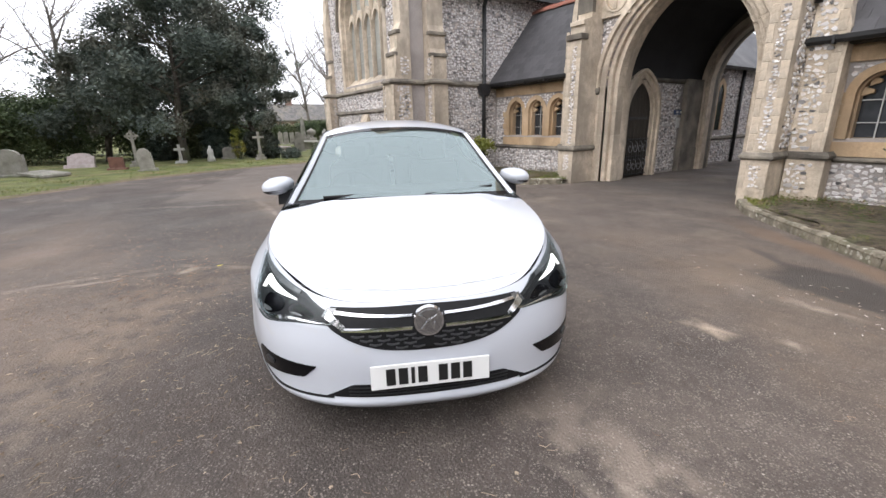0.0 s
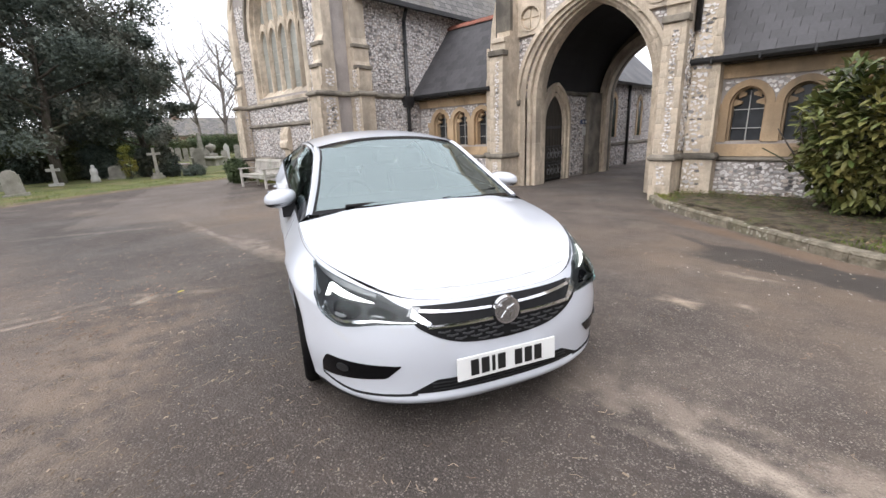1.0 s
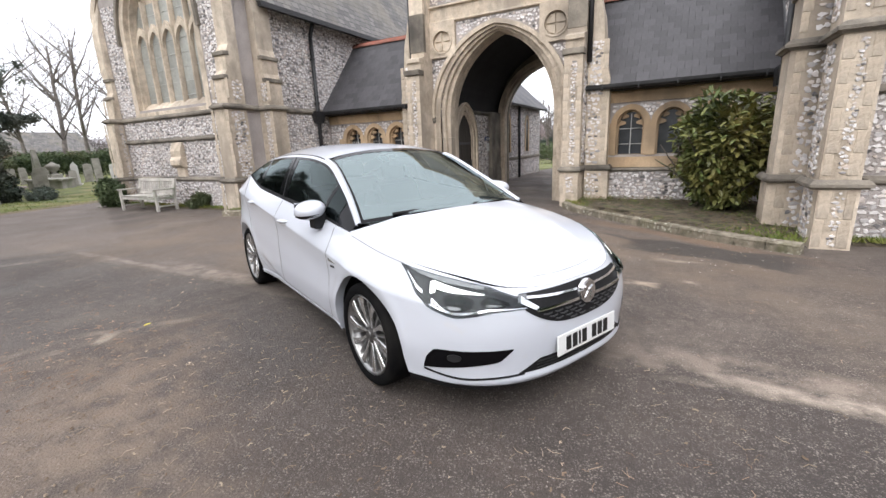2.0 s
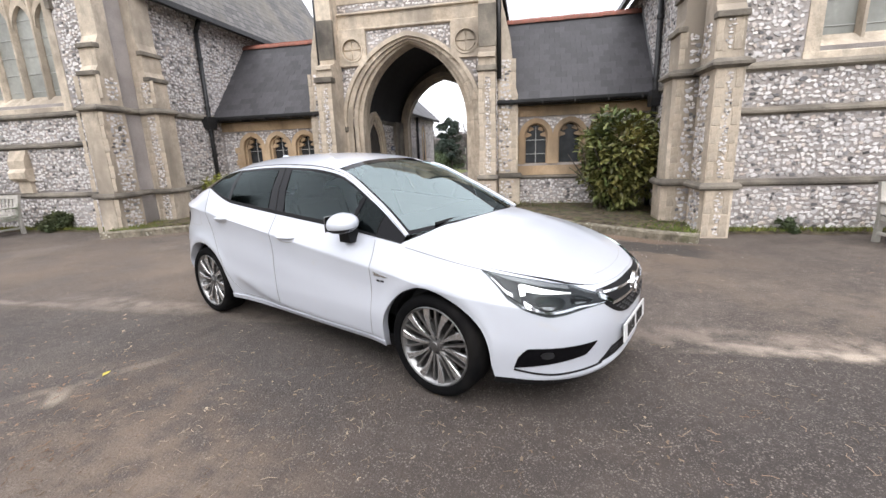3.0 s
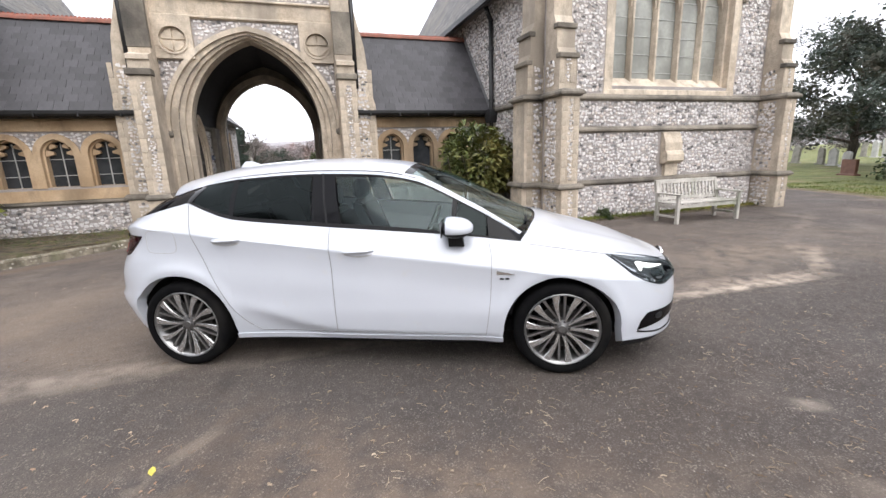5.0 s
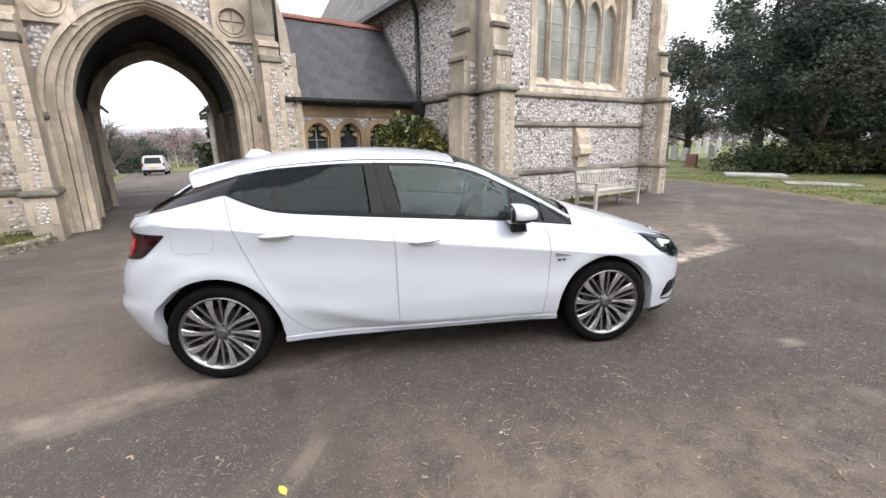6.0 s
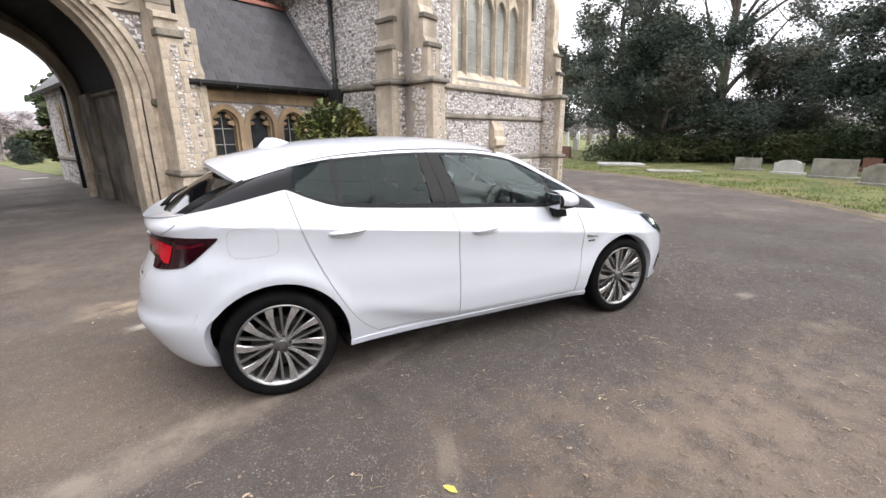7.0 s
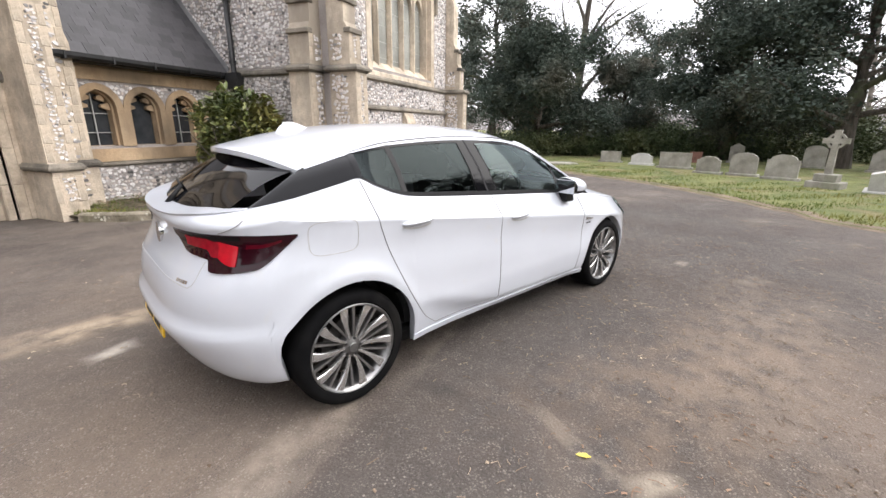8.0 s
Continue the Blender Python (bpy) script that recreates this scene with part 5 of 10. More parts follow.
def q_of(x, z):
    if x > X0F:
        return math.acos(min(1.0, ((x - X0F) / (NOSE(z) - X0F))) ** (nexp(z) / 2)) / (math.pi / 2)
    if x >= X0R:
        return 1 + (x - X0F) / (X0R - X0F)
    return 2 + math.asin(min(1.0, ((X0R - x) / (X0R - TAIL(z)))) ** (nrear(z) / 2)) / (math.pi / 2)


def q_of_y(y, z, rear=False):
    """The same from a distance off the middle line, on the front or the rear."""
    f = min(1.0, (abs(y) / 0.89))
    return 2 + math.acos(f ** (nrear(z) / 2)) / (math.pi / 2) if rear else math.asin(f ** (nexp(z) / 2)) / (math.pi / 2)


def skin(q, z, off=0.0):
    p = hull(q, z)
    if off:
        a, b = hull(min(q + 0.004, 3), z) - hull(max(q - 0.004, 0), z), hull(q, z + 0.004) - hull(q, z - 0.004)
        n = a.cross(b).normalized()
        if n.dot(Vector((p.x - max(-1.2, min(1.2, p.x)), p.y, 0.0))) < 0:
            n.negate()
        p = p + n * off
    return p


def cpart(name, bm, mat, parent, label="", smooth=True, sharp=True):
    """Like part(), in the car's own coordinates."""
    bmesh.ops.remove_doubles(bm, verts=bm.verts, dist=0.0004)
    bmesh.ops.recalc_face_normals(bm, faces=bm.faces)
    if smooth and sharp:
        for e in bm.edges:
            if len(e.link_faces) == 2 and e.calc_face_angle(0) > radians(38):
                e.smooth = False
    me = bpy.data.meshes.new(name)
    bm.to_mesh(me)
    bm.free()
    me.materials.append(mat)
    for p in me.polygons:
        p.use_smooth = smooth
    ob = new(name, me)
    ob.parent = parent
    if label:
        ob["label"] = label
    return ob


def grid_faces(bm, rows):
    for a, b in zip(rows, rows[1:]):
        for i in range(len(a) - 1):
            bm.faces.new((a[i], a[i + 1], b[i + 1], b[i]))


def sheet(bm, pts, depth=0.0, inward=None):
    """A grid of points as a sheet, with a turned-in rim where depth is given."""
    rows = [[bm.verts.new(p) for p in r] for r in pts]
    grid_faces(bm, rows)
    if depth:
        loop = [(0, j) for j in range(len(pts[0]))] + [(i, len(pts[0]) - 1) for i in range(1, len(pts))] + [(len(pts) - 1, j) for j in range(len(pts[0]) - 2, -1, -1)] + [(i, 0) for i in range(len(pts) - 2, 0, -1)]
        low = [bm.verts.new(Vector(pts[i][j]) + inward(i, j) * depth) for i, j in loop]
        for k in range(len(loop)):
            (i0, j0), (i1, j1) = loop[k], loop[(k + 1) % len(loop)]
            if rows[i0][j0] is not rows[i1][j1]:
                bm.faces.new((rows[i0][j0], rows[i1][j1], low[(k + 1) % len(loop)], low[k]))
    return rows


def flipped(p):
    return Vector((p[0], -p[1], p[2]))


def patch(bm, q0, q1, lo, hi, off=0.003, nu=24, nv=5, sides=(1,), depth=0.006):
    """A piece that follows the hull between two q and between two heights lo(q) and hi(q)."""
    pts, nrm = [], []
    for j in range(nv + 1):
        row, nr = [], []
        for i in range(nu + 1):
            q = q0 + (q1 - q0) * i / nu
            z = lo(q) + (hi(q) - lo(q)) * j / nv
            p = skin(q, z, off)
            row.append(p)
            nr.append((skin(q, z, 0.0) - p).normalized() if off else Vector((0, 0, 0)))
        pts.append(row)
        nrm.append(nr)
    for s in sides:
        if s > 0:
            sheet(bm, pts, depth, lambda i, j: nrm[i][j])
        else:
            sheet(bm, [[flipped(p) for p in r] for r in pts], depth, lambda i, j: flipped(nrm[i][j]))


def band(bm, pts, width, off, sides=(1,)):
    """A narrow strip along hull points (q, z), lying off above the skin."""
    for s in sides:
        rows = []
        for k, (q, z) in enumerate(pts):
            a, b = pts[max(k - 1, 0)], pts[min(k + 1, len(pts) - 1)]
            d = hull(*b) - hull(*a)
            p = skin(q, z, off)
            n = (skin(q, z, 0.01) - hull(q, z)).normalized()
            side = d.cross(n).normalized() * width / 2
            row = [p - side - n * 0.003, p - side, p + side, p + side - n * 0.003]
            rows.append([bm.verts.new(v if s > 0 else flipped(v)) for v in row])
        grid_faces(bm, rows)


# car materials
def paint_white():
    m, n, l, b = material("white_car_paint", 0.28)
    c = mix(n, l, noise_fac(n, l, 1.3, 4), (0.555, 0.58, 0.635), (0.58, 0.605, 0.66))
    c = mix(n, l, noise_fac(n, l, 9.0, 8, 0.60, 0.85), c, (0.58, 0.58, 0.585))
    l.new(c, b.inputs["Base Color"])
    b.inputs["Coat Weight"].default_value, b.inputs["Coat Roughness"].default_value = 0.8, 0.04
    return m


def plain(name, colour, rough, metal=0.0, coat=0.0, grain=40.0, spec=0.5):
    m, n, l, b = material(name, rough, metal)
    b.inputs["Specular IOR Level"].default_value = spec
    l.new(mix(n, l, noise_fac(n, l, grain, 4), tuple(c * 0.85 for c in colour), tuple(c * 1.1 for c in colour)), b.inputs["Base Color"])
    b.inputs["Coat Weight"].default_value = coat
    return m


def car_glass(name, tint, ior=1.5):
    m = bpy.data.materials.new(name)
    m.use_nodes = True
    n, l = m.node_tree.nodes, m.node_tree.links
    n.clear()
    out, mx, tr, gl, fr = n.new("ShaderNodeOutputMaterial"), n.new("ShaderNodeMixShader"), n.new("ShaderNodeBsdfTransparent"), n.new("ShaderNodeBsdfGlossy"), n.new("ShaderNodeFresnel")
    tr.inputs["Color"].default_value = (*tint, 1)
    gl.inputs["Color"].default_value = (0.80, 0.945, 0.94, 1)
    gl.inputs["Roughness"].default_value = 0.015
    fr.inputs["IOR"].default_value = ior
    l.new(fr.outputs["Fac"], mx.inputs["Fac"])
    l.new(tr.outputs["BSDF"], mx.inputs[1])
    l.new(gl.outputs["BSDF"], mx.inputs[2])
    l.new(mx.outputs["Shader"], out.inputs["Surface"])
    return m


PAINT = paint_white()
GLOSS_BLACK = plain("gloss_black_trim", (0.004, 0.004, 0.005), 0.06, 0.0, 0.0, spec=0.17)
SATIN_BLACK = plain("satin_black_plastic", (0.012, 0.012, 0.013), 0.55, spec=0.2)
SEAM = plain("panel_gap", (0.26, 0.26, 0.265), 0.9)
FAINT = plain("fine_panel_line", (0.45, 0.45, 0.45), 0.8)
MIRROR = plain("door_mirror_glass", (0.45, 0.46, 0.48), 0.03, 1.0)
CHROME = plain("chrome", (0.75, 0.75, 0.76), 0.10, 1.0)
ALLOY = plain("diamond_cut_alloy", (0.60, 0.595, 0.59), 0.24, 0.85)
ALLOY_RIM = plain("machined_rim", (0.24, 0.238, 0.235), 0.3, 0.85)
ALLOY_MID = plain("grey_alloy", (0.34, 0.336, 0.333), 0.3, 0.85)
ALLOY_HUB = plain("grey_hub_alloy", (0.19, 0.187, 0.185), 0.35, 0.8)
ALLOY_DARK = plain("dark_grey_alloy", (0.035, 0.035, 0.037), 0.35, 0.6)
RUBBER = two_tone("tyre_rubber", (0.004, 0.004, 0.005), (0.009, 0.009, 0.009), 0.8, 6, 50, (0.016, 0.015, 0.014), 5.0, 0.3, 0.002)
RUBBER.node_tree.nodes["Principled BSDF"].inputs["Specular IOR Level"].default_value = 0.07
GLASS_FRONT = car_glass("windscreen_glass", (0.66, 0.76, 0.74), 3.3)
GLASS_SIDE = car_glass("door_glass", (0.50, 0.57, 0.56), 1.45)
GLASS_REAR = car_glass("privacy_glass", (0.07, 0.08, 0.08), 1.30)
GLASS_CLEAR = car_glass("lamp_cover", (0.9, 0.92, 0.93), 1.22)
LAMP_SILVER = plain("lamp_reflector", (0.55, 0.56, 0.57), 0.18, 1.0)
LAMP_MID = plain("smoked_reflector", (0.22, 0.225, 0.23), 0.25, 0.8)
LAMP_DARK = plain("lamp_bezel", (0.030, 0.031, 0.033), 0.3, 0.3)
SLAT_GREY = plain("grille_plastic", (0.055, 0.056, 0.06), 0.35)
LAMP_BOWL = plain("lamp_bowl", (0.020, 0.021, 0.023), 0.3, 0.2, spec=0.3)
LAMP_GREY = plain("brushed_lamp_trim", (0.19, 0.195, 0.20), 0.35, 0.6)
TAIL_RED = plain("red_lens", (0.42, 0.004, 0.014), 0.14, 0.0, 0.0, spec=0.3)
TAIL_DEEP = plain("deep_red_lens", (0.25, 0.003, 0.012), 0.14, 0.0, 0.0, spec=0.3)
TAIL_SMOKE = plain("smoked_red_lens", (0.018, 0.001, 0.004), 0.14, 0.0, 0.0, spec=0.3)
TAIL_DARK = plain("dark_red_lens", (0.016, 0.001, 0.004), 0.08, 0.0, 0.1, spec=0.3)
TRIM_CLOTH = plain("dark_seat_cloth", (0.03, 0.031, 0.034), 0.9)
TRIM_DASH = plain("dark_dashboard", (0.035, 0.036, 0.038), 0.7)
PLATE_WHITE = plain("white_plate", (0.72, 0.72, 0.71), 0.4, grain=0.6)
PLATE_YELLOW = plain("yellow_plate", (0.75, 0.47, 0.03), 0.4)
INK = plain("plate_ink", (0.01, 0.01, 0.01), 0.5)


def drl_material():
    m, n, l, b = material("daytime_running_light", 0.2)
    b.inputs["Base Color"].default_value = (0.9, 0.9, 0.88, 1)
    b.inputs["Emission Color"].default_value = (1.0, 0.97, 0.88, 1)
    b.inputs["Emission Strength"].default_value = 0.9
    return m


DRL = drl_material()


def build_car():
    car = thing("car", (0, 0, 0), "white five-door hatchback car with multi-spoke alloy wheels", "car")
    car.matrix_basis = CAR_AT

    # lower hull with wheel arches, both sides, one mesh
    FA, RA = (1.331, 0.382), (-1.331, 0.392)
    qs = [i / 22 for i in range(0, 23)] + [1 + i / 26 for i in range(1, 26)] + [2 + i / 22 for i in range(0, 23)]
    for ax, r in (FA, RA):
        qs += [q_of(ax + r * math.cos(math.pi * k / 24), 0.42) for k in range(25)]
        qs += [q_of(ax + s * (r + 0.014), 0.42) for s in (-1, 1)]
    qs = sorted(set(round(q, 5) for q in qs))

    def low(q):
        x = hull(q, 0.42).x
        for ax, r in (FA, RA):
            if abs(x - ax) <= r + 1e-4:
                return 0.31 + math.sqrt(max(r * r - (x - ax) ** 2, 0.0)) * 0.985
        if x > 1.6:
            return 0.200 + 0.030 * min(1.0, (2.25 - x) / 0.5)
        if x < -1.6:
            return 0.235
        return 0.228

    bm = bmesh.new()
    levels = [0, 0.02, 0.04, 0.06, 0.08, 0.10, 0.12, 0.14, 0.16, 0.18, 0.20, 0.225, 0.25, 0.275, 0.30, 0.33, 0.36, 0.39, 0.43, 0.5, 0.56, 0.62, 0.66, 0.69, 0.71, 0.73, 0.745, 0.78, 0.83, 0.88, 0.94, 1.0]
    for s in (1, -1):
        pts = []
        for v in levels:
            row = []
            for q in qs:
                x = hull(q, 0.42).x
                zt = TOP(hull(q, TOP(x)).x)
                zc = min(crease(x), TOP(x) - 0.05)
                z = low(q) + (zc - low(q)) * v / 0.73 if v <= 0.73 else zc + (zt - zc) * (v - 0.73) / 0.27
                p = hull(q, z)
                row.append(p if s > 0 else flipped(p))
            pts.append(row)
        lowrow = pts[0]
        under = [Vector((p.x * 0.985, p.y * 0.93, max(p.z - 0.03, 0.16) if p.z < 0.3 else p.z)) for p in lowrow]
        sheet(bm, [under] + pts)
    body = cpart("body", bm, PAINT, car, "glossy white painted body shell")

    # dark arch liners, underside
    for s in (-1, 1):
        for ax, r in (FA, RA):
            bm = bmesh.new()
            rows = []
            for yy in (0.80, 0.60):
                row = []
                for a in np.linspace(0.0, math.pi, 26):
                    px, pz = ax + r * 0.992 * math.cos(a), 0.31 + r * 0.977 * math.sin(a)
                    row.append(Vector((px, s * min(yy, abs(hull(q_of(px, pz), pz).y) - 0.015), pz)))
                rows.append(row)
            sheet(bm, rows)
            f = [bm.verts.new(p) for p in rows[1]]
            bm.faces.new(f)
            cpart("wheel_arch_liner", bm, SATIN_BLACK, car)
    bm = bmesh.new()
    box(bm, -1.72, 1.98, -0.56, 0.56, 0.16, 0.26, 0.02)
    box(bm, -0.95, 0.95, -0.76, 0.76, 0.155, 0.25, 0.02)
    cpart("underbody", bm, SATIN_BLACK, car)
    for s in (1, -1):
        bm = bmesh.new()
        patch(bm, 0.0, q_of(1.72, 0.2), lambda q: low(q) - 0.045, lambda q: low(q) + 0.004, -0.006, 30, 2, (s,), 0.0)
        cpart("bumper_skirt", bm, SATIN_BLACK, car)

    # bonnet: from edge to edge, crowned, with two soft ridges
    qa = [q_of(1.06, 0.9) * i / 34 for i in range(35)]
    edge = []
    for q in qa:
        z = 0.75
        for _ in range(4):
            z = TOP(hull(q, z).x)
        edge.append(hull(q, z))
    bm = bmesh.new()
    rows = []
    for p in edge:
        crown = 0.085 * min(1.0, max(0.0, (2.19 - p.x) / 0.95)) ** 0.8
        row = []
        for j in range(25):
            f = -1 + 2 * j / 24
            ridge = 0.010 * math.exp(-((abs(f) - 0.62) / 0.10) ** 2) * min(1.0, max(0.0, (2.12 - p.x) / 0.5))
            row.append(Vector((p.x + 0.16 * (1 - f * f) * max(0.0, (1.45 - p.x) / 0.39) * 1.0, p.y * -f, p.z + crown * (1 - abs(f) ** 2.3) + ridge + 0.001)))
        rows.append(row)
    sheet(bm, rows)
    cpart("bonnet", bm, PAINT, car, "white bonnet")
    # shut line of the bonnet
    for s in (1, -1):
        bm = bmesh.new()
        band(bm, [(q, TOP(hull(q, 0.8).x) - 0.014) for q in np.linspace(q_of(1.62, 0.8), q_of(1.10, 0.88), 14)], 0.005, 0.0015, (s,))
        cpart("shut_line", bm, SEAM, body)
    bm = bmesh.new()
    def bonnet_z(x, y):
        best = min(range(len(edge)), key=lambda i: abs(edge[i].x - x))
        p = edge[best]
        f = y / max(abs(p.y), 0.05)
        crown = 0.085 * min(1.0, max(0.0, (2.19 - p.x) / 0.95)) ** 0.8
        ridge = 0.010 * math.exp(-((abs(f) - 0.62) / 0.10) ** 2) * min(1.0, max(0.0, (2.12 - p.x) / 0.5))
        return p.z + crown * (1 - min(1, abs(f)) ** 2.3) + ridge
    rows = []
    for k in range(25):
        y = -0.60 + 1.2 * k / 24
        x = 2.098 - 0.36 * abs(y) ** 2.0
        rows.append([Vector((x + d, y, bonnet_z(x + d, y) + 0.0025)) for d in (-0.002, 0.002)])
    sheet(bm, rows)
    cpart("shut_line", bm, FAINT, body)

    # greenhouse: rail from the windscreen's foot over the roof to the spoiler, and the centre line
    RAIL_Y = curve([(-1.42, 0.625), (-1.2, 0.635), (-0.9, 0.622), (-0.4, 0.605), (0.0, 0.60), (0.30, 0.592), (0.70, 0.655), (1.0, 0.735), (1.12, 0.775)])
    RAIL_Z = curve([(-1.42, 1.240), (-1.2, 1.300), (-0.9, 1.352), (-0.4, 1.376), (0.0, 1.366), (0.30, 1.325), (0.70, 1.145), (1.0, 0.975), (1.12, 0.900)])
    MID = [(1.06, 1.24, 0.968), (0.90, 1.06, 1.060), (0.70, 0.83, 1.180), (0.50, 0.58, 1.293), (0.34, 0.38, 1.368), (0.26, 0.28, 1.398), (0.12, 0.12, 1.428), (-0.1, -0.1, 1.450), (-0.4, -0.4, 1.462), (-0.7, -0.72, 1.456), (-0.95, -1.0, 1.438), (-1.2, -1.28, 1.398), (-1.32, -1.45, 1.362), (-1.42, -1.60, 1.328)]

    def across(station, lift=0.0, n=20, inset=0.0):
        xr, xm, zm = station
        yr, zr = RAIL_Y(xr) - inset, RAIL_Z(xr)
        return [Vector((xr + (xm - xr) * (1 - f * f), -yr * f, zr + (zm - zr) * (1 - abs(f) ** 2.6) + lift)) for f in np.linspace(-1, 1, n + 1)]

    def dense(stations, k=3):
        out = []
        us = list(range(len(stations)))
        fx = [curve([(u, st[c]) for u, st in zip(us, stations)]) for c in range(3)]
        for i in range((len(stations) - 1) * k + 1):
            out.append(tuple(f(i / k) for f in fx))
        return out

    screen, roof = MID[:6], MID[5:]
    bm = bmesh.new()
    sheet(bm, [across(s, 0.0, 20, 0.032) for s in dense(screen)])
    ws = cpart("windscreen", bm, GLASS_FRONT, car, "windscreen reflecting the pale sky")
    ws.visible_shadow = False
    # white A-pillars between screen and side glass
    for s in (1, -1):
        bm = bmesh.new()
        rows = []
        for st in dense(screen):
            a = across(st, 0.0, 20, 0.032)[20 if s > 0 else 0]
            yr = RAIL_Y(st[0])
            b = Vector((st[0], -s * yr, RAIL_Z(st[0])))
            m = (a + b) / 2 + Vector((0.012, -s * 0.006, 0.014))
            rows.append([a - Vector((0, 0, 0.006)), a + Vector((0, 0, 0.006)), m, b + Vector((0, -s * 0.004, 0.004)), b - Vector((0, -s * 0.01, 0.01))])
        sheet(bm, rows)
        cpart("a_pillar", bm, PAINT, car)
    bm = bmesh.new()
    sheet(bm, [across(s) for s in dense(roof)])
    cpart("roof", bm, PAINT, car, "white roof panel")
    bm = bmesh.new()   # dark frit and header along the screen's edges
    sheet(bm, [across(s, 0.003, 20, 0.037) for s in dense([MID[4], MID[5]], 3)][1:])
    cpart("screen_header", bm, GLOSS_BLACK, ws)
    bm = bmesh.new()
    sheet(bm, [across(s, 0.003, 20, 0.037) for s in dense([MID[0], (1.03, 1.205, 0.985)], 2)])
    cpart("screen_foot_band", bm, GLOSS_BLACK, ws)
    for s in (1, -1):
        bm = bmesh.new()
        rows = []
        for st in dense(screen):
            r = across(st, 0.003, 80, 0.032)
            rows.append([r[80], r[79]] if s > 0 else [r[0], r[1]])
        sheet(bm, rows)
        cpart("screen_edge_band", bm, GLOSS_BLACK, ws)

    # spoiler: a lip that hangs over the rear screen
    bm = bmesh.new()
    up = [across(s) for s in dense(roof[-2:], 4)]
    tail = [p + Vector((-0.03, 0, -0.012)) for p in up[-1]]
    rim = [p + Vector((-0.028, 0, -0.038)) for p in up[-1]]
    back = [p + Vector((0.10, 0, -0.055)) for p in up[-1]]
    sheet(bm, [up[-1], tail, rim])
    cpart("spoiler", bm, PAINT, car, "white roof spoiler lip")
    bm = bmesh.new()
    sheet(bm, [rim, back])
    cpart("spoiler_underside", bm, GLOSS_BLACK, car)
    # shark-fin aerial
    bm = bmesh.new()
    fins = [(1.39, -1.30, -1.01, 0.028), (1.425, -1.275, -1.08, 0.017), (1.452, -1.245, -1.15, 0.009), (1.460, -1.24, -1.18, 0.004)]
    rows = [[bm.verts.new(((x0 + x1) / 2 + (x1 - x0) / 2 * math.cos(a), w * math.sin(a), z)) for a in np.linspace(0, 2 * math.pi, 17)[:-1]] for z, x0, x1, w in fins]
    for a, b in zip(rows, rows[1:]):
        for i in range(16):
            bm.faces.new((a[i], a[(i + 1) % 16], b[(i + 1) % 16], b[i]))
    bm.faces.new(rows[-1])
    cpart("roof_aerial", bm, PAINT, car, "white shark-fin aerial")

    # side glazing between the belt and the rail
    D_EDGE_Z = curve([(-1.86, 1.045), (-1.66, 1.13), (-1.42, 1.240)])
    D_EDGE_Y = curve([(-1.86, 0.585), (-1.66, 0.615), (-1.42, 0.625)])

    def belt(x):
        return hull(q_of(x, TOP(x)), TOP(x))

    def crown_edge(x):
        if x >= -1.42:
            return Vector((x, -RAIL_Y(x), RAIL_Z(x)))
        return Vector((x, -D_EDGE_Y(x), D_EDGE_Z(x)))

    def side(xb, xt, v, off=0.0):
        a, b = belt(xb), crown_edge(xt)
        p = a.lerp(b, v)
        p.y -= 0.022 * math.sin(math.pi * v) * min(1.0, max(0.0, (b.z - a.z) / 0.3)) + off
        return p

    lines = {"tip": (1.065, 1.060), "sail": (0.63, 0.64), "b1": (-0.135, -0.222), "b2": (-0.333, -0.375), "post": (-0.92, -0.93), "end": (-1.205, -1.17), "rear": (-1.72, -1.46)}

    def pane(name, la, lb, mat, label, v0=0.05, v1=0.93, off=0.0, ins=0.012, n=14):
        (ba, ta), (bb, tb) = lines[la], lines[lb]
        for s in (1, -1):
            bm = bmesh.new()
            pts = []
            for v in np.linspace(v0, v1, 7):
                row = []
                for u in np.linspace(0, 1, n):
                    p = side(ba - ins + (bb - ba + 2 * ins) * u, ta - ins + (tb - ta + 2 * ins) * u, v, off)
                    row.append(p if s > 0 else flipped(p))
                pts.append(row)
            sheet(bm, pts)
            o = cpart(name, bm, mat, car, label)
            o.visible_shadow = False

    def strip(name, la, lb, v0, v1, mat, off, label="", depth=0.008, n=24):
        (ba, ta), (bb, tb) = lines[la], lines[lb]
        for s in (1, -1):
            bm = bmesh.new()
            pts = []
            for v in np.linspace(v0, v1, 3):
                pts.append([side(ba + (bb - ba) * u, ta + (tb - ta) * u, v, off) for u in np.linspace(0, 1, n)])
            if s < 0:
                pts = [[flipped(p) for p in r] for r in pts]
            sheet(bm, pts, depth, lambda i, j: Vector((0, s, 0)))
            cpart(name, bm, mat, car, label)

    pane("front_door_glass", "sail", "b1", GLASS_SIDE, "clear front door glass")
    pane("rear_door_glass", "b2", "post", GLASS_REAR, "dark privacy glass in the rear door")
    pane("quarter_glass", "post", "end", GLASS_REAR, "dark rear quarter glass", 0.06, 0.9)
    lines.update(corner=(0.855, 0.845))
    strip("mirror_sail", "tip", "corner", 0.0, 1.0, GLOSS_BLACK, 0.002)
    pane("front_corner_glass", "corner", "sail", GLASS_REAR, "small dark fixed pane ahead of the front door glass", 0.0, 0.93)
    lines.update(s1=(0.635, 0.645), s2=(0.605, 0.615), p1=(-0.226, -0.296), p2=(-0.240, -0.310), q1=(-0.905, -0.915), q2=(-0.94, -0.95))
    strip("sail_post", "s1", "s2", 0.0, 0.97, GLOSS_BLACK, 0.004)
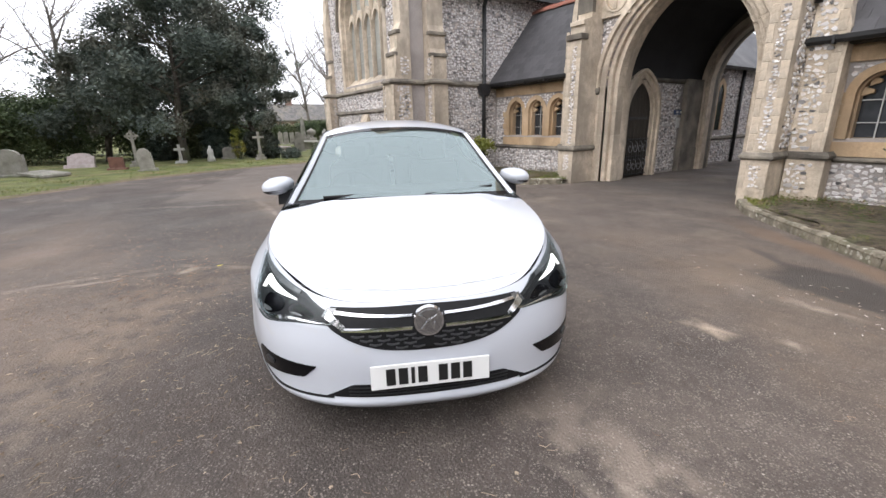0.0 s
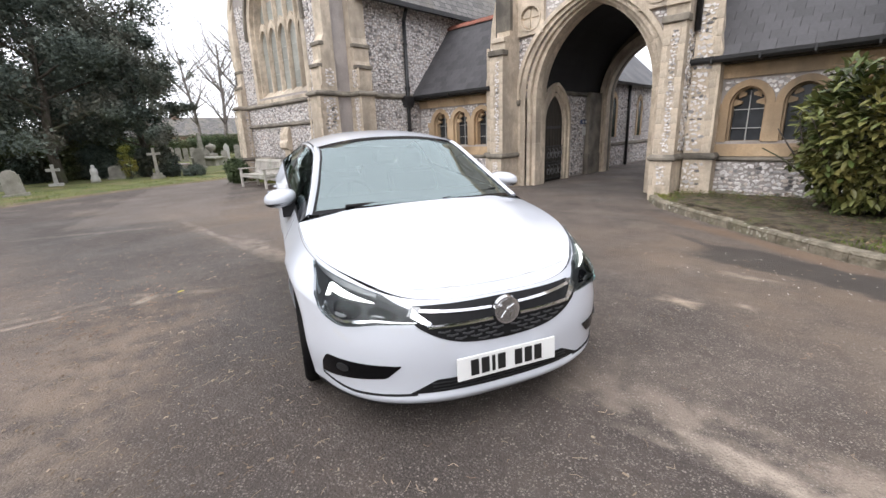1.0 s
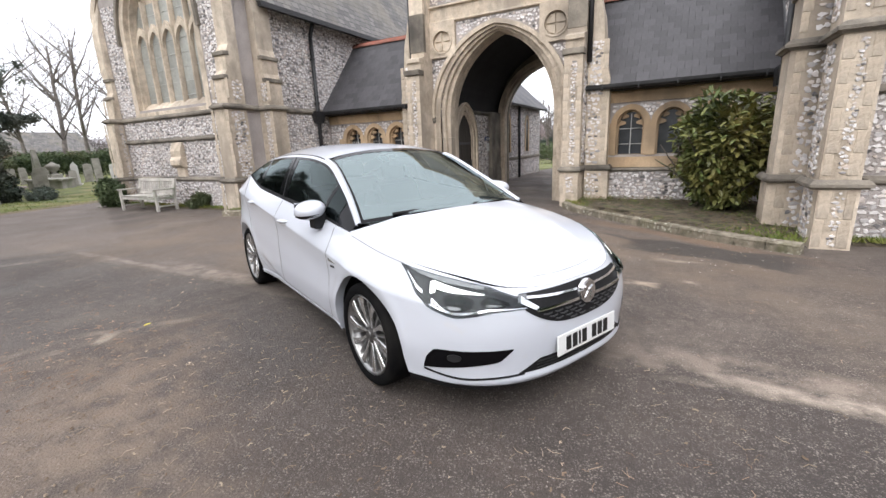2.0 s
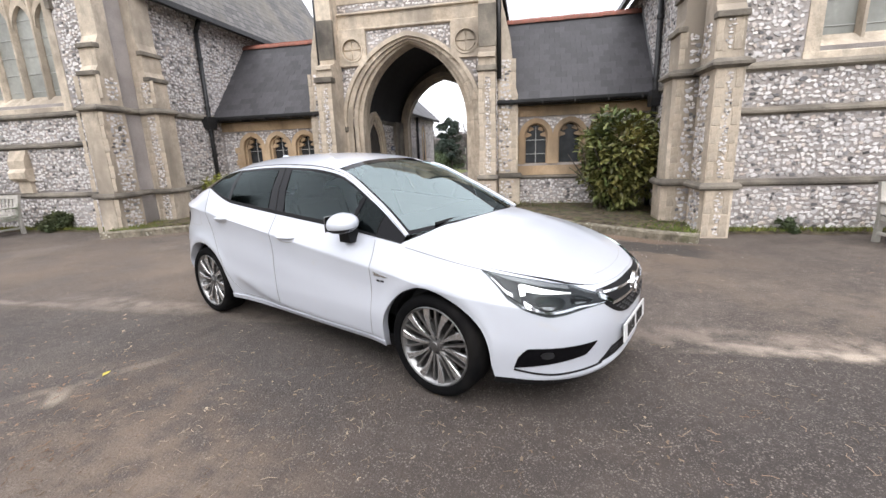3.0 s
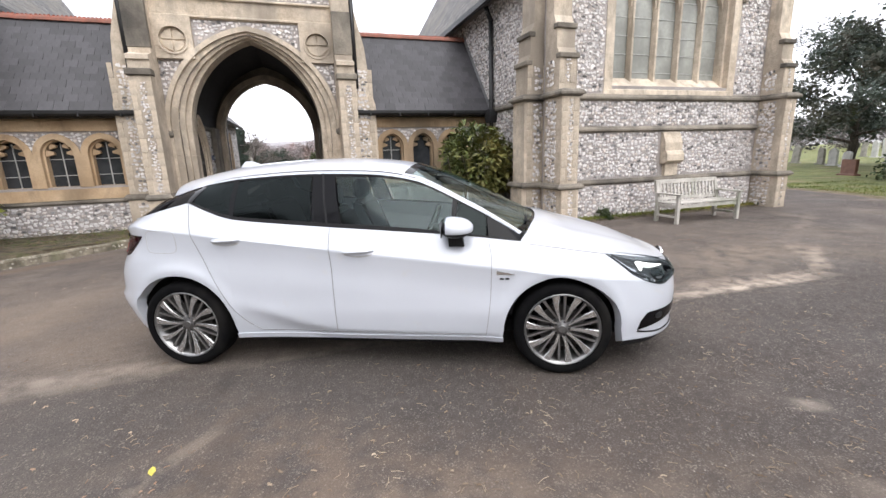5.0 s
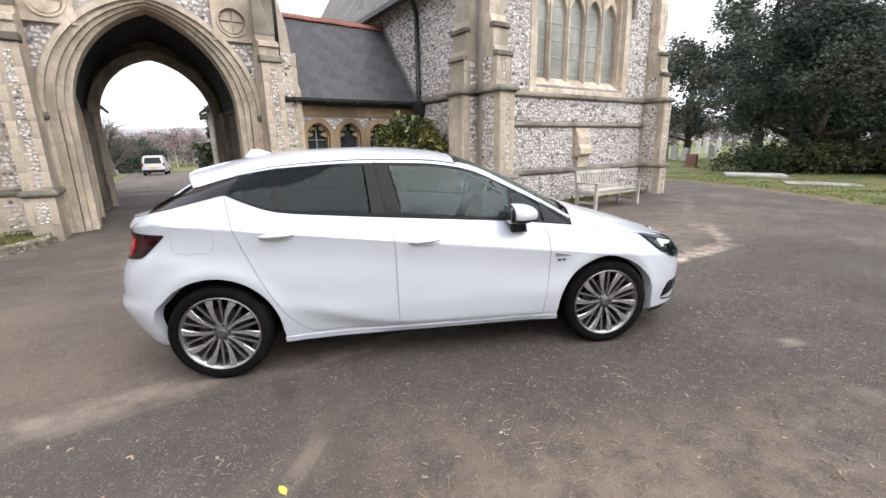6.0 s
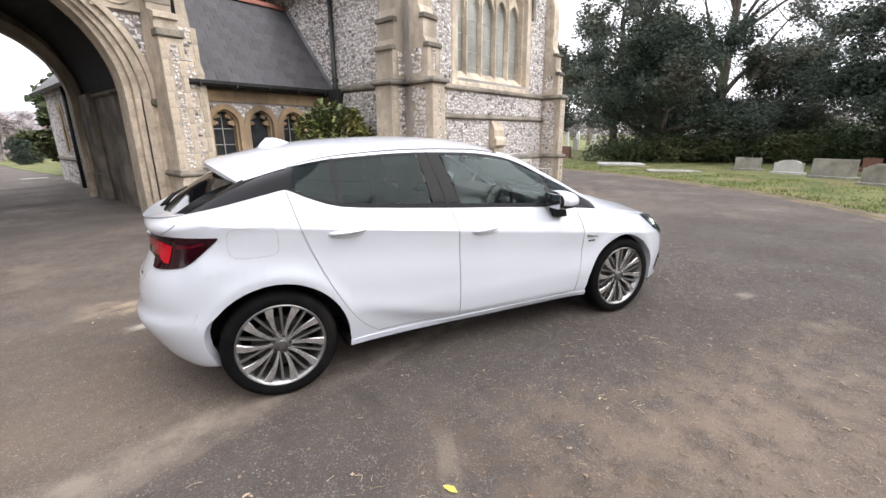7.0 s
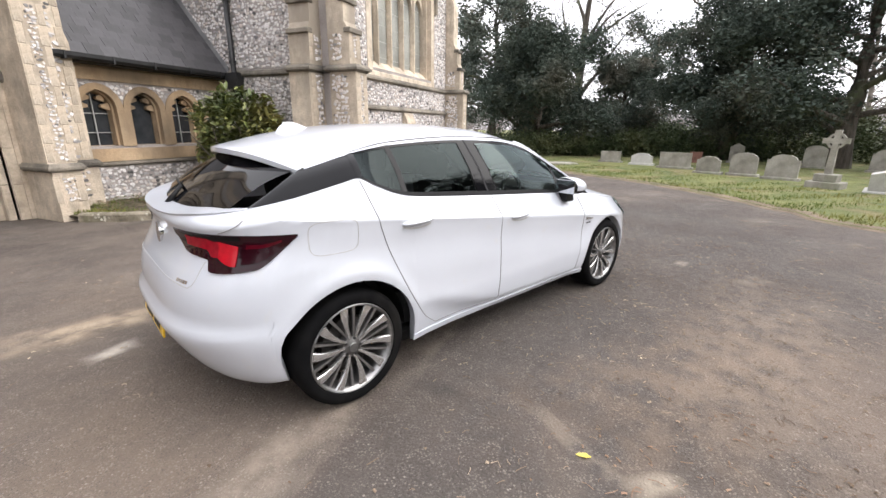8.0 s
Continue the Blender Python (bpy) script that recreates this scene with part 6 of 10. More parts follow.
    strip("b_pillar", "b1", "b2", 0.0, 0.97, GLOSS_BLACK, 0.004, "gloss black B-pillar")
    strip("pillar_gap", "p1", "p2", 0.0, 0.965, SATIN_BLACK, 0.006, depth=0.004)
    strip("rear_door_post", "q1", "q2", 0.0, 0.97, GLOSS_BLACK, 0.005)
    strip("belt_seal", "tip", "end", -0.02, 0.055, SATIN_BLACK, 0.005)
    strip("upper_seal", "tip", "end", 0.905, 0.955, GLOSS_BLACK, 0.003)
    strip("bright_roof_trim", "tip", "end", 0.955, 1.005, PAINT, 0.005)
    strip("roof_gap", "tip", "end", 1.005, 1.022, SATIN_BLACK, 0.006, depth=0.004)
    lines.update(trim_end=(-1.50, -1.415))
    strip("bright_roof_trim", "end", "trim_end", 0.93, 1.005, PAINT, 0.005)
    lines.update(e0=(-1.195, -1.15), e1=(-1.225, -1.19))
    strip("end_post", "e0", "e1", 0.0, 0.96, GLOSS_BLACK, 0.006)
    strip("c_pillar_cover", "e1", "rear", 0.0, 0.93, GLOSS_BLACK, 0.002, "gloss black floating C-pillar")

    # rear screen and the hatch below it
    bm = bmesh.new()
    rows = []
    for t in np.linspace(0, 1, 10):
        e = Vector((-1.45, -0.60, 1.228)).lerp(Vector((-1.765, -0.59, 1.075)), t)
        m = (-1.52 - 0.385 * t, 1.294 - 0.268 * t)
        rows.append([Vector((e.x + (m[0] - e.x) * (1 - f * f), e.y * f * 1.0, e.z + (m[1] - e.z) * (1 - abs(f) ** 2.6) + 0.02 * math.sin(math.pi * t))) for f in np.linspace(1, -1, 21)])
    sheet(bm, rows)
    cpart("rear_screen", bm, GLOSS_BLACK, car, "dark tinted rear screen")
    # ledge of the hatch under the screen
    bm = bmesh.new()
    qe = [2 + i / 30 for i in range(11, 31)]
    outer = [hull(q, TOP(hull(q, 1.0).x)) for q in qe]
    for s in (1, -1):
        o = [p if s > 0 else flipped(p) for p in outer]
        inn = [Vector((p.x + 0.10 * min(1.0, i / 9), p.y * (1 - 0.08 * min(1.0, i / 9)), p.z + 0.004 + 0.022 * min(1.0, i / 9))) for i, p in enumerate(o)]
        lift = [Vector((p.x - 0.006 * min(1.0, i / 9), p.y, p.z + 0.010 * min(1.0, i / 9) + 0.001)) for i, p in enumerate(o)]
        sheet(bm, [o, lift, inn])
    cpart("hatch_ledge", bm, PAINT, car)
    bm = bmesh.new()
    cyl(bm, (-1.83, 0.02, 1.110), (-1.785, 0.34, 1.122), 0.009, 0.006, 8)
    cyl(bm, (-1.91, 0.0, 1.035), (-1.83, 0.03, 1.115), 0.016, 0.011, 8)
    cpart("rear_wiper", bm, SATIN_BLACK, car)

    # door and panel shut lines
    def vline(xz, s):
        bm = bmesh.new()
        f = curve(sorted((z, x) for x, z in xz))
        zs = np.linspace(min(z for _, z in xz), max(z for _, z in xz), 44)
        band(bm, [(q_of(f(z), z), z) for z in zs], 0.0036, 0.0028, (s,))
        cpart("shut_line", bm, SEAM, body)
    for s in (1, -1):
        vline([(0.855, 0.905), (0.872, 0.80), (0.868, 0.60), (0.845, 0.36), (0.832, 0.275)], s)
        vline([(-0.215, 1.005), (-0.195, 0.80), (-0.190, 0.50), (-0.188, 0.275)], s)
        vline([(-1.215, 1.18), (-1.165, 0.98), (-1.09, 0.78), (-0.98, 0.55), (-0.86, 0.37), (-0.765, 0.292)], s)
        vline([(-1.76, 1.035), (-1.845, 0.975)], s)
        bm = bmesh.new()
        band(bm, [(q_of(x, 0.285), 0.285) for x in np.linspace(0.83, -0.76, 40)], 0.0045, 0.0030, (s,))
        cpart("shut_line", bm, SEAM, body)
        # sill edge highlight strip
        bm = bmesh.new()
        patch(bm, q_of(0.946, 0.24), q_of(-0.936, 0.24), lambda q: 0.226, lambda q: 0.262, 0.008, 30, 2, (s,), 0.012)
        cpart("sill", bm, PAINT, car)
    # fuel flap outline on the right flank
    bm = bmesh.new()
    loop = []
    for a in np.linspace(0, 2 * math.pi, 33):
        c, d = math.cos(a), math.sin(a)
        x = -1.41 + 0.122 * abs(c) ** 0.45 * (1 if c > 0 else -1)
        z = 0.935 + 0.080 * abs(d) ** 0.45 * (1 if d > 0 else -1)
        loop.append((q_of(x, z), z))
    band(bm, loop, 0.004, 0.0012)
    cpart("fuel_flap", bm, FAINT, body, "outline of the fuel flap")

    # door handles
    for s in (1, -1):
        for hx, hz in ((0.0, 0.862), (-0.92, 0.945)):
            bm = bmesh.new()
            rows = []
            for u in np.linspace(-1, 1, 13):
                c = skin(q_of(hx + 0.105 * u, hz), hz, 0.0)
                out = 0.030 * (1 - abs(u) ** 4) + 0.002
                hgt = 0.016 * (1 - 0.50 * u * u)
                c.z += 0.004 * u
                rows.append([c + Vector((0, -out * math.cos(a) * (1 if math.cos(a) > 0 else 0.15), hgt * math.sin(a))) for a in np.linspace(-math.pi * 0.62, math.pi * 0.62, 9)])
            sheet(bm, [[p if s > 0 else flipped(p) for p in r] for r in rows])
            handle = cpart("door_handle", bm, PAINT, car, "white door handle")
            # grey strip on the skin paints the shade below the handle
            bm = bmesh.new()
            band(bm, [(q_of(hx + 0.095 * u, hz - 0.022), hz - 0.020 - 0.016 * (1 - u * u)) for u in np.linspace(-1, 1, 11)], 0.010, 0.0012, (s,))
            cpart("handle_recess_shade", bm, FAINT, handle)

    # mirrors
    for s in (1, -1):
        bm = bmesh.new()
        bmesh.ops.create_uvsphere(bm, u_segments=24, v_segments=14, radius=1.0)
        for v in bm.verts:
            x, y, z = v.co
            e = 0.92
            sg = lambda a: (1 if a > 0 else -1) * abs(a) ** e
            X = 0.140 * sg(x)
            if X < 0:
                X *= 0.5
            v.co = Vector((0.635 + X - 0.03 * (y + 1) * 0.5, s * -(0.892 + 0.110 * sg(y) * -1), 1.012 + 0.064 * sg(z) + 0.010 * y))
        bmesh.ops.bisect_plane(bm, geom=bm.verts[:] + bm.edges[:] + bm.faces[:], plane_co=(0, 0, 0.990), plane_no=(0.12, 0, 1), clear_inner=True)
        bmesh.ops.bisect_plane(bm, geom=bm.verts[:] + bm.edges[:] + bm.faces[:], plane_co=(0.588, 0, 0), plane_no=(1, 0, 0), clear_inner=True)
        cap = cpart("mirror_cap", bm, PAINT, car, "white door mirror cap")
        bm = bmesh.new()
        bmesh.ops.create_uvsphere(bm, u_segments=24, v_segments=12, radius=1.0)
        for v in bm.verts:
            x, y, z = v.co
            sg = lambda a: (1 if a > 0 else -1) * abs(a) ** 0.92
            X = 0.137 * sg(x)
            if X < 0:
                X *= 0.5
            v.co = Vector((0.635 + X - 0.03 * (y + 1) * 0.5, s * -(0.892 + 0.107 * sg(y) * -1), 1.004 + 0.062 * sg(z) * (0.85 if z < 0 else 0.6) + 0.012 * y))
        cpart("mirror_housing", bm, SATIN_BLACK, cap)
        bm = bmesh.new()
        prism(bm, [(0.70, 0.885), (0.60, 0.885), (0.595, 0.985), (0.68, 0.985)], "y", s * -0.80, s * -0.89)
        cpart("mirror_foot", bm, SATIN_BLACK, cap, smooth=False)
        bm = bmesh.new()
        box(bm, 0.556, 0.566, s * -0.805, s * -0.972, 0.956, 1.060, 0.003)
        cpart("mirror_glass", bm, MIRROR, cap, smooth=False)

    # headlights
    def hz_low(q):
        x = hull(q, 0.65).x
        tail = max(0.0, 1.0 - (qo - q) / (qo - qi) / 0.16)
        return HL(x) + max(0.0, TOP(hull(q, 0.70).x) - 0.014 - HL(x)) * tail
    HL = curve([(1.60, 0.806), (1.66, 0.764), (1.73, 0.712), (1.80, 0.660), (1.88, 0.606), (1.96, 0.582), (2.02, 0.590), (2.08, 0.602), (2.16, 0.604)])

    def hz_top(q):
        x = hull(q, 0.70).x
        inner = min(1.0, 0.42 + 0.58 * max(0.0, (q - qi) / (qo - qi)) / 0.30)
        return max(HL(x) + (TOP(x) - 0.010 - HL(x)) * inner, hz_low(q) + 0.004)
    qi, qo = q_of_y(0.395, 0.62), q_of(1.61, 0.8)
    for s in (1, -1):
        bm = bmesh.new()
        patch(bm, qi, qo, hz_low, hz_top, 0.002, 36, 6, (s,), 0.004)
        lamp = cpart("headlight", bm, LAMP_DARK, car, "clear headlight with lit running light")
        bm = bmesh.new()
        span = lambda a, b: (qi + (qo - qi) * a, qi + (qo - qi) * b)
        mixz = lambda q, f: hz_low(q) + (hz_top(q) - hz_low(q)) * f
        a, b = span(0.06, 0.90)
        patch(bm, a, b, lambda q: mixz(q, 0.16), lambda q: mixz(q, 0.84), 0.006, 22, 3, (s,), 0.004)
        cpart("reflector_bowl", bm, LAMP_BOWL, lamp)
        def oval(f0, f1, z0, z1, off, mat, name):
            bm = bmesh.new()
            a, b = span(f0, f1)
            half = lambda q: math.sqrt(max(0.0, 1 - abs(2 * (q - a) / (b - a) - 1) ** 2.6)) * (z1 - z0) / 2
            patch(bm, a, b, lambda q: mixz(q, (z0 + z1) / 2 - half(q)), lambda q: mixz(q, (z0 + z1) / 2 + half(q) + 0.004), off, 16, 4, (s,), 0.004)
            cpart(name, bm, mat, lamp)
        oval(0.41, 0.635, 0.20, 0.58, 0.009, GLOSS_BLACK, "lens_unit")
        oval(0.15, 0.37, 0.24, 0.60, 0.009, GLOSS_BLACK, "lens_unit")
        # pale ovals painted as glints on the two dark lens units
        oval(0.50, 0.60, 0.22, 0.29, 0.011, LAMP_GREY, "lens_glint")
        oval(0.23, 0.33, 0.26, 0.33, 0.011, LAMP_GREY, "lens_glint")
        bm = bmesh.new()
        a, b = span(0.76, 0.96)
        patch(bm, a, b, lambda q: mixz(q, 0.18), lambda q: mixz(q, 0.80), 0.007, 12, 3, (s,), 0.004)
        cpart("side_reflector", bm, LAMP_DARK, lamp)
        bm = bmesh.new()
        a, b = span(0.34, 0.735)
        patch(bm, a, b, lambda q: mixz(q, 0.675 - 0.075 * (q - a) / (b - a)), lambda q: mixz(q, 0.70 + 0.13 * ((q - a) / (b - a)) ** 0.8 - 0.10 * max(0.0, ((q - a) / (b - a) - 0.9) / 0.1) ** 2), 0.009, 24, 2, (s,), 0.005)
        a, b = span(0.695, 0.735)
        patch(bm, a, b, lambda q: mixz(q, 0.40 + 0.10 * (b - q) / (b - a)), lambda q: mixz(q, 0.66), 0.0092, 8, 3, (s,), 0.005)
        cpart("running_light", bm, DRL, lamp, "lit white running light")
        # smoked panel above the light bar, glints on the two lens units, bright strip in the outer edge
        bm = bmesh.new()
        a, b = span(0.34, 0.93)
        patch(bm, a, b, lambda q: mixz(q, 0.86), lambda q: mixz(q, 0.975), 0.008, 18, 1, (s,), 0.004)
        cpart("smoked_panel", bm, LAMP_GREY, lamp)
        bm = bmesh.new()
        a, b = span(0.79, 0.93)
        patch(bm, a, b, lambda q: mixz(q, 0.22), lambda q: mixz(q, 0.36), 0.009, 10, 1, (s,), 0.004)
        cpart("chrome_line", bm, LAMP_SILVER, lamp)
        bm = bmesh.new()
        a, b = span(0.02, 0.72)
        patch(bm, a, b, lambda q: mixz(q, 0.09 + 0.10 * max(0.0, (q - a) / (b - a) - 0.85)), lambda q: mixz(q, 0.17 + 0.9 * max(0.0, (q - a) / (b - a) - 0.85)), 0.008, 20, 1, (s,), 0.004)
        cpart("chrome_line", bm, CHROME, lamp)
        bm = bmesh.new()
        patch(bm, qi, qo, hz_low, hz_top, 0.016, 36, 6, (s,), 0.012)
        o = cpart("lamp_cover", bm, GLASS_CLEAR, lamp)
        o.visible_shadow = False

    # radiator grille
    gy = 0.455
    def g_low(q):
        y = abs(hull(q, 0.55).y)
        return 0.486 + 0.12 * (y / gy) ** 3.0 + 0.012 * (y / gy)
    def g_top(q):
        return 0.674 - 0.006 * (abs(hull(q, 0.66).y) / gy)
    bm = bmesh.new()
    qg = q_of_y(gy, 0.6)
    patch(bm, 0.0, qg, g_low, g_top, 0.003, 26, 8, (1, -1), 0.004)
    grille = cpart("grille", bm, SATIN_BLACK, car, "black honeycomb grille with chrome wing bars")
    for s in (1, -1):
        bm = bmesh.new()
        patch(bm, q_of_y(0.07, 0.65), q_of_y(0.445, 0.65), lambda q: 0.632 + 0.016 * (abs(hull(q, 0.65).y) / 0.445) ** 2, lambda q: 0.642 + 0.016 * (abs(hull(q, 0.65).y) / 0.445) ** 2, 0.012, 20, 2, (s,), 0.010)
        cpart("chrome_bar", bm, CHROME, grille)
        bm = bmesh.new()
        patch(bm, q_of_y(0.07, 0.59), q_of_y(0.36, 0.59), lambda q: 0.583, lambda q: 0.597, 0.012, 18, 2, (s,), 0.010)
        cpart("chrome_bar", bm, CHROME, grille)
        bm = bmesh.new()
        ends = lambda q: (abs(hull(q, 0.6).y) - 0.345) / 0.10
        patch(bm, q_of_y(0.345, 0.62), q_of_y(0.445, 0.62), lambda q: 0.584 + 0.040 * ends(q), lambda q: 0.600 + 0.050 * ends(q), 0.013, 10, 2, (s,), 0.010)
        cpart("chrome_bar", bm, CHROME, grille)
        bm = bmesh.new()
        patch(bm, q_of_y(0.412, 0.64), q_of_y(0.455, 0.64), lambda q: 0.630 + 0.25 * max(0.0, 0.44 - abs(hull(q, 0.64).y)), lambda q: 0.662, 0.0125, 8, 2, (s,), 0.010)
        cpart("chrome_corner", bm, LAMP_MID, grille)
    # honeycomb slats: short curved bars in staggered rows
    for r in range(5):
        z = 0.565 - r * 0.0185
        y = (0.02 if r % 2 else 0.055)
        while y < 0.44:
            q0, q1 = q_of_y(y, z), q_of_y(y + 0.052, z)
            if z > g_low(q1) + 0.008:
                for s in (1, -1):
                    bm = bmesh.new()
                    mid = (q0 + q1) / 2
                    patch(bm, q0, q1, lambda q: z - 0.004 - 0.006 * (1 - abs(q - mid) / (q1 - q0) * 2), lambda q: z + 0.002 - 0.004 * (1 - abs(q - mid) / (q1 - q0) * 2), 0.010, 4, 1, (s,), 0.006)
                    cpart("grille_slat", bm, SLAT_GREY, grille)
            y += 0.072
    # badge
    bm = bmesh.new()
    m = pose(2.236, 0, 0.617, 0, 86, 0)
    bmesh.ops.create_cone(bm, cap_ends=True, segments=40, radius1=0.069, radius2=0.064, depth=0.018, matrix=m)
    badge = cpart("badge", bm, CHROME, car, "round chrome maker's badge")
    bm = bmesh.new()
    bmesh.ops.create_cone(bm, cap_ends=True, segments=40, radius1=0.054, radius2=0.054, depth=0.004, matrix=pose(2.246, 0, 0.6175, 0, 86, 0))
    cpart("badge_field", bm, LAMP_SILVER, badge)
    bm = bmesh.new()
    for dy, dz, a, ln in ((0.012, 0.012, 30, 0.05), (-0.012, -0.008, 50, 0.06), (-0.022, 0.02, -40, 0.035), (0.02, -0.02, 80, 0.035)):
        bmesh.ops.create_cube(bm, size=1.0, matrix=pose(2.250, dy, 0.6175 + dz, a, 0, 0) @ Matrix.Diagonal((0.006, ln, 0.009, 1)))
    cpart("badge_relief", bm, CHROME, badge, smooth=False)
    # lower intake, fog recesses, lip line
    bm = bmesh.new()
    patch(bm, 0.0, q_of_y(0.46, 0.28), lambda q: 0.258 + 0.004 * (abs(hull(q, 0.3).y) / 0.46), lambda q: max(0.264, 0.326 - 0.062 * max(0.0, (abs(hull(q, 0.3).y) - 0.34) / 0.12)), 0.003, 24, 4, (1, -1), 0.004)
    intake = cpart("lower_intake", bm, SATIN_BLACK, car, "black lower air intake")
    for z in (0.276, 0.294, 0.311):
        bm = bmesh.new()
        patch(bm, 0.0, q_of_y(0.36, z), lambda q: z - 0.003, lambda q: z + 0.003, 0.009, 14, 1, (1, -1), 0.006)
        cpart("intake_slat", bm, LAMP_DARK, intake)
    for s in (1, -1):
        F0, F1 = q_of_y(0.492, 0.37), q_of(1.825, 0.33)
        fu_at = lambda q: (q - F0) / (F1 - F0)
        fl = lambda q: 0.354 - 0.060 * max(0.0, fu_at(q)) + 0.052 * max(0.0, 1 - fu_at(q) / 0.14)
        fu = lambda q: min(0.411, fl(q) + 0.004 + 0.114 * math.sqrt(max(0.0, 1 - fu_at(q)) / 0.16))
        bm = bmesh.new()
        patch(bm, F0, F1, fl, fu, 0.003, 24, 4, (s,), 0.004)
        fog = cpart("fog_recess", bm, GLOSS_BLACK, car, "black fog lamp recess")
        bm = bmesh.new()
        a, b = F0 + (F1 - F0) * 0.56, F0 + (F1 - F0) * 0.72
        patch(bm, a, b, lambda q: 0.372 - 0.020 * math.sqrt(max(0.0, 1 - (2 * (q - a) / (b - a) - 1) ** 2)), lambda q: 0.373 + 0.018 * math.sqrt(max(0.0, 1 - (2 * (q - a) / (b - a) - 1) ** 2)), 0.009, 12, 3, (s,), 0.006)
        cpart("fog_lamp", bm, LAMP_DARK, fog)
        bm = bmesh.new()
        pts = [(F1 + (F0 * 0.82 - F1) * t, 0.285 - 0.040 * math.sin(math.pi * min(0.5, t * 1.1)) + 0.012 * t) for t in np.linspace(0, 1, 24)]
        band(bm, pts, 0.011, 0.003, (s,))
        cpart("bumper_lip_gap", bm, SATIN_BLACK, car)
    # number plates with plain bars
    def plate(x, z, mat, tilt, facing, label):
        bm = bmesh.new()
        m = pose(x, 0, z, 0, tilt, 0)
        bmesh.ops.create_cube(bm, size=1.0, matrix=m @ Matrix.Diagonal((0.010, 0.522, 0.112, 1)))
        bmesh.ops.bevel(bm, geom=list(bm.edges), offset=0.003, segments=1, affect="EDGES")
        p = cpart("number_plate", bm, mat, car, label, smooth=False)
        y = -0.195
        for k in range(7):
            w = 0.016 if k == 2 else 0.040
            bm = bmesh.new()
            bmesh.ops.create_cube(bm, size=1.0, matrix=m @ pose(facing * 0.006, facing * (y + w / 2), 0) @ Matrix.Diagonal((0.003, w, 0.076, 1)))
            cpart("plate_bar", bm, INK, p, smooth=False)
            y += w + 0.014 + (0.036 if k == 3 else 0)
        return p
    plate(2.252, 0.376, PLATE_WHITE, -3, 1, "white front number plate with plain dark bars")
    plate(-2.060, 0.445, PLATE_YELLOW, 6, -1, "yellow rear number plate with plain dark bars")

    # tail lamps
    q0, q1 = q_of(-1.575, 0.95), q_of_y(0.318, 0.94, True)
    TL_LOW = curve([(q0, 0.962), (q_of(-1.755, 0.82), 0.822), (q_of_y(0.655, 0.81, True), 0.804), (q_of_y(0.628, 0.81, True), 0.810), (q_of_y(0.605, 0.85, True), 0.853), (q_of_y(0.463, 0.865, True), 0.868), (q1, 0.936)])
    tz_top = lambda q: 0.972 - 0.022 * max(0.0, q - 2.45)
    tz_low = lambda q: min(TL_LOW(q), tz_top(q) - 0.004)
    for s in (1, -1):
        bm = bmesh.new()
        patch(bm, q0, q1, tz_low, tz_top, 0.006, 34, 6, (s,), 0.008)
        tl = cpart("tail_lamp", bm, TAIL_DARK, car, "dark red tail lamp cluster")
        mixz = lambda q, f: tz_low(q) + (tz_top(q) - tz_low(q)) * f
        at = lambda f: q1 - (q1 - q0) * f
        bm = bmesh.new()
        a, b = at(0.60), at(0.45)
        patch(bm, a, b, lambda q: mixz(q, 0.16 + 0.22 * ((q - a) / (b - a)) ** 2), lambda q: mixz(q, 0.70 + 0.12 * (q - a) / (b - a)), 0.011, 14, 4, (s,), 0.006)
        cpart("red_lens", bm, TAIL_RED, tl)
        bm = bmesh.new()
        patch(bm, at(0.455), at(0.14), lambda q: mixz(q, 0.38), lambda q: mixz(q, 0.82), 0.010, 14, 2, (s,), 0.006)
        cpart("red_lens", bm, TAIL_DEEP, tl)
        bm = bmesh.new()
        patch(bm, at(0.92), at(0.64), lambda q: mixz(q, 0.20), lambda q: mixz(q, 0.80), 0.010, 14, 2, (s,), 0.006)
        cpart("smoked_lens", bm, TAIL_SMOKE, tl)
        bm = bmesh.new()
        patch(bm, at(0.90), at(0.66), lambda q: mixz(q, 0.62), lambda q: mixz(q, 0.74), 0.012, 12, 1, (s,), 0.004)
        cpart("red_strip", bm, plain("dim_red_lens", (0.07, 0.002, 0.008), 0.14, spec=0.3), tl)
        bm = bmesh.new()
        patch(bm, at(0.62), at(0.10), lambda q: mixz(q, 0.88), lambda q: mixz(q, 0.985), 0.011, 14, 1, (s,), 0.006)
        cpart("bezel_line", bm, GLOSS_BLACK, tl)
        bm = bmesh.new()
        band(bm, [(q_of_y(0.54 * k / 14, 0.735, True), 0.737 - 0.012 * (k / 14) ** 2) for k in range(15)] + [(q_of_y(y, z, True), z) for y, z in ((0.562, 0.738), (0.575, 0.765), (0.582, 0.80), (0.590, 0.845))], 0.004, 0.0014, (s,))
        cpart("shut_line", bm, FAINT, body)
    bm = bmesh.new()
    bmesh.ops.create_cone(bm, cap_ends=True, segments=32, radius1=0.058, radius2=0.055, depth=0.02, matrix=pose(-1.966, 0, 0.885, 0, -88, 0))
    cpart("rear_badge", bm, CHROME, car, "round chrome badge")
    for k in range(5):
        bm = bmesh.new()
        patch(bm, q_of_y(0.53 - 0.019 * k, 0.745, True), q_of_y(0.517 - 0.019 * k, 0.745, True), lambda q: 0.738, lambda q: 0.752, 0.003, 2, 1, (1,), 0.003)
        cpart("model_mark", bm, CHROME, car)
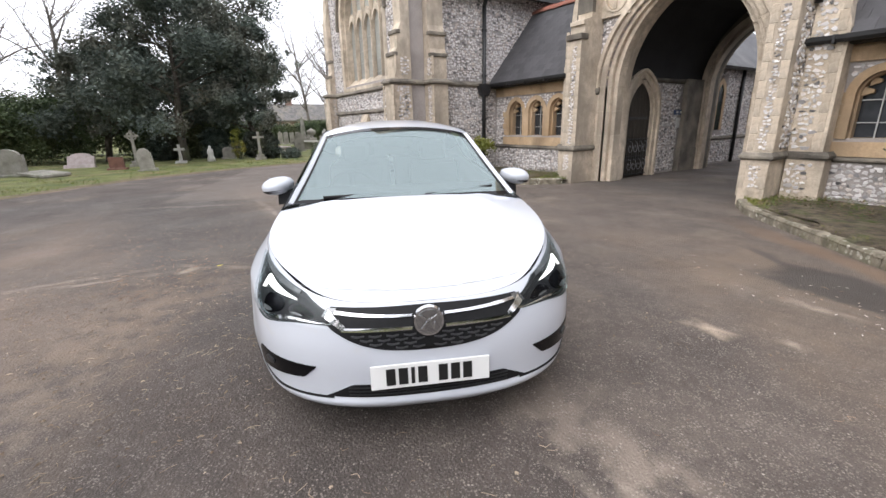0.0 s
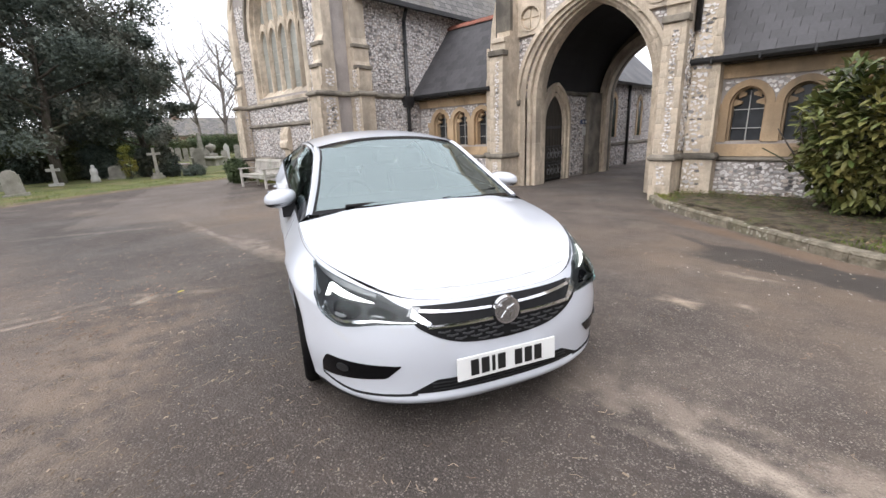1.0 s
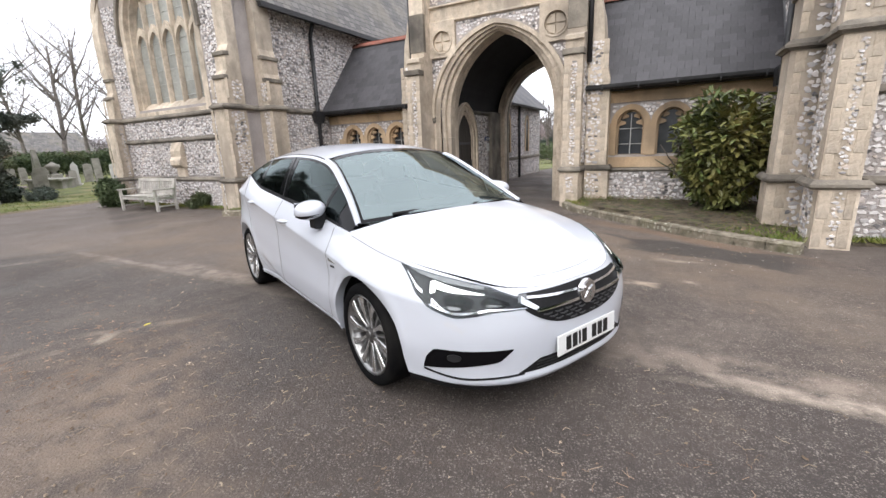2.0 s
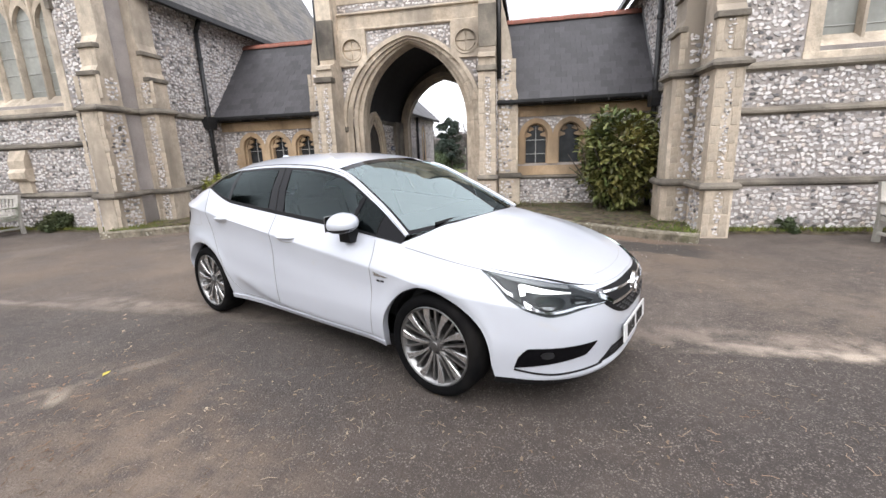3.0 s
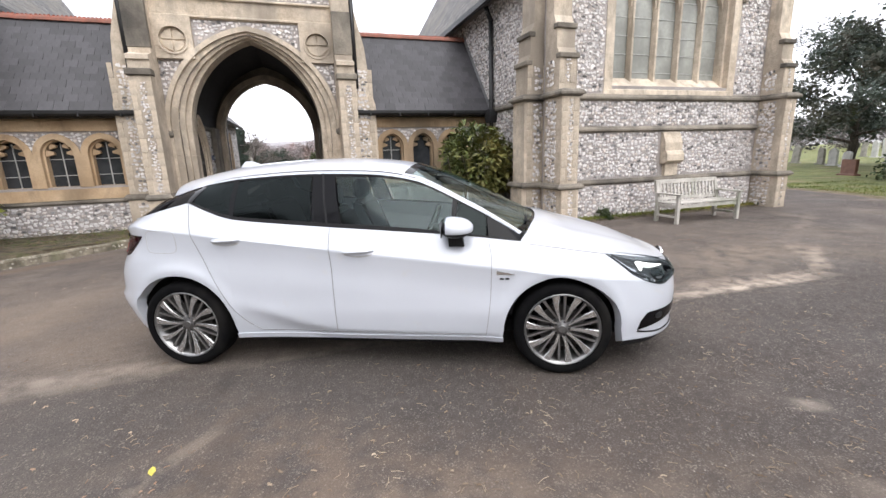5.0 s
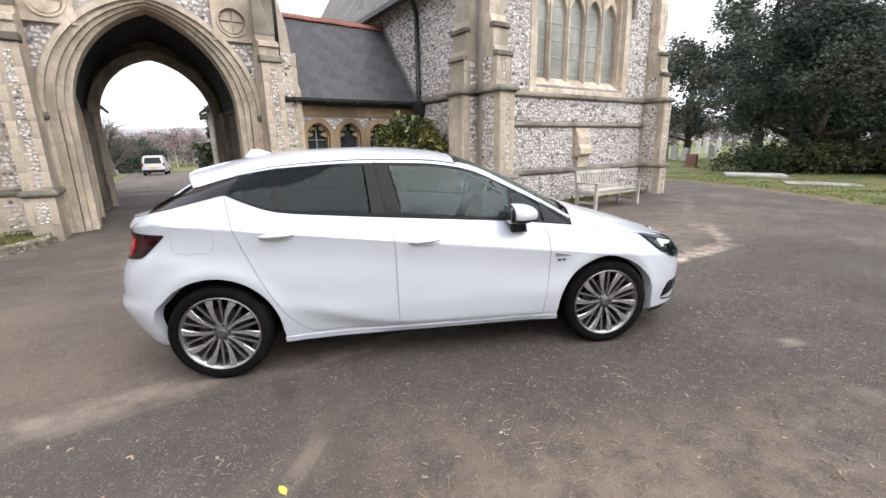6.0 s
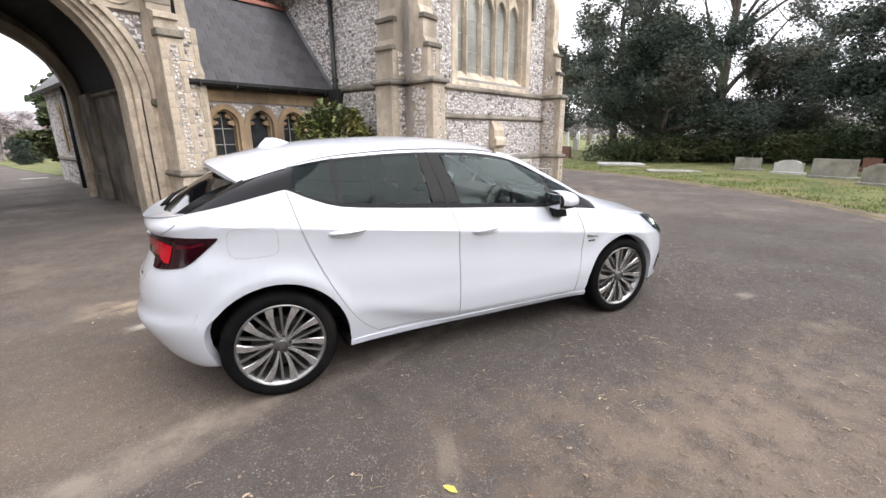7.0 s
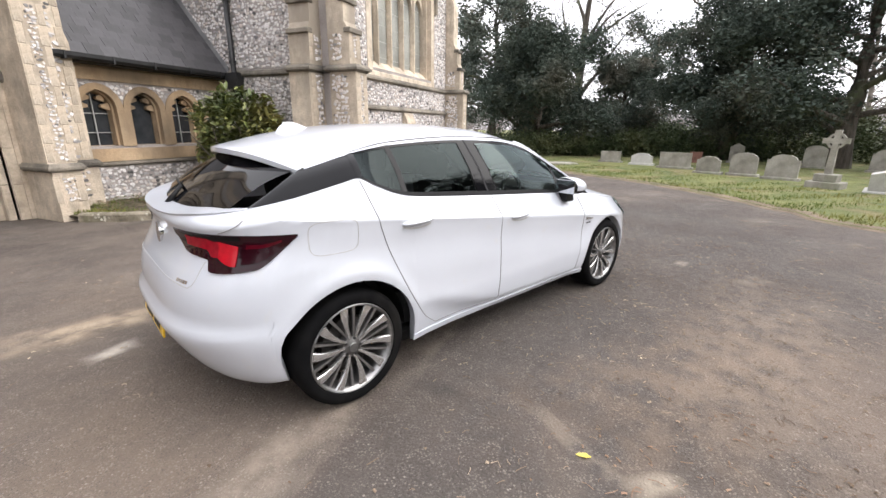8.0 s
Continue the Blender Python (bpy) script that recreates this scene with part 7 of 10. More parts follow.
    # side badge: a small chrome wedge and two dark marks
    for s in (1, -1):
        bm = bmesh.new()
        patch(bm, q_of(1.02, 0.71), q_of(0.905, 0.71), lambda q: 0.702, lambda q: 0.706 + 0.022 * min(1.0, abs(q - q_of(1.02, 0.71)) / abs(q_of(0.905, 0.71) - q_of(1.02, 0.71))), 0.004, 6, 1, (s,), 0.004)
        cpart("side_badge", bm, ALLOY, car)
    for k in range(2):
        bm = bmesh.new()
        patch(bm, q_of(0.985 - 0.035 * k, 0.675), q_of(0.960 - 0.035 * k, 0.675), lambda q: 0.668, lambda q: 0.680, 0.003, 2, 1, (1,), 0.003)
        cpart("side_mark", bm, SATIN_BLACK, car)
    # wipers
    for y0, y1, x0, x1 in ((-0.52, 0.03, 1.10, 1.16), (0.12, 0.60, 1.17, 1.03)):
        bm = bmesh.new()
        cyl(bm, (x0 + 0.02, y0, 0.985), (x1 - 0.01, y1, 1.000), 0.011, 0.008, 8)
        cpart("wiper", bm, SATIN_BLACK, car)
    # interior: dashboard, steering wheel, seats, rear shelf
    bm = bmesh.new()
    prism(bm, [(1.12, 0.93), (0.72, 1.00), (0.58, 0.96), (0.50, 0.75), (0.55, 0.35), (1.15, 0.35)], "y", -0.68, 0.68)
    cpart("dashboard", bm, TRIM_DASH, car)
    bm = bmesh.new()
    bmesh.ops.create_circle(bm, segments=28, radius=0.18)
    path = [v.co.copy() for v in bm.verts]
    bm.free()
    bm = bmesh.new()
    mt = pose(0.42, -0.37, 0.92, 0, -68, 0)
    for a, b in zip(path, path[1:] + path[:1]):
        cyl(bm, mt @ a, mt @ b, 0.015, 0.015, 8)
    cyl(bm, mt @ Vector((-0.17, 0, 0)), mt @ Vector((0.17, 0, 0)), 0.02, 0.02, 8)
    cyl(bm, (0.42, -0.37, 0.92), (0.58, -0.37, 0.86), 0.05, 0.06, 10)
    cpart("steering_wheel", bm, SATIN_BLACK, car)
    for sx, sy, wide in ((-0.12, -0.37, 0.24), (-0.12, 0.37, 0.24), (-0.95, -0.32, 0.30), (-0.95, 0.32, 0.30)):
        bm = bmesh.new()
        prism(bm, [(sx + 0.42, 0.45), (sx + 0.46, 0.53), (sx + 0.05, 0.55), (sx - 0.14, 1.08), (sx - 0.25, 1.10), (sx - 0.16, 0.45)], "y", sy - wide, sy + wide)
        bmesh.ops.bevel(bm, geom=list(bm.edges), offset=0.03, segments=2, affect="EDGES")
        seat = cpart("seat", bm, TRIM_CLOTH, car)
        bm = bmesh.new()
        box(bm, sx - 0.27, sx - 0.17, sy - 0.13, sy + 0.13, 1.09, 1.27, 0.035)
        cpart("headrest", bm, TRIM_CLOTH, seat)
    bm = bmesh.new()
    box(bm, -0.92, 0.6, -0.74, 0.74, 0.26, 0.42, 0.02)
    cpart("cabin_floor", bm, TRIM_DASH, car)
    bm = bmesh.new()
    box(bm, -1.68, -1.15, -0.56, 0.56, 0.90, 0.94, 0.01)
    cpart("parcel_shelf", bm, TRIM_DASH, car)
    bm = bmesh.new()
    bmesh.ops.create_cube(bm, size=1.0, matrix=pose(0.44, 0.0, 1.29, 0, 20, 0) @ Matrix.Diagonal((0.03, 0.23, 0.065, 1)))
    bmesh.ops.bevel(bm, geom=list(bm.edges), offset=0.01, segments=2, affect="EDGES")
    cpart("inside_mirror", bm, SATIN_BLACK, car)
    return car


CAR = build_car()


def lathe(bm, prof, n=48):
    """Turns (radius, y) points about the Y axis."""
    rows = [[bm.verts.new((r * math.cos(2 * math.pi * i / n), y, r * math.sin(2 * math.pi * i / n))) for i in range(n)] for r, y in prof]
    for a, b in zip(rows, rows[1:]):
        for i in range(n):
            bm.faces.new((a[i], a[(i + 1) % n], b[(i + 1) % n], b[i]))


def car_wheel(x, s, meshes):
    """One wheel, its outer face towards -Y when s is 1."""
    w = new("wheel")
    w.parent = CAR
    w.matrix_basis = pose(x, -s * 0.785, 0.318, 0, 0, 0 if s > 0 else 180)
    w["label"] = "alloy wheel with many paired spokes"
    if not meshes:
        bm = bmesh.new()
        lathe(bm, [(0.243, -0.085), (0.254, -0.104), (0.276, -0.110), (0.296, -0.107), (0.312, -0.092), (0.318, -0.07), (0.318, 0.07), (0.312, 0.092), (0.28, 0.11), (0.235, 0.09)])
        meshes["tyre"] = (cpart("tyre", bm, RUBBER, None), RUBBER)
        bm = bmesh.new()
        lathe(bm, [(0.214, 0.05), (0.222, -0.03), (0.232, -0.072), (0.242, -0.082), (0.247, -0.094), (0.243, -0.099), (0.236, -0.094), (0.229, -0.08)])
        meshes["rim"] = (cpart("rim", bm, ALLOY_MID, None), ALLOY_MID)
        bm = bmesh.new()
        lathe(bm, [(0.2485, -0.086), (0.2485, -0.0985), (0.2435, -0.1015), (0.2365, -0.0965)])
        meshes["rim_lip"] = (cpart("rim_lip", bm, ALLOY_RIM, None), ALLOY_RIM)
        bm = bmesh.new()
        lathe(bm, [(0.0, -0.02), (0.15, -0.02), (0.155, 0.0), (0.155, 0.02), (0.0, 0.02)], 36)
        meshes["brake_disc"] = (cpart("brake_disc", bm, plain("brake_disc_steel", (0.05, 0.048, 0.046), 0.5, 0.6), None), None)
        bm = bmesh.new()
        lathe(bm, [(0.0, -0.078), (0.030, -0.078), (0.036, -0.074), (0.058, -0.070), (0.064, -0.055), (0.060, 0.0), (0.0, 0.0)], 30)
        meshes["hub"] = (cpart("hub", bm, ALLOY_HUB, None), None)
        bm = bmesh.new()
        lathe(bm, [(0.0, -0.0865), (0.024, -0.0865), (0.027, -0.083), (0.027, -0.08)], 24)
        meshes["centre_cap"] = (cpart("centre_cap", bm, ALLOY_HUB, None), None)
        for key, h0, h1, y0 in (("spoke", 0.0070, 0.0265, -0.074), ("slim_spoke", 0.0050, 0.0100, -0.062)):
            bm = bmesh.new()
            rows = []
            for t in np.linspace(0, 1, 5):
                r = 0.046 + (0.236 - 0.046) * t
                hw = h0 + (h1 - h0) * t ** 1.6
                y = y0 - 0.018 * math.sin(math.pi * 0.5 * t)
                sw = 0.010 * math.sin(math.pi * t) if key == "spoke" else -0.012 * (1 - t)
                rows.append([Vector((r, y + 0.034, sw - hw * 0.55)), Vector((r, y + 0.005, sw - hw)), Vector((r, y, sw - hw * 0.8)), Vector((r, y, sw + hw * 0.8)), Vector((r, y + 0.005, sw + hw)), Vector((r, y + 0.034, sw + hw * 0.6))])
            sheet(bm, rows)
            meshes[key] = (cpart(key, bm, ALLOY if key == "spoke" else ALLOY_MID, None, smooth=False), None)
        bm = bmesh.new()
        bmesh.ops.create_cone(bm, cap_ends=True, segments=6, radius1=0.009, radius2=0.008, depth=0.02, matrix=pose(0, -0.066, 0, 90))
        meshes["wheel_nut"] = (cpart("wheel_nut", bm, ALLOY_DARK, None, smooth=False), None)
        for o, _ in meshes.values():
            scene.collection.objects.unlink(o)

    def put(name, m=Matrix.Identity(4)):
        o = new(name, meshes[name][0].data)
        o.parent = w
        o.matrix_basis = m
    for name in ("tyre", "rim", "rim_lip", "brake_disc", "hub", "centre_cap"):
        put(name)
    for k in range(10):
        a = 360 / 10 * k + 7
        put("spoke", pose(0, 0, 0, 0, a, 0))
        put("slim_spoke", pose(0, 0, 0, 0, a + 14.5, 0))
    for k in range(5):
        put("wheel_nut", pose(0, 0, 0, 0, 72 * k, 0) @ pose(0.048, 0, 0))


WHEEL_MESHES = {}
for wx in (1.331, -1.331):
    for ws_ in (1, -1):
        car_wheel(wx, ws_, WHEEL_MESHES)

# ---- plants, furniture and monuments ----
def leaf_material(name, dark, light, rough=0.5, per_island=True):
    m, n, l, b = material(name, rough)
    if per_island:
        rnd = n.new("ShaderNodeNewGeometry").outputs["Random Per Island"]
    else:
        rnd = n.new("ShaderNodeObjectInfo").outputs["Random"]
    c = mix(n, l, rnd, dark, light)
    c = mix(n, l, noise_fac(n, l, 1.2, 4), c, tuple(v * 0.7 for v in dark))
    c = mix(n, l, times_fac(n, l, noise_fac(n, l, 0.5, 4, 0.48, 0.7), 0.55), c, (light[0] * 0.9, light[1] * 0.62, light[2] * 0.55))
    b.inputs["Specular IOR Level"].default_value = 0.3 if rough < 0.7 else 0.12
    l.new(c, b.inputs["Base Color"])
    return m


YEW = leaf_material("dark_evergreen_leaves", (0.054, 0.074, 0.062), (0.115, 0.138, 0.112), 0.85)
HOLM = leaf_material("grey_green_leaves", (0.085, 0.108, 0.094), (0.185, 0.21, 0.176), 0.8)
HEDGE = leaf_material("hedge_leaves", (0.05, 0.078, 0.035), (0.14, 0.175, 0.08), 0.6)
# greyed and lightened: the haze of distance is in this colour
WOODS = leaf_material("hazed_wood_foliage", (0.16, 0.15, 0.15), (0.27, 0.255, 0.255), 0.95)
LAUREL = leaf_material("laurel_leaves", (0.07, 0.10, 0.03), (0.36, 0.36, 0.13), 0.35)
LAUREL_ONE = leaf_material("laurel_leaf", (0.08, 0.12, 0.035), (0.34, 0.35, 0.13), 0.30, False)
SPOTTED = leaf_material("yellow_green_leaves", (0.16, 0.18, 0.03), (0.40, 0.40, 0.10), 0.4)
BLADES = leaf_material("grass_blades", (0.10, 0.15, 0.03), (0.30, 0.31, 0.10), 0.7)
BARK = two_tone("bark", (0.045, 0.037, 0.03), (0.12, 0.10, 0.082), 0.95, 3, 24, (0.10, 0.12, 0.06), 1.2, 0.9, 0.03, stretch=(3, 3, 0.6))
BARK_PALE = two_tone("pale_winter_bark", (0.105, 0.09, 0.08), (0.20, 0.175, 0.16), 0.95, 3, 24)


def leaf_cloud(name, clumps, per, spread, size, mat, parent, seed, kind="", label="", aspect=0.45):
    """Many small two-triangle leaves, scattered round clump centres (x, y, z, radius)."""
    rng = np.random.default_rng(seed)
    c = np.array(clumps, float)
    k = len(c) * per
    cen = np.repeat(c[:, :3], per, 0) + rng.normal(0, 1, (k, 3)) * np.repeat(c[:, 3:4], per, 0) * spread
    a = rng.normal(0, 1, (k, 3))
    a /= np.linalg.norm(a, axis=1, keepdims=True)
    a[:, 2] *= 0.6
    b = np.cross(a, rng.normal(0, 1, (k, 3)))
    b /= np.linalg.norm(b, axis=1, keepdims=True) + 1e-9
    s = size * rng.uniform(0.6, 1.4, (k, 1))
    v = np.stack([cen - a * s, cen + b * s * aspect, cen + a * s, cen - b * s * aspect], 1).reshape(-1, 3)
    f = np.arange(k * 4).reshape(-1, 4)
    me = bpy.data.meshes.new(name)
    me.vertices.add(len(v))
    me.vertices.foreach_set("co", v.astype(np.float32).ravel())
    me.loops.add(k * 4)
    me.loops.foreach_set("vertex_index", f.ravel().astype(np.int32))
    me.polygons.add(k)
    me.polygons.foreach_set("loop_start", np.arange(0, k * 4, 4, dtype=np.int32))
    me.polygons.foreach_set("loop_total", np.full(k, 4, dtype=np.int32))
    me.update(calc_edges=True)
    me.materials.append(mat)
    ob = adopt(new(name, me), parent, label)
    if kind:
        ob["kind"] = kind
    return ob


def limb(bm, pts, r0, r1, n=8):
    """A bent tapering branch through points."""
    k = len(pts)
    rows = []
    for i, p in enumerate(pts):
        a, b = Vector(pts[max(i - 1, 0)]), Vector(pts[min(i + 1, k - 1)])
        q = (b - a).to_track_quat("Z", "Y")
        r = r0 + (r1 - r0) * i / (k - 1)
        rows.append([bm.verts.new(Vector(p) + q @ Vector((r * math.cos(2 * math.pi * j / n), r * math.sin(2 * math.pi * j / n), 0))) for j in range(n)])
    for a, b in zip(rows, rows[1:]):
        for j in range(n):
            bm.faces.new((a[j], a[(j + 1) % n], b[(j + 1) % n], b[j]))
    bm.faces.new(rows[-1])


def wander(rnd, p, d, length, n, jitter):
    pts = [Vector(p)]
    d = Vector(d).normalized()
    for i in range(n):
        d = (d + Vector((rnd.uniform(-jitter, jitter), rnd.uniform(-jitter, jitter), rnd.uniform(-jitter, jitter) * 0.7))).normalized()
        pts.append(pts[-1] + d * length / n)
    return pts


def evergreen(x, y, height, spread, low, mat, seed, label, clumps=420, per=42, trunk=0.28, lean=(0, 0), size=0.10):
    t = thing("tree", (x, y, 0), label, "tree", "cemetery evergreens")
    rnd = random.Random(seed)
    bm = bmesh.new()
    top = Vector((x + lean[0], y + lean[1], height * 0.8))
    spine = [Vector((x, y, -0.05)).lerp(top, i / 6) + Vector((rnd.uniform(-0.15, 0.15), rnd.uniform(-0.15, 0.15), 0)) * (i > 0) for i in range(7)]
    limb(bm, spine, trunk, trunk * 0.25, 10)
    part("trunk", bm, BARK, t, smooth=True)
    cl = []
    arms = 15
    for k in range(arms):
        f = 0.12 + 0.85 * (k + 0.5) / arms
        base = spine[0].lerp(top, f * 0.95)
        base.z = max(base.z, low * 0.75)
        a = k * 2.4 + rnd.uniform(-0.4, 0.4)
        reach = spread * (0.55 + 0.5 * math.sin(math.pi * min(1.0, 0.28 + f * 0.72))) * rnd.uniform(0.75, 1.15)
        pts = wander(rnd, base, (math.cos(a), math.sin(a), 0.28 + 0.35 * f), reach, 5, 0.22)
        bm = bmesh.new()
        limb(bm, pts, trunk * 0.36 * (1.1 - f * 0.6), 0.025, 6)
        part("limb", bm, BARK, t, smooth=True)
        m = int(clumps / arms)
        for j in range(m):
            u = 0.30 + 0.78 * math.sqrt(rnd.random())
            i = min(int(u * 5), 4)
            p = pts[i].lerp(pts[i + 1], min(u * 5 - i, 1.3))
            r = rnd.uniform(0.28, 0.62) * spread / 4.5
            p = p + Vector((rnd.gauss(0, 1), rnd.gauss(0, 1), rnd.gauss(0, 0.62))) * spread * 0.15
            if p.z > low:
                cl.append((p.x, p.y, p.z, r))
    leaf_cloud("crown", cl, per, 0.62, size, mat, t, seed, "stuff")
    rng2 = random.Random(seed + 500)
    heart = [(c[0] + (x - c[0]) * 0.12, c[1] + (y - c[1]) * 0.12, c[2], c[3] * 1.1) for c in rng2.sample(cl, len(cl) * 2 // 3)]
    leaf_cloud("inner_foliage", heart, 26, 0.7, size * 1.6, mat, t, seed + 1, "stuff", aspect=0.7)
    return t


def bare_tree(x, y, height, seed, mat=BARK_PALE, label="tall bare winter tree", trunk=0.22, group="bare trees"):
    t = thing("bare_tree", (x, y, 0), label, "tree", group)
    rnd = random.Random(seed)
    bm = bmesh.new()
    spine = wander(rnd, (x, y, -0.05), (0.02, 0.02, 1), height * 0.75, 7, 0.06)
    limb(bm, spine, trunk, trunk * 0.35, 8)
    part("trunk", bm, mat, t, smooth=True)
    for k in range(13):
        bm = bmesh.new()
        i = 2 + k % 5
        a = k * 2.39
        b = wander(rnd, spine[i], (math.cos(a) * 0.7, math.sin(a) * 0.7, 0.9), height * rnd.uniform(0.25, 0.42), 5, 0.25)
        limb(bm, b, trunk * 0.4, 0.022, 5)
        for j in range(5):
            c = wander(rnd, b[1 + j % 4], (rnd.uniform(-1, 1), rnd.uniform(-1, 1), 0.75), height * rnd.uniform(0.10, 0.22), 4, 0.3)
            limb(bm, c, 0.03, 0.010, 4)
            for q in range(4):
                e = wander(rnd, c[1 + q % 3], (rnd.uniform(-1, 1), rnd.uniform(-1, 1), 0.6), height * 0.09, 3, 0.35)
                limb(bm, e, 0.014, 0.006, 3)
        part("branch", bm, mat, t, smooth=True)
    return t


def spreading_tree(x, y, height, seed, label):
    """A small bare tree that forks low into many fine twigs."""
    t = thing("bare_tree", (x, y, -0.5), label, "tree", "bare trees")
    rnd = random.Random(seed)
    bm = bmesh.new()
    spine = wander(rnd, (x, y, -0.7), (0, 0, 1), height * 0.5, 5, 0.08)
    limb(bm, spine, 0.13, 0.06, 8)
    part("trunk", bm, BARK_PALE, t, smooth=True)
    for k in range(18):
        bm = bmesh.new()
        a = k * 2.39
        b = wander(rnd, spine[2 + k % 4], (math.cos(a), math.sin(a), 0.55 + 0.05 * k), height * rnd.uniform(0.28, 0.42), 6, 0.2)
        limb(bm, b, 0.065, 0.022, 5)
        for j in range(9):
            c = wander(rnd, b[1 + j % 5], (math.cos(a) + rnd.uniform(-1, 1), math.sin(a) + rnd.uniform(-1, 1), 0.7), height * rnd.uniform(0.10, 0.18), 4, 0.3)
            limb(bm, c, 0.026, 0.014, 4)
            for q in range(4):
                e = wander(rnd, c[1 + q % 3], (rnd.uniform(-1, 1), rnd.uniform(-1, 1), 0.6), height * 0.07, 3, 0.3)
                limb(bm, e, 0.016, 0.010, 3)
        part("branch", bm, BARK_PALE, t, smooth=True)
    return t


def hedge(pts, depth, height, mat, seed, label, name="hedge", density=26, per=50, size=0.075, z0=0.0):
    """A ragged mass of shrubs along a line."""
    h = thing(name, (pts[0][0], pts[0][1], 0), label, "hedge", "", "stuff")
    rnd = random.Random(seed)
    cl = []
    for a, b in zip(pts, pts[1:]):
        ln = math.hypot(b[0] - a[0], b[1] - a[1])
        for _ in range(int(ln * density)):
            t = rnd.random()
            hh = height * (0.72 + 0.28 * noise.noise(Vector((a[0] + (b[0] - a[0]) * t, a[1] + (b[1] - a[1]) * t, seed)) * 0.45) * 1.6)
            cl.append((a[0] + (b[0] - a[0]) * t + rnd.uniform(-depth, depth), a[1] + (b[1] - a[1]) * t + rnd.uniform(-depth, depth), z0 + (hh - z0) * math.sqrt(rnd.random()), rnd.uniform(0.2, 0.45)))
    leaf_cloud("foliage", cl, per, 0.6, size, mat, h, seed, "stuff")
    return h


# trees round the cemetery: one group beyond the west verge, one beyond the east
# the western crowns' paler leaves also carry the haze before them
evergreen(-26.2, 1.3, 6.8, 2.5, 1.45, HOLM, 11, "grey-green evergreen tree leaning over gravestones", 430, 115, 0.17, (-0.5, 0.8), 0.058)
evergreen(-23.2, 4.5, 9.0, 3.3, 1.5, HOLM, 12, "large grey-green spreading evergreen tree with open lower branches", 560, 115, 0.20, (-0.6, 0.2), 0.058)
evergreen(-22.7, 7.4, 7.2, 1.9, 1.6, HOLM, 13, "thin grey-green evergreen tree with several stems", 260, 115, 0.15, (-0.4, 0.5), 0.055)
evergreen(-34.0, 8.2, 14.5, 4.0, 4.5, HOLM, 14, "tall open pine with a dark trunk", 330, 80, 0.32, (0, 0), 0.085)
evergreen(18.8, 8.5, 7.4, 3.5, 1.3, YEW, 21, "broad dark yew tree over old graves", 720, 115, 0.45, (0, 0), 0.058)
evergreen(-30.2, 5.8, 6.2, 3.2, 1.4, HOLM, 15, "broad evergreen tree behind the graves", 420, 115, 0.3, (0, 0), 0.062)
evergreen(25.6, 8.9, 5.4, 2.1, 0.15, YEW, 17, "low dark yew in the shade of taller trees", 420, 115, 0.3, (0, 0), 0.06)
evergreen(25.5, 13.0, 12.5, 3.8, 3.2, HOLM, 20, "tall open grey-green evergreen tree", 300, 115, 0.34, (0, 0), 0.08)
evergreen(23.0, 4.2, 6.4, 2.5, 0.4, HOLM, 23, "grey-green bushy evergreen tree", 380, 115, 0.2, (0, 0), 0.055)
evergreen(19.4, -0.9, 8.0, 3.6, 1.1, YEW, 22, "dense dark yew tree with low branches", 760, 115, 0.45, (0, 0), 0.058)
evergreen(16.2, -4.2, 10.4, 4.0, 1.7, YEW, 24, "dark broad yew tree behind a stone cross", 600, 115, 0.42, (0, 0), 0.060)
evergreen(29.5, 2.6, 9.5, 3.4, 0.8, HOLM, 28, "rounded grey-green evergreen tree behind the yews", 420, 100, 0.3, (0, 0), 0.06)
evergreen(28.0, 18.5, 9.0, 4.0, 1.8, HOLM, 25, "tall grey-green evergreen tree", 330, 62, 0.3, (0, 0), 0.085)
evergreen(-17.0, -14.0, 13.0, 5.0, 1.5, YEW, 26, "dark evergreen tree across the road", 324, 62, 0.3)
evergreen(6.5, -14.0, 14.0, 5.0, 1.5, YEW, 27, "dark evergreen tree across the road", 324, 62, 0.3)
bare_tree(31.0, 8.0, 17.0, 31, BARK, "tall bare tree with a forked trunk", 0.42)
bare_tree(24.0, -1.0, 12.0, 35, BARK, "leaning bare tree behind the yews", 0.22)
bare_tree(-5.0, -11.5, 17.0, 32, BARK, "spreading bare tree across the road", 0.30)
evergreen(-20.5, -9.5, 18.0, 5.5, 1.5, YEW, 29, "tall dark evergreen tree beside the entrance", 360, 70, 0.4, (0, 0), 0.09)
evergreen(-10.5, -13.0, 15.0, 5.5, 1.5, YEW, 30, "tall dark evergreen tree beside the road", 324, 62, 0.35, (0, 0), 0.09)
bare_tree(1.0, -12.5, 16.0, 33, BARK, "spreading bare tree across the road", 0.28)
bare_tree(-14.5, -6.0, 16.0, 34, BARK, "spreading bare tree across the road", 0.28)
for i, (x, y, h) in enumerate(((-48, 20, 15), (-53, 24, 17), (-46, 27, 14), (-58, 30, 18), (-50, 33, 15), (-62, 22, 17), (-56, 15, 14), (-42, -6, 15), (-38, -10, 16), (-44, -2, 14), (-33, -9, 13), (-31, -4.2, 11), (44, 22, 15), (50, 14, 16), (46, -8, 15), (40, -14, 15), (4, 52, 10), (-14, 56, 9))):
    bare_tree(x, y, h, 40 + i)
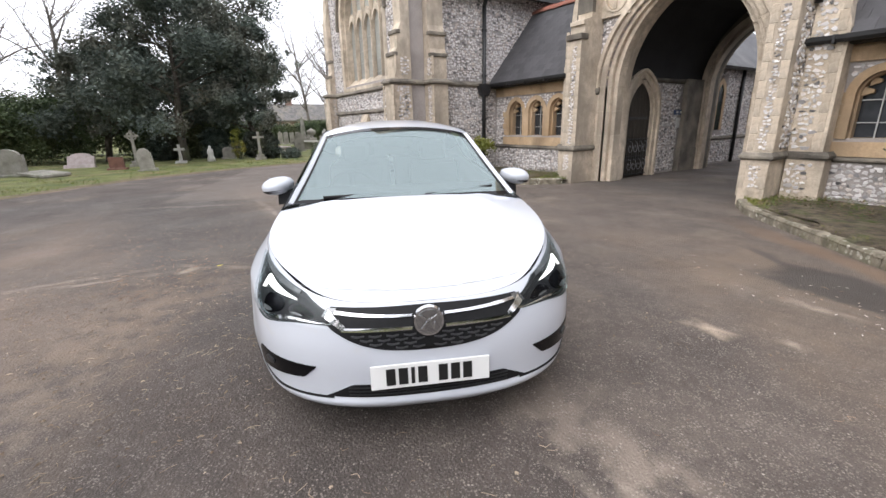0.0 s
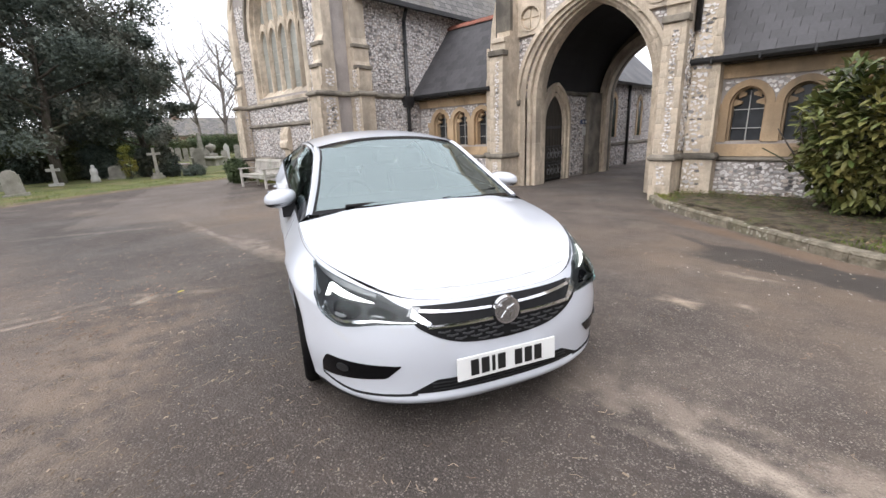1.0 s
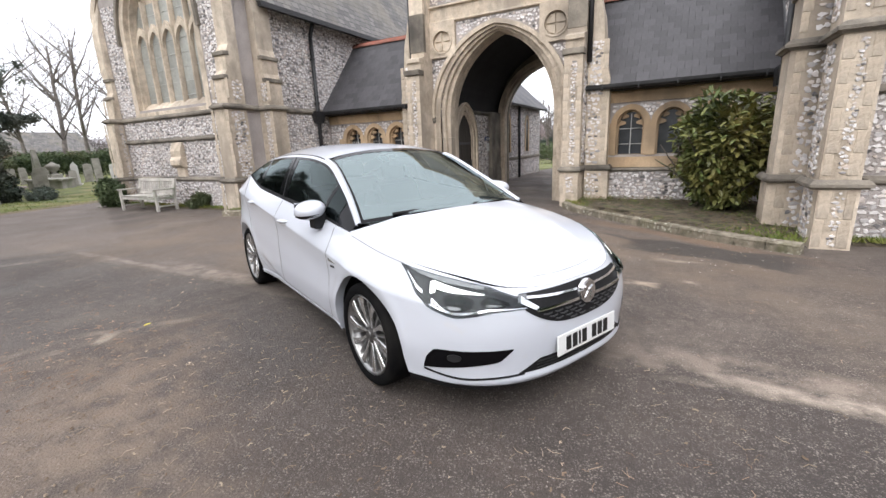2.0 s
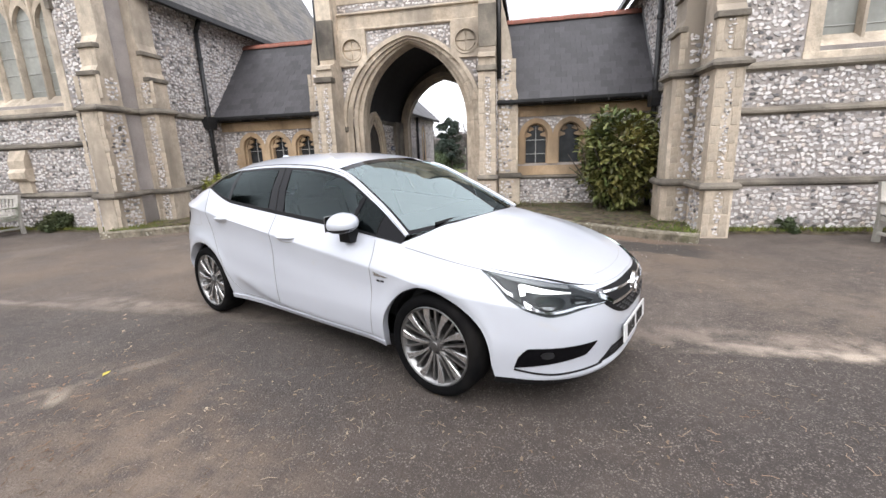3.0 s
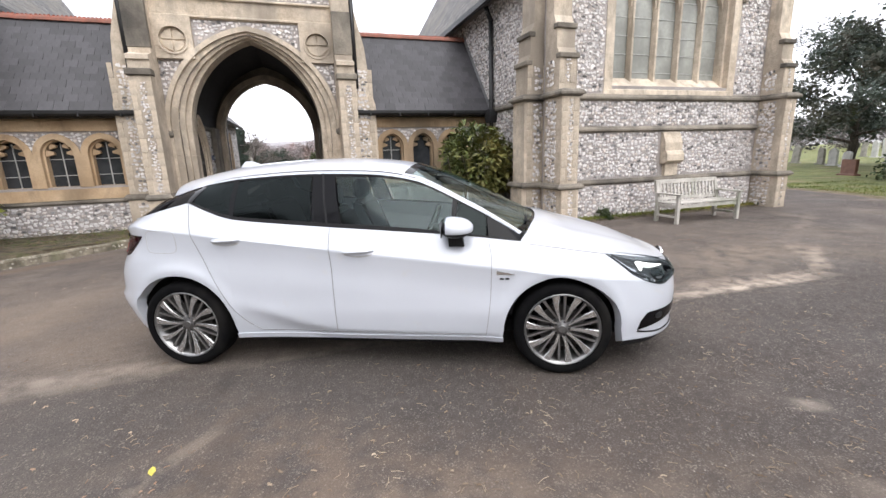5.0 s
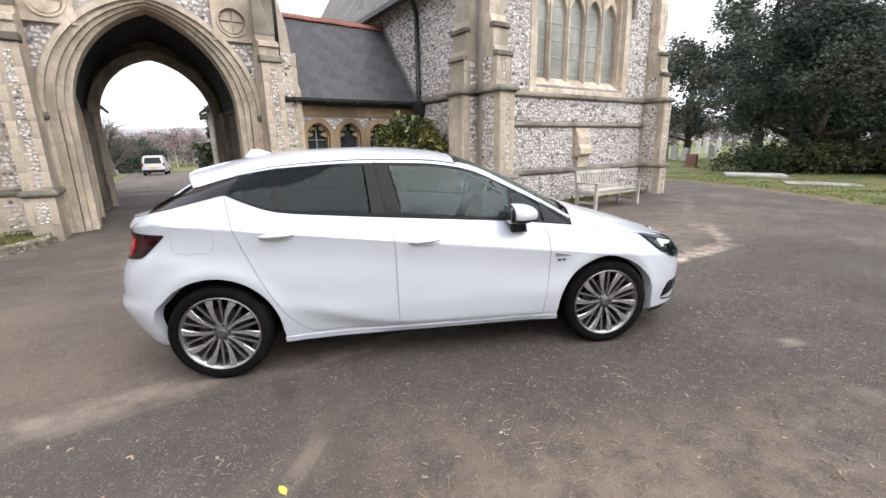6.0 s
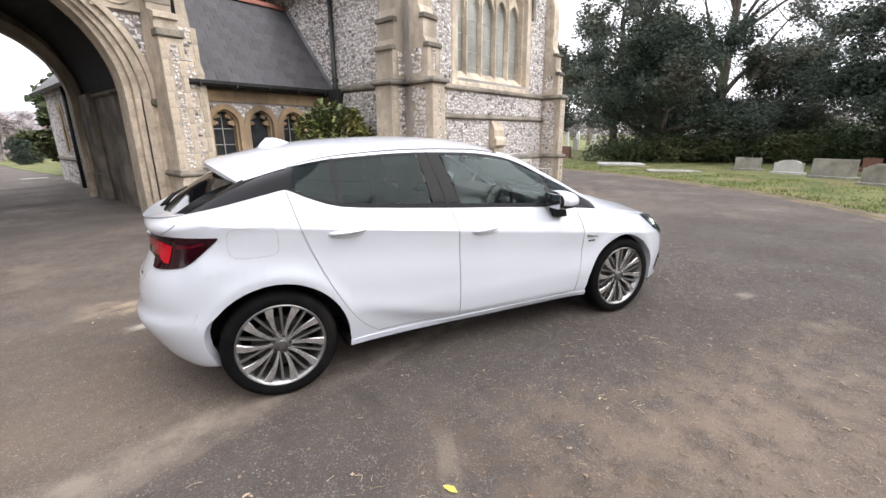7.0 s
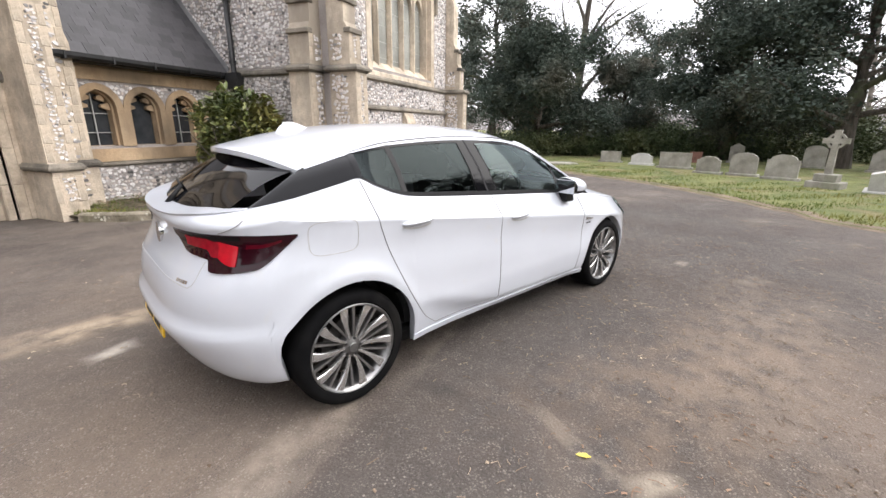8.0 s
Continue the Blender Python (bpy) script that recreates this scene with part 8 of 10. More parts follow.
# shrubs and hedges behind the graves
hedge([(-31, -7), (-28, -2.6), (-26.4, 0.2)], 1.5, 4.3, HEDGE, 51, "overgrown dark green laurel hedge", density=150)
hedge([(-26.5, 2.6), (-25.6, 5.0), (-25.0, 7.0)], 0.8, 2.1, HEDGE, 52, "dark clipped shrubs behind the gravestones", density=110)
hedge([(-36, -6.0), (-33.5, 0.0), (-33.0, 5.5), (-36, 8.0)], 1.2, 3.6, HEDGE, 64, "dark overgrown shrubs under the trees", density=90, size=0.09)
hedge([(-44, 10.0), (-46, 20.0), (-43, 31)], 1.0, 2.3, HEDGE, 53, "green hedge along the cemetery edge", density=60, size=0.09)
hedge([(22, -7), (25.5, 0), (26.0, 6.5)], 1.5, 2.6, HEDGE, 54, "ragged evergreen shrubs under the trees", density=80)
hedge([(17.8, 10.4), (20.6, 5.2), (21.2, 2.6), (19.6, -4.0)], 1.5, 1.15, HEDGE, 62, "ragged bramble and shrubs between the yews", density=80)
hedge([(13.5, -9.0), (19.0, -8.0), (24, -7)], 1.2, 2.4, HEDGE, 55, "ragged evergreen shrubs", density=36)
hedge([(-30, -20), (-12, -22), (6, -21), (22, -18)], 1.6, 3.4, HEDGE, 56, "dark hedge across the road", density=14, per=60, size=0.09)
hedge([(-9.4, 36), (-9.0, 46), (-9.4, 56)], 0.9, 1.6, HEDGE, 57, "dark hedge beside the drive", density=16)
hedge([(-0.6, 25.5), (0.4, 30), (1.5, 36), (3.0, 50)], 0.8, 2.6, HEDGE, 58, "conifer hedge beside the drive", density=16)
hedge([(-26, 63), (-14, 60), (-9.5, 58), (-6.6, 59.5)], 1.3, 4.8, YEW, 59, "dark evergreen clump at the end of the drive", density=75, per=60, size=0.09, z0=-1.0)
hedge([(-6.6, 59.5), (-3.9, 60.8)], 0.8, 4.3, YEW, 65, "dark rounded evergreens beside the drive", density=75, per=60, size=0.09, z0=-1.0)
hedge([(5.0, 60), (26, 62)], 1.8, 3.0, HEDGE, 66, "dark evergreen clump beyond the grass", density=40, per=60, size=0.10, z0=-1.0)
evergreen(-1.0, 27.5, 4.8, 1.3, 0.2, HEDGE, 61, "narrow clipped conifer beside the drive", 202, 62, 0.12)
evergreen(-8.2, 40.0, 5.9, 1.05, 0.1, YEW, 63, "rounded dark conifer on the grass beyond the arch", 420, 90, 0.12, (0, 0), 0.06)
spreading_tree(-7.3, 44.0, 6.9, 36, "low spreading bare tree with fine twigs")


# far woods and a low hillside that close the view, distance haze painted into their colours
def far_ring():
    rng = random.Random(70)
    cl = []
    for i in range(1900):
        a = rng.uniform(0, 2 * math.pi)
        r = rng.uniform(85, 135)
        if 1.40 < a < 1.80:
            continue
        h = 5.5 + 3.0 * noise.noise(Vector((math.cos(a) * 4, math.sin(a) * 4, 1.0)))
        cl.append((r * math.cos(a), r * math.sin(a), rng.uniform(0, 1) ** 0.7 * h, rng.uniform(1.0, 2.2)))
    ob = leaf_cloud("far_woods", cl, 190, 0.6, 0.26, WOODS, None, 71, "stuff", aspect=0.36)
    tagged(ob, "distant woods round the cemetery, haze in their pale colour", "woods", "", "stuff")
    bm = bmesh.new()
    n = 120
    rows = [[], [], []]
    for i in range(n):
        a = 2 * math.pi * i / n
        h = 24 + 10 * noise.noise(Vector((math.cos(a) * 1.7, math.sin(a) * 1.7, 3.0))) + 4 * noise.noise(Vector((math.cos(a) * 6, math.sin(a) * 6, 5.0)))
        for row, (r, z) in zip(rows, ((330, -1), (460, h * 0.7), (620, h))):
            row.append(bm.verts.new((r * math.cos(a), r * math.sin(a), z)))
    for a, b in zip(rows, rows[1:]):
        for i in range(n):
            bm.faces.new((a[i], a[(i + 1) % n], b[(i + 1) % n], b[i]))
    hills = part("backdrop_hills", bm, two_tone("haze_tinted_hillside", (0.27, 0.255, 0.265), (0.38, 0.36, 0.365), 1.0, 0.02, 0.2, (0.22, 0.25, 0.22), 0.012, 0.0, 0.001), smooth=True)
    tagged(hills, "hillside on the horizon, coloured pale as through haze", "hill", "", "structure")


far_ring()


def pale_wood():
    """Pale bare stems with a haze of twigs beyond the end of the drive."""
    rng = random.Random(73)
    verts, faces, cl = [], [], []
    for _ in range(240):
        x, y = rng.uniform(-24, 22), rng.uniform(68, 96)
        h, r = rng.uniform(3.6, 5.2), rng.uniform(0.06, 0.13)
        dx, k = rng.uniform(-0.4, 0.4), len(verts)
        for z, f in ((-1.2, 1.0), (h * 0.5 - 1.0, 0.7), (h - 1.0, 0.2)):
            verts += [(x + dx * (z + 1) / h + r * f * math.cos(a), y + r * f * math.sin(a), z) for a in (0, 2.1, 4.2)]
        for j in (0, 3):
            faces += [(k + j + i, k + j + (i + 1) % 3, k + j + 3 + (i + 1) % 3, k + j + 3 + i) for i in range(3)]
        cl += [(x + rng.uniform(-0.6, 0.6), y, -0.6 + (h - 0.5) * rng.random() ** 0.6, rng.uniform(0.5, 0.9)) for _ in range(3)]
    wood = thing("bare_wood", (0, 80, -1.0), "pale bare winter wood beyond the drive", "woods", "", "stuff")
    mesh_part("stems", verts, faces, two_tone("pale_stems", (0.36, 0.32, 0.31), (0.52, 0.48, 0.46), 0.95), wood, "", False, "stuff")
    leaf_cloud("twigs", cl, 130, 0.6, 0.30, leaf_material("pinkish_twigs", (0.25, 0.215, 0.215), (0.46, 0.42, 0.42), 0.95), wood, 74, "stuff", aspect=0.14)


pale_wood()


# planting by the building
def laurel_leaf_mesh():
    bm = bmesh.new()
    pts = [(-0.075, 0, 0), (-0.02, 0.028, 0.006), (0.04, 0.025, 0.004), (0.085, 0, -0.012), (0.04, -0.025, 0.004), (-0.02, -0.028, 0.006)]
    v = [bm.verts.new(p) for p in pts]
    m = [bm.verts.new((-0.02, 0, -0.004)), bm.verts.new((0.04, 0, -0.005))]
    for f in ((v[0], m[0], v[1]), (v[1], m[0], m[1], v[2]), (v[2], m[1], v[3]), (v[3], m[1], v[4]), (v[4], m[1], m[0], v[5]), (v[5], m[0], v[0])):
        bm.faces.new(f)
    me = bpy.data.meshes.new("leaf")
    bm.to_mesh(me)
    bm.free()
    me.materials.append(LAUREL_ONE)
    for p in me.polygons:
        p.use_smooth = True
    return me


def laurel_bush():
    b = thing("laurel_bush", (0.55, 10.75, 0.12), "large glossy laurel bush with yellow-green tips in a bed", "bush")
    rnd = random.Random(81)
    for k in range(14):
        bm = bmesh.new()
        a = k * 2.4
        limb(bm, wander(rnd, (0.55 + 0.12 * math.cos(a), 10.75 + 0.12 * math.sin(a), 0.08), (0.5 * math.cos(a), 0.5 * math.sin(a), 1), 1.5, 5, 0.2), 0.025, 0.008, 5)
        part("stem", bm, BARK, b, smooth=True)
    me = laurel_leaf_mesh()
    base = [np.array(v.co) for v in me.vertices]
    faces = [tuple(p.vertices) for p in me.polygons]
    verts, fs, count = [], [], 0
    for k in range(4400):
        u, a = rnd.uniform(-0.92, 1.0), rnd.uniform(0, 2 * math.pi)
        w = max(0.0, 1 - abs(u) ** 2.8) ** (1 / 2.4) * (1 + 0.12 * min(u, 0.4))
        bumpy = 1 + 0.34 * noise.noise(Vector((w * math.cos(a) * 2.6, w * math.sin(a) * 2.6, u * 2.6)))
        deep = rnd.random() ** 0.4 if k >= 300 else 1.0
        r = bumpy * (0.45 + 0.55 * deep)
        d = Vector((w * math.cos(a), w * math.sin(a), u))
        p = Vector((0.60, 10.82, 1.09)) + Vector((d.x * 0.74, d.y * 0.80, d.z * 0.92)) * r
        out = (d * 0.7 + Vector((rnd.uniform(-0.9, 0.9), rnd.uniform(-0.9, 0.9), rnd.uniform(-0.75, 0.55)))).normalized()
        q = out.to_track_quat("X", "Z") @ Euler((rnd.uniform(-0.7, 0.7), rnd.uniform(-0.2, 0.3), 0)).to_quaternion()
        s = rnd.uniform(0.75, 1.25)
        if k < 300 and d.y < 0.3:
            o = new("leaf", me)
            o.matrix_basis = Matrix.LocRotScale(p, q, (s, s, s))
            adopt(o, b)
        else:
            m3 = np.array(q.to_matrix()) * s
            verts += [m3 @ v + np.array(p) for v in base]
            fs += [tuple(i + count for i in f) for f in faces]
            count += len(base)
    mesh_part("foliage", verts, fs, LAUREL, b, "", True, "stuff")


laurel_bush()


def bush(x, y, w, h, mat, seed, label, count=60, size=0.05, lean=(0.0, 0.0), z0=0.0):
    """A loose rounded bush on a few stems."""
    b = thing("shrub", (x, y, z0), label, "shrub", "shrubs")
    rnd = random.Random(seed)
    cl = []
    for _ in range(count):
        f = rnd.random()
        r = w / 2 * math.sqrt(max(0.0, 1 - (2 * f - 0.9) ** 2 * 0.75)) * math.sqrt(rnd.random())
        a = rnd.uniform(0, 2 * math.pi)
        cl.append((x + r * math.cos(a) + lean[0] * f, y + r * math.sin(a) + lean[1] * f, z0 + h * (0.06 + 0.86 * f), 0.12 * min(w, 1.2)))
    for k in range(4):
        bm = bmesh.new()
        a = k * 1.6 + 0.4
        limb(bm, wander(rnd, (x, y, z0 - 0.03), (math.cos(a) * 0.35, math.sin(a) * 0.35, 1), h * 0.7, 4, 0.2), 0.022, 0.008, 5)
        part("stem", bm, BARK, b, smooth=True)
    leaf_cloud("foliage", cl, 60, 0.6, size, mat, b, seed, "stuff")
    return b


bush(-21.1, 8.0, 0.85, 1.45, YEW, 301, "dark narrow leaning yew bush beside a cross", 110, 0.05, (-0.35, -0.1))
bush(-22.5, 7.4, 0.75, 1.35, YEW, 302, "dark clipped yew bush among graves", 90, 0.05)
bush(-24.0, 5.9, 1.5, 1.5, YEW, 303, "dark broad evergreen bush among graves", 150, 0.055)
bush(-24.6, 3.6, 1.3, 1.2, YEW, 304, "dark evergreen bush behind a white cross", 120, 0.055)
bush(-22.2, 6.7, 0.6, 1.5, SPOTTED, 305, "thin yellowish feathery shrub", 40, 0.035)
bush(-20.7, 8.8, 0.9, 0.5, HOLM, 306, "low greyish shrub at the grass edge", 50, 0.04)
bush(-15.0, 8.5, 0.75, 0.85, HEDGE, 307, "dark green bush at the chapel corner", 80, 0.05)
bush(-11.55, 9.0, 0.6, 0.42, HEDGE, 308, "dark weeds against the chapel wall", 45, 0.04)
bush(2.75, 9.0, 0.34, 0.24, HEDGE, 309, "dark green weeds against the chapel wall", 14, 0.03)
bush(0.5, 56.0, 2.6, 2.7, YEW, 310, "dark rounded clipped bush beside the drive", 260, 0.08, z0=-0.9)


def small_shrub():
    b = thing("shrub", (-8.85, 11.2, 0.12), "small yellow-green shrub in the bed beside the cloister", "shrub")
    rnd = random.Random(82)
    for k in range(5):
        bm = bmesh.new()
        a = k * 1.3
        limb(bm, wander(rnd, (-8.85, 11.2, 0.08), (0.45 * math.cos(a), 0.45 * math.sin(a), 1), 0.75, 4, 0.2), 0.018, 0.006, 5)
        part("stem", bm, BARK, b, smooth=True)
    cl = []
    for _ in range(70):
        a, r = rnd.uniform(0, 2 * math.pi), 0.52 * math.sqrt(rnd.random())
        cl.append((-8.95 + r * math.cos(a), 11.2 + r * 0.7 * math.sin(a), 0.95 - 0.45 * r * r + rnd.uniform(-0.16, 0.03), 0.07))
    leaf_cloud("foliage", cl, 13, 0.8, 0.05, SPOTTED, b, 83, "stuff")


small_shrub()


def grass_tufts():
    """Blades on the verges where the camera passes nearest, and weeds along the wall."""
    rng = np.random.default_rng(91)
    spots = []
    for pts, count in ((right_edge[:40], 9000), (left_edge[8:], 5200)):
        p = np.array(pts)
        i = rng.integers(0, len(p) - 1, count)
        t = rng.random((count, 1))
        base = p[i] * (1 - t) + p[i + 1] * t
        d = p[i + 1] - p[i]
        nrm = np.stack([d[:, 1], -d[:, 0]], 1) / (np.linalg.norm(d, axis=1, keepdims=True) + 1e-6)
        off = 0.15 + 3.6 * rng.random((count, 1)) ** 1.5
        spots.append(np.concatenate([base + nrm * off, np.full((count, 1), 0.02)], 1))
    n = 1500
    for s in (1, -1):
        u = rng.uniform(5.95, 11.2, n)
        spots.append(np.stack([XC + s * u, rng.uniform(8.88, 9.13, n), np.full(n, 0.04)], 1))
    line = np.array(KERB_LINE)
    for s in (1, -1):
        i, t = rng.integers(0, len(line) - 1, 2600), rng.random((2600, 1))
        p = line[i] * (1 - t) + line[i + 1] * t
        off = 0.17 + 1.5 * rng.random((2600, 1)) ** 2
        d = p + off * np.array([[0.3, 0.95]])
        spots.append(np.stack([XC + s * d[:, 0], d[:, 1], np.full(2600, 0.10)], 1))
    c = np.concatenate(spots)
    k = len(c)
    h = rng.uniform(0.03, 0.085, (k, 1))
    a = rng.uniform(0, 2 * math.pi, k)
    w = np.stack([np.cos(a), np.sin(a), np.zeros(k)], 1) * 0.010
    lean = np.concatenate([rng.normal(0, 0.035, (k, 2)), h], 1)
    v = np.stack([c - w, c + w, c + lean], 1).reshape(-1, 3)
    ob = mesh_part("grass", v, np.arange(k * 3).reshape(-1, 3), BLADES, None, "", False, "stuff")
    tagged(ob, "tufts of rough grass on the verges", "grass", "", "stuff")


grass_tufts()

# ---- benches ----
TEAK = two_tone("silvered_teak", (0.42, 0.395, 0.355), (0.60, 0.57, 0.52), 0.85, 3, 30, (0.25, 0.27, 0.20), 2.2, 0.5, 0.006, stretch=(1, 1, 1))


def bench(at, length, label):
    b = thing("bench", (0, 0, 0), label, "bench", "benches")
    b.matrix_basis = at
    hl = length / 2

    def bit(name, x0, x1, y0, y1, z0, z1, lab=""):
        bm = bmesh.new()
        box(bm, x0, x1, y0, y1, z0, z1, 0.006)
        o = part(name, bm, TEAK, None, lab)
        o.parent = b
        return o
    for s in (-1, 1):
        x = s * (hl - 0.04)
        bit("leg", x - 0.033, x + 0.033, -0.30, -0.235, 0, 0.60)
        bm = bmesh.new()
        prism(bm, [(0.21, 0.0), (0.275, 0.0), (0.26, 0.42), (0.345, 0.90), (0.285, 0.90), (0.20, 0.44)], "x", x - 0.033, x + 0.033)
        part("leg", bm, TEAK, None).parent = b
        bit("armrest", x - 0.045, x + 0.045, -0.33, 0.255, 0.60, 0.635)
        bit("side_rail", x - 0.02, x + 0.02, -0.24, 0.22, 0.33, 0.40)
        bit("stretcher", x - 0.018, x + 0.018, -0.24, 0.23, 0.12, 0.165)
    for k in range(6):
        y = -0.285 + k * 0.083
        bit("seat_slat", -hl + 0.012, hl - 0.012, y, y + 0.066, 0.412 + 0.004 * abs(k - 3), 0.434 + 0.004 * abs(k - 3))
    bm = bmesh.new()
    prism(bm, [(-hl + 0.08, 0.405), (hl - 0.08, 0.405), (hl - 0.08, 0.30), (hl - 0.13, 0.335), (-hl + 0.13, 0.335), (-hl + 0.08, 0.30)], "y", -0.275, -0.25)
    part("front_rail", bm, TEAK, None).parent = b
    bm = bmesh.new()
    prism(bm, [(0.27, 0.82), (0.325, 0.82), (0.342, 0.90), (0.287, 0.90)], "x", -hl + 0.08, hl - 0.08)
    part("top_rail", bm, TEAK, None).parent = b
    bm = bmesh.new()
    prism(bm, [(0.212, 0.46), (0.252, 0.46), (0.262, 0.52), (0.222, 0.52)], "x", -hl + 0.08, hl - 0.08)
    part("lower_rail", bm, TEAK, None).parent = b
    n = int(length / 0.098)
    for k in range(n):
        x = -hl + 0.115 + (length - 0.23) * k / (n - 1)
        bm = bmesh.new()
        prism(bm, [(0.228, 0.515), (0.246, 0.515), (0.306, 0.825), (0.288, 0.825)], "x", x - 0.021, x + 0.021)
        part("back_slat", bm, TEAK, None).parent = b
    return b


bench(pose(4.24, 8.10, 0, 0, 0, -1) @ Matrix.Diagonal((1, 1, 0.91, 1)), 1.60, "weathered grey teak bench before the chapel wall")
bench(pose(-12.86, 8.42, 0, 0, 0, 3) @ Matrix.Diagonal((1, 1, 0.93, 1)), 1.62, "weathered grey teak bench at the far chapel")

def far_house(x0, x1, y0, y1, eave, ridge):
    white = two_tone("white_joinery", (0.6, 0.6, 0.58), (0.72, 0.72, 0.7), 0.6)
    brick = two_tone("pale_red_brick", (0.26, 0.17, 0.14), (0.38, 0.28, 0.24), 0.9, 1.5, 8.0)
    h = thing("house", (x1, (y0 + y1) / 2, 0), "low brick house with a long grey slate roof", "house")
    bm = bmesh.new()
    box(bm, x0, x1, y0, y1, -0.1, eave)
    part("wall", bm, brick, h)
    xm = (x0 + x1) / 2
    for e, k in ((x0, -1), (x1, 1)):
        bm = bmesh.new()
        prism(bm, [(e + k * 0.4, eave - 0.1), (e + k * 0.4, eave + 0.1), (xm, ridge + 0.1), (xm, ridge - 0.1)], "y", y0 - 0.3, y1 + 0.3)
        part("roof_slope", bm, SLATE_FAR, h, "grey slate roof slope")
    for ya, yb in ((y0, y0 + 0.2), (y1 - 0.2, y1)):
        bm = bmesh.new()
        prism(bm, [(x0, eave), (x1, eave), (xm, ridge - 0.12)], "y", ya, yb)
        part("gable", bm, brick, h)
    y = y0 + 1.2
    while y < y1 - 1.4:
        bm = bmesh.new()
        box(bm, x1 - 0.02, x1 + 0.05, y, y + 1.2, 1.0, 2.1)
        w = part("window", bm, white, h, "white window frame")
        for k in range(2):
            bm = bmesh.new()
            box(bm, x1 + 0.052, x1 + 0.06, y + 0.08 + k * 0.56, y + 0.56 + k * 0.56, 1.08, 2.02)
            part("pane", bm, WINDOW_DARK, w)
        y += 2.6
    bm = bmesh.new()
    box(bm, xm - 0.4, xm + 0.4, y0 + 3.0, y0 + 3.9, ridge - 0.6, ridge + 0.9, 0.03)
    part("chimney", bm, brick, h)


far_house(-77.0, -70.0, 19.0, 31.5, 2.5, 5.1)

# ---- gravestones ----
GRAVE_GREY = two_tone("lichened_grave_stone", (0.24, 0.225, 0.195), (0.40, 0.38, 0.335), 0.92, 3, 30, (0.17, 0.18, 0.12), 2.0, 0.5, 0.012, vary=0.1)
GRAVE_PALE = two_tone("pale_marble", (0.46, 0.45, 0.43), (0.62, 0.61, 0.585), 0.7, 3, 30, (0.40, 0.39, 0.36), 2.4, 0.3, 0.006)
GRAVE_RED = two_tone("red_brown_granite", (0.15, 0.07, 0.05), (0.23, 0.11, 0.08), 0.5, 6, 60)
GRAVE_PINK = two_tone("pinkish_granite", (0.36, 0.30, 0.29), (0.48, 0.41, 0.40), 0.7, 6, 60, (0.26, 0.25, 0.21), 2.0)


def outline_stone(w, h, top):
    hw = w / 2
    if top == "round":
        return [(-hw, 0), (-hw, h - hw * 0.55)] + [(hw * math.cos(a), h - hw * 0.55 + hw * 0.55 * math.sin(a)) for a in np.linspace(math.pi, 0, 11)][1:-1] + [(hw, h - hw * 0.55), (hw, 0)]
    if top == "shoulder":
        return [(-hw, 0), (-hw, h * 0.80), (-hw * 0.82, h * 0.80), (-hw * 0.7, h * 0.90), (-hw * 0.35, h * 0.985), (0, h), (hw * 0.35, h * 0.985), (hw * 0.7, h * 0.90), (hw * 0.82, h * 0.80), (hw, h * 0.80), (hw, 0)]
    if top == "peak":
        return [(-hw, 0), (-hw, h * 0.82), (0, h), (hw, h * 0.82), (hw, 0)]
    return [(-hw, 0), (-hw, h), (hw, h), (hw, 0)]


def gravestone(x, y, turn, w, h, top, mat, label, lean=0.0, depth=0.13, base=True, side_lean=0.0):
    g = thing("gravestone", (0, 0, 0), label, "gravestone", "gravestones")
    g.matrix_basis = pose(x, y, 0.0, lean, side_lean, turn)
    bm = bmesh.new()
    prism(bm, [(p, q + 0.06 if q == 0 else q) for p, q in outline_stone(w, h, top)], "y", -depth / 2, depth / 2)
    bmesh.ops.bevel(bm, geom=[e for e in bm.edges if abs(e.calc_face_angle(0)) > 1.2], offset=0.012, segments=1, affect="EDGES")
    part("headstone", bm, mat, None).parent = g
    bm = bmesh.new()
    box(bm, -w / 2 - 0.08, w / 2 + 0.08, -depth / 2 - 0.09, depth / 2 + 0.09, -0.12, 0.10 if base else 0.055, 0.015)
    part("base", bm, mat, None).parent = g
    return g


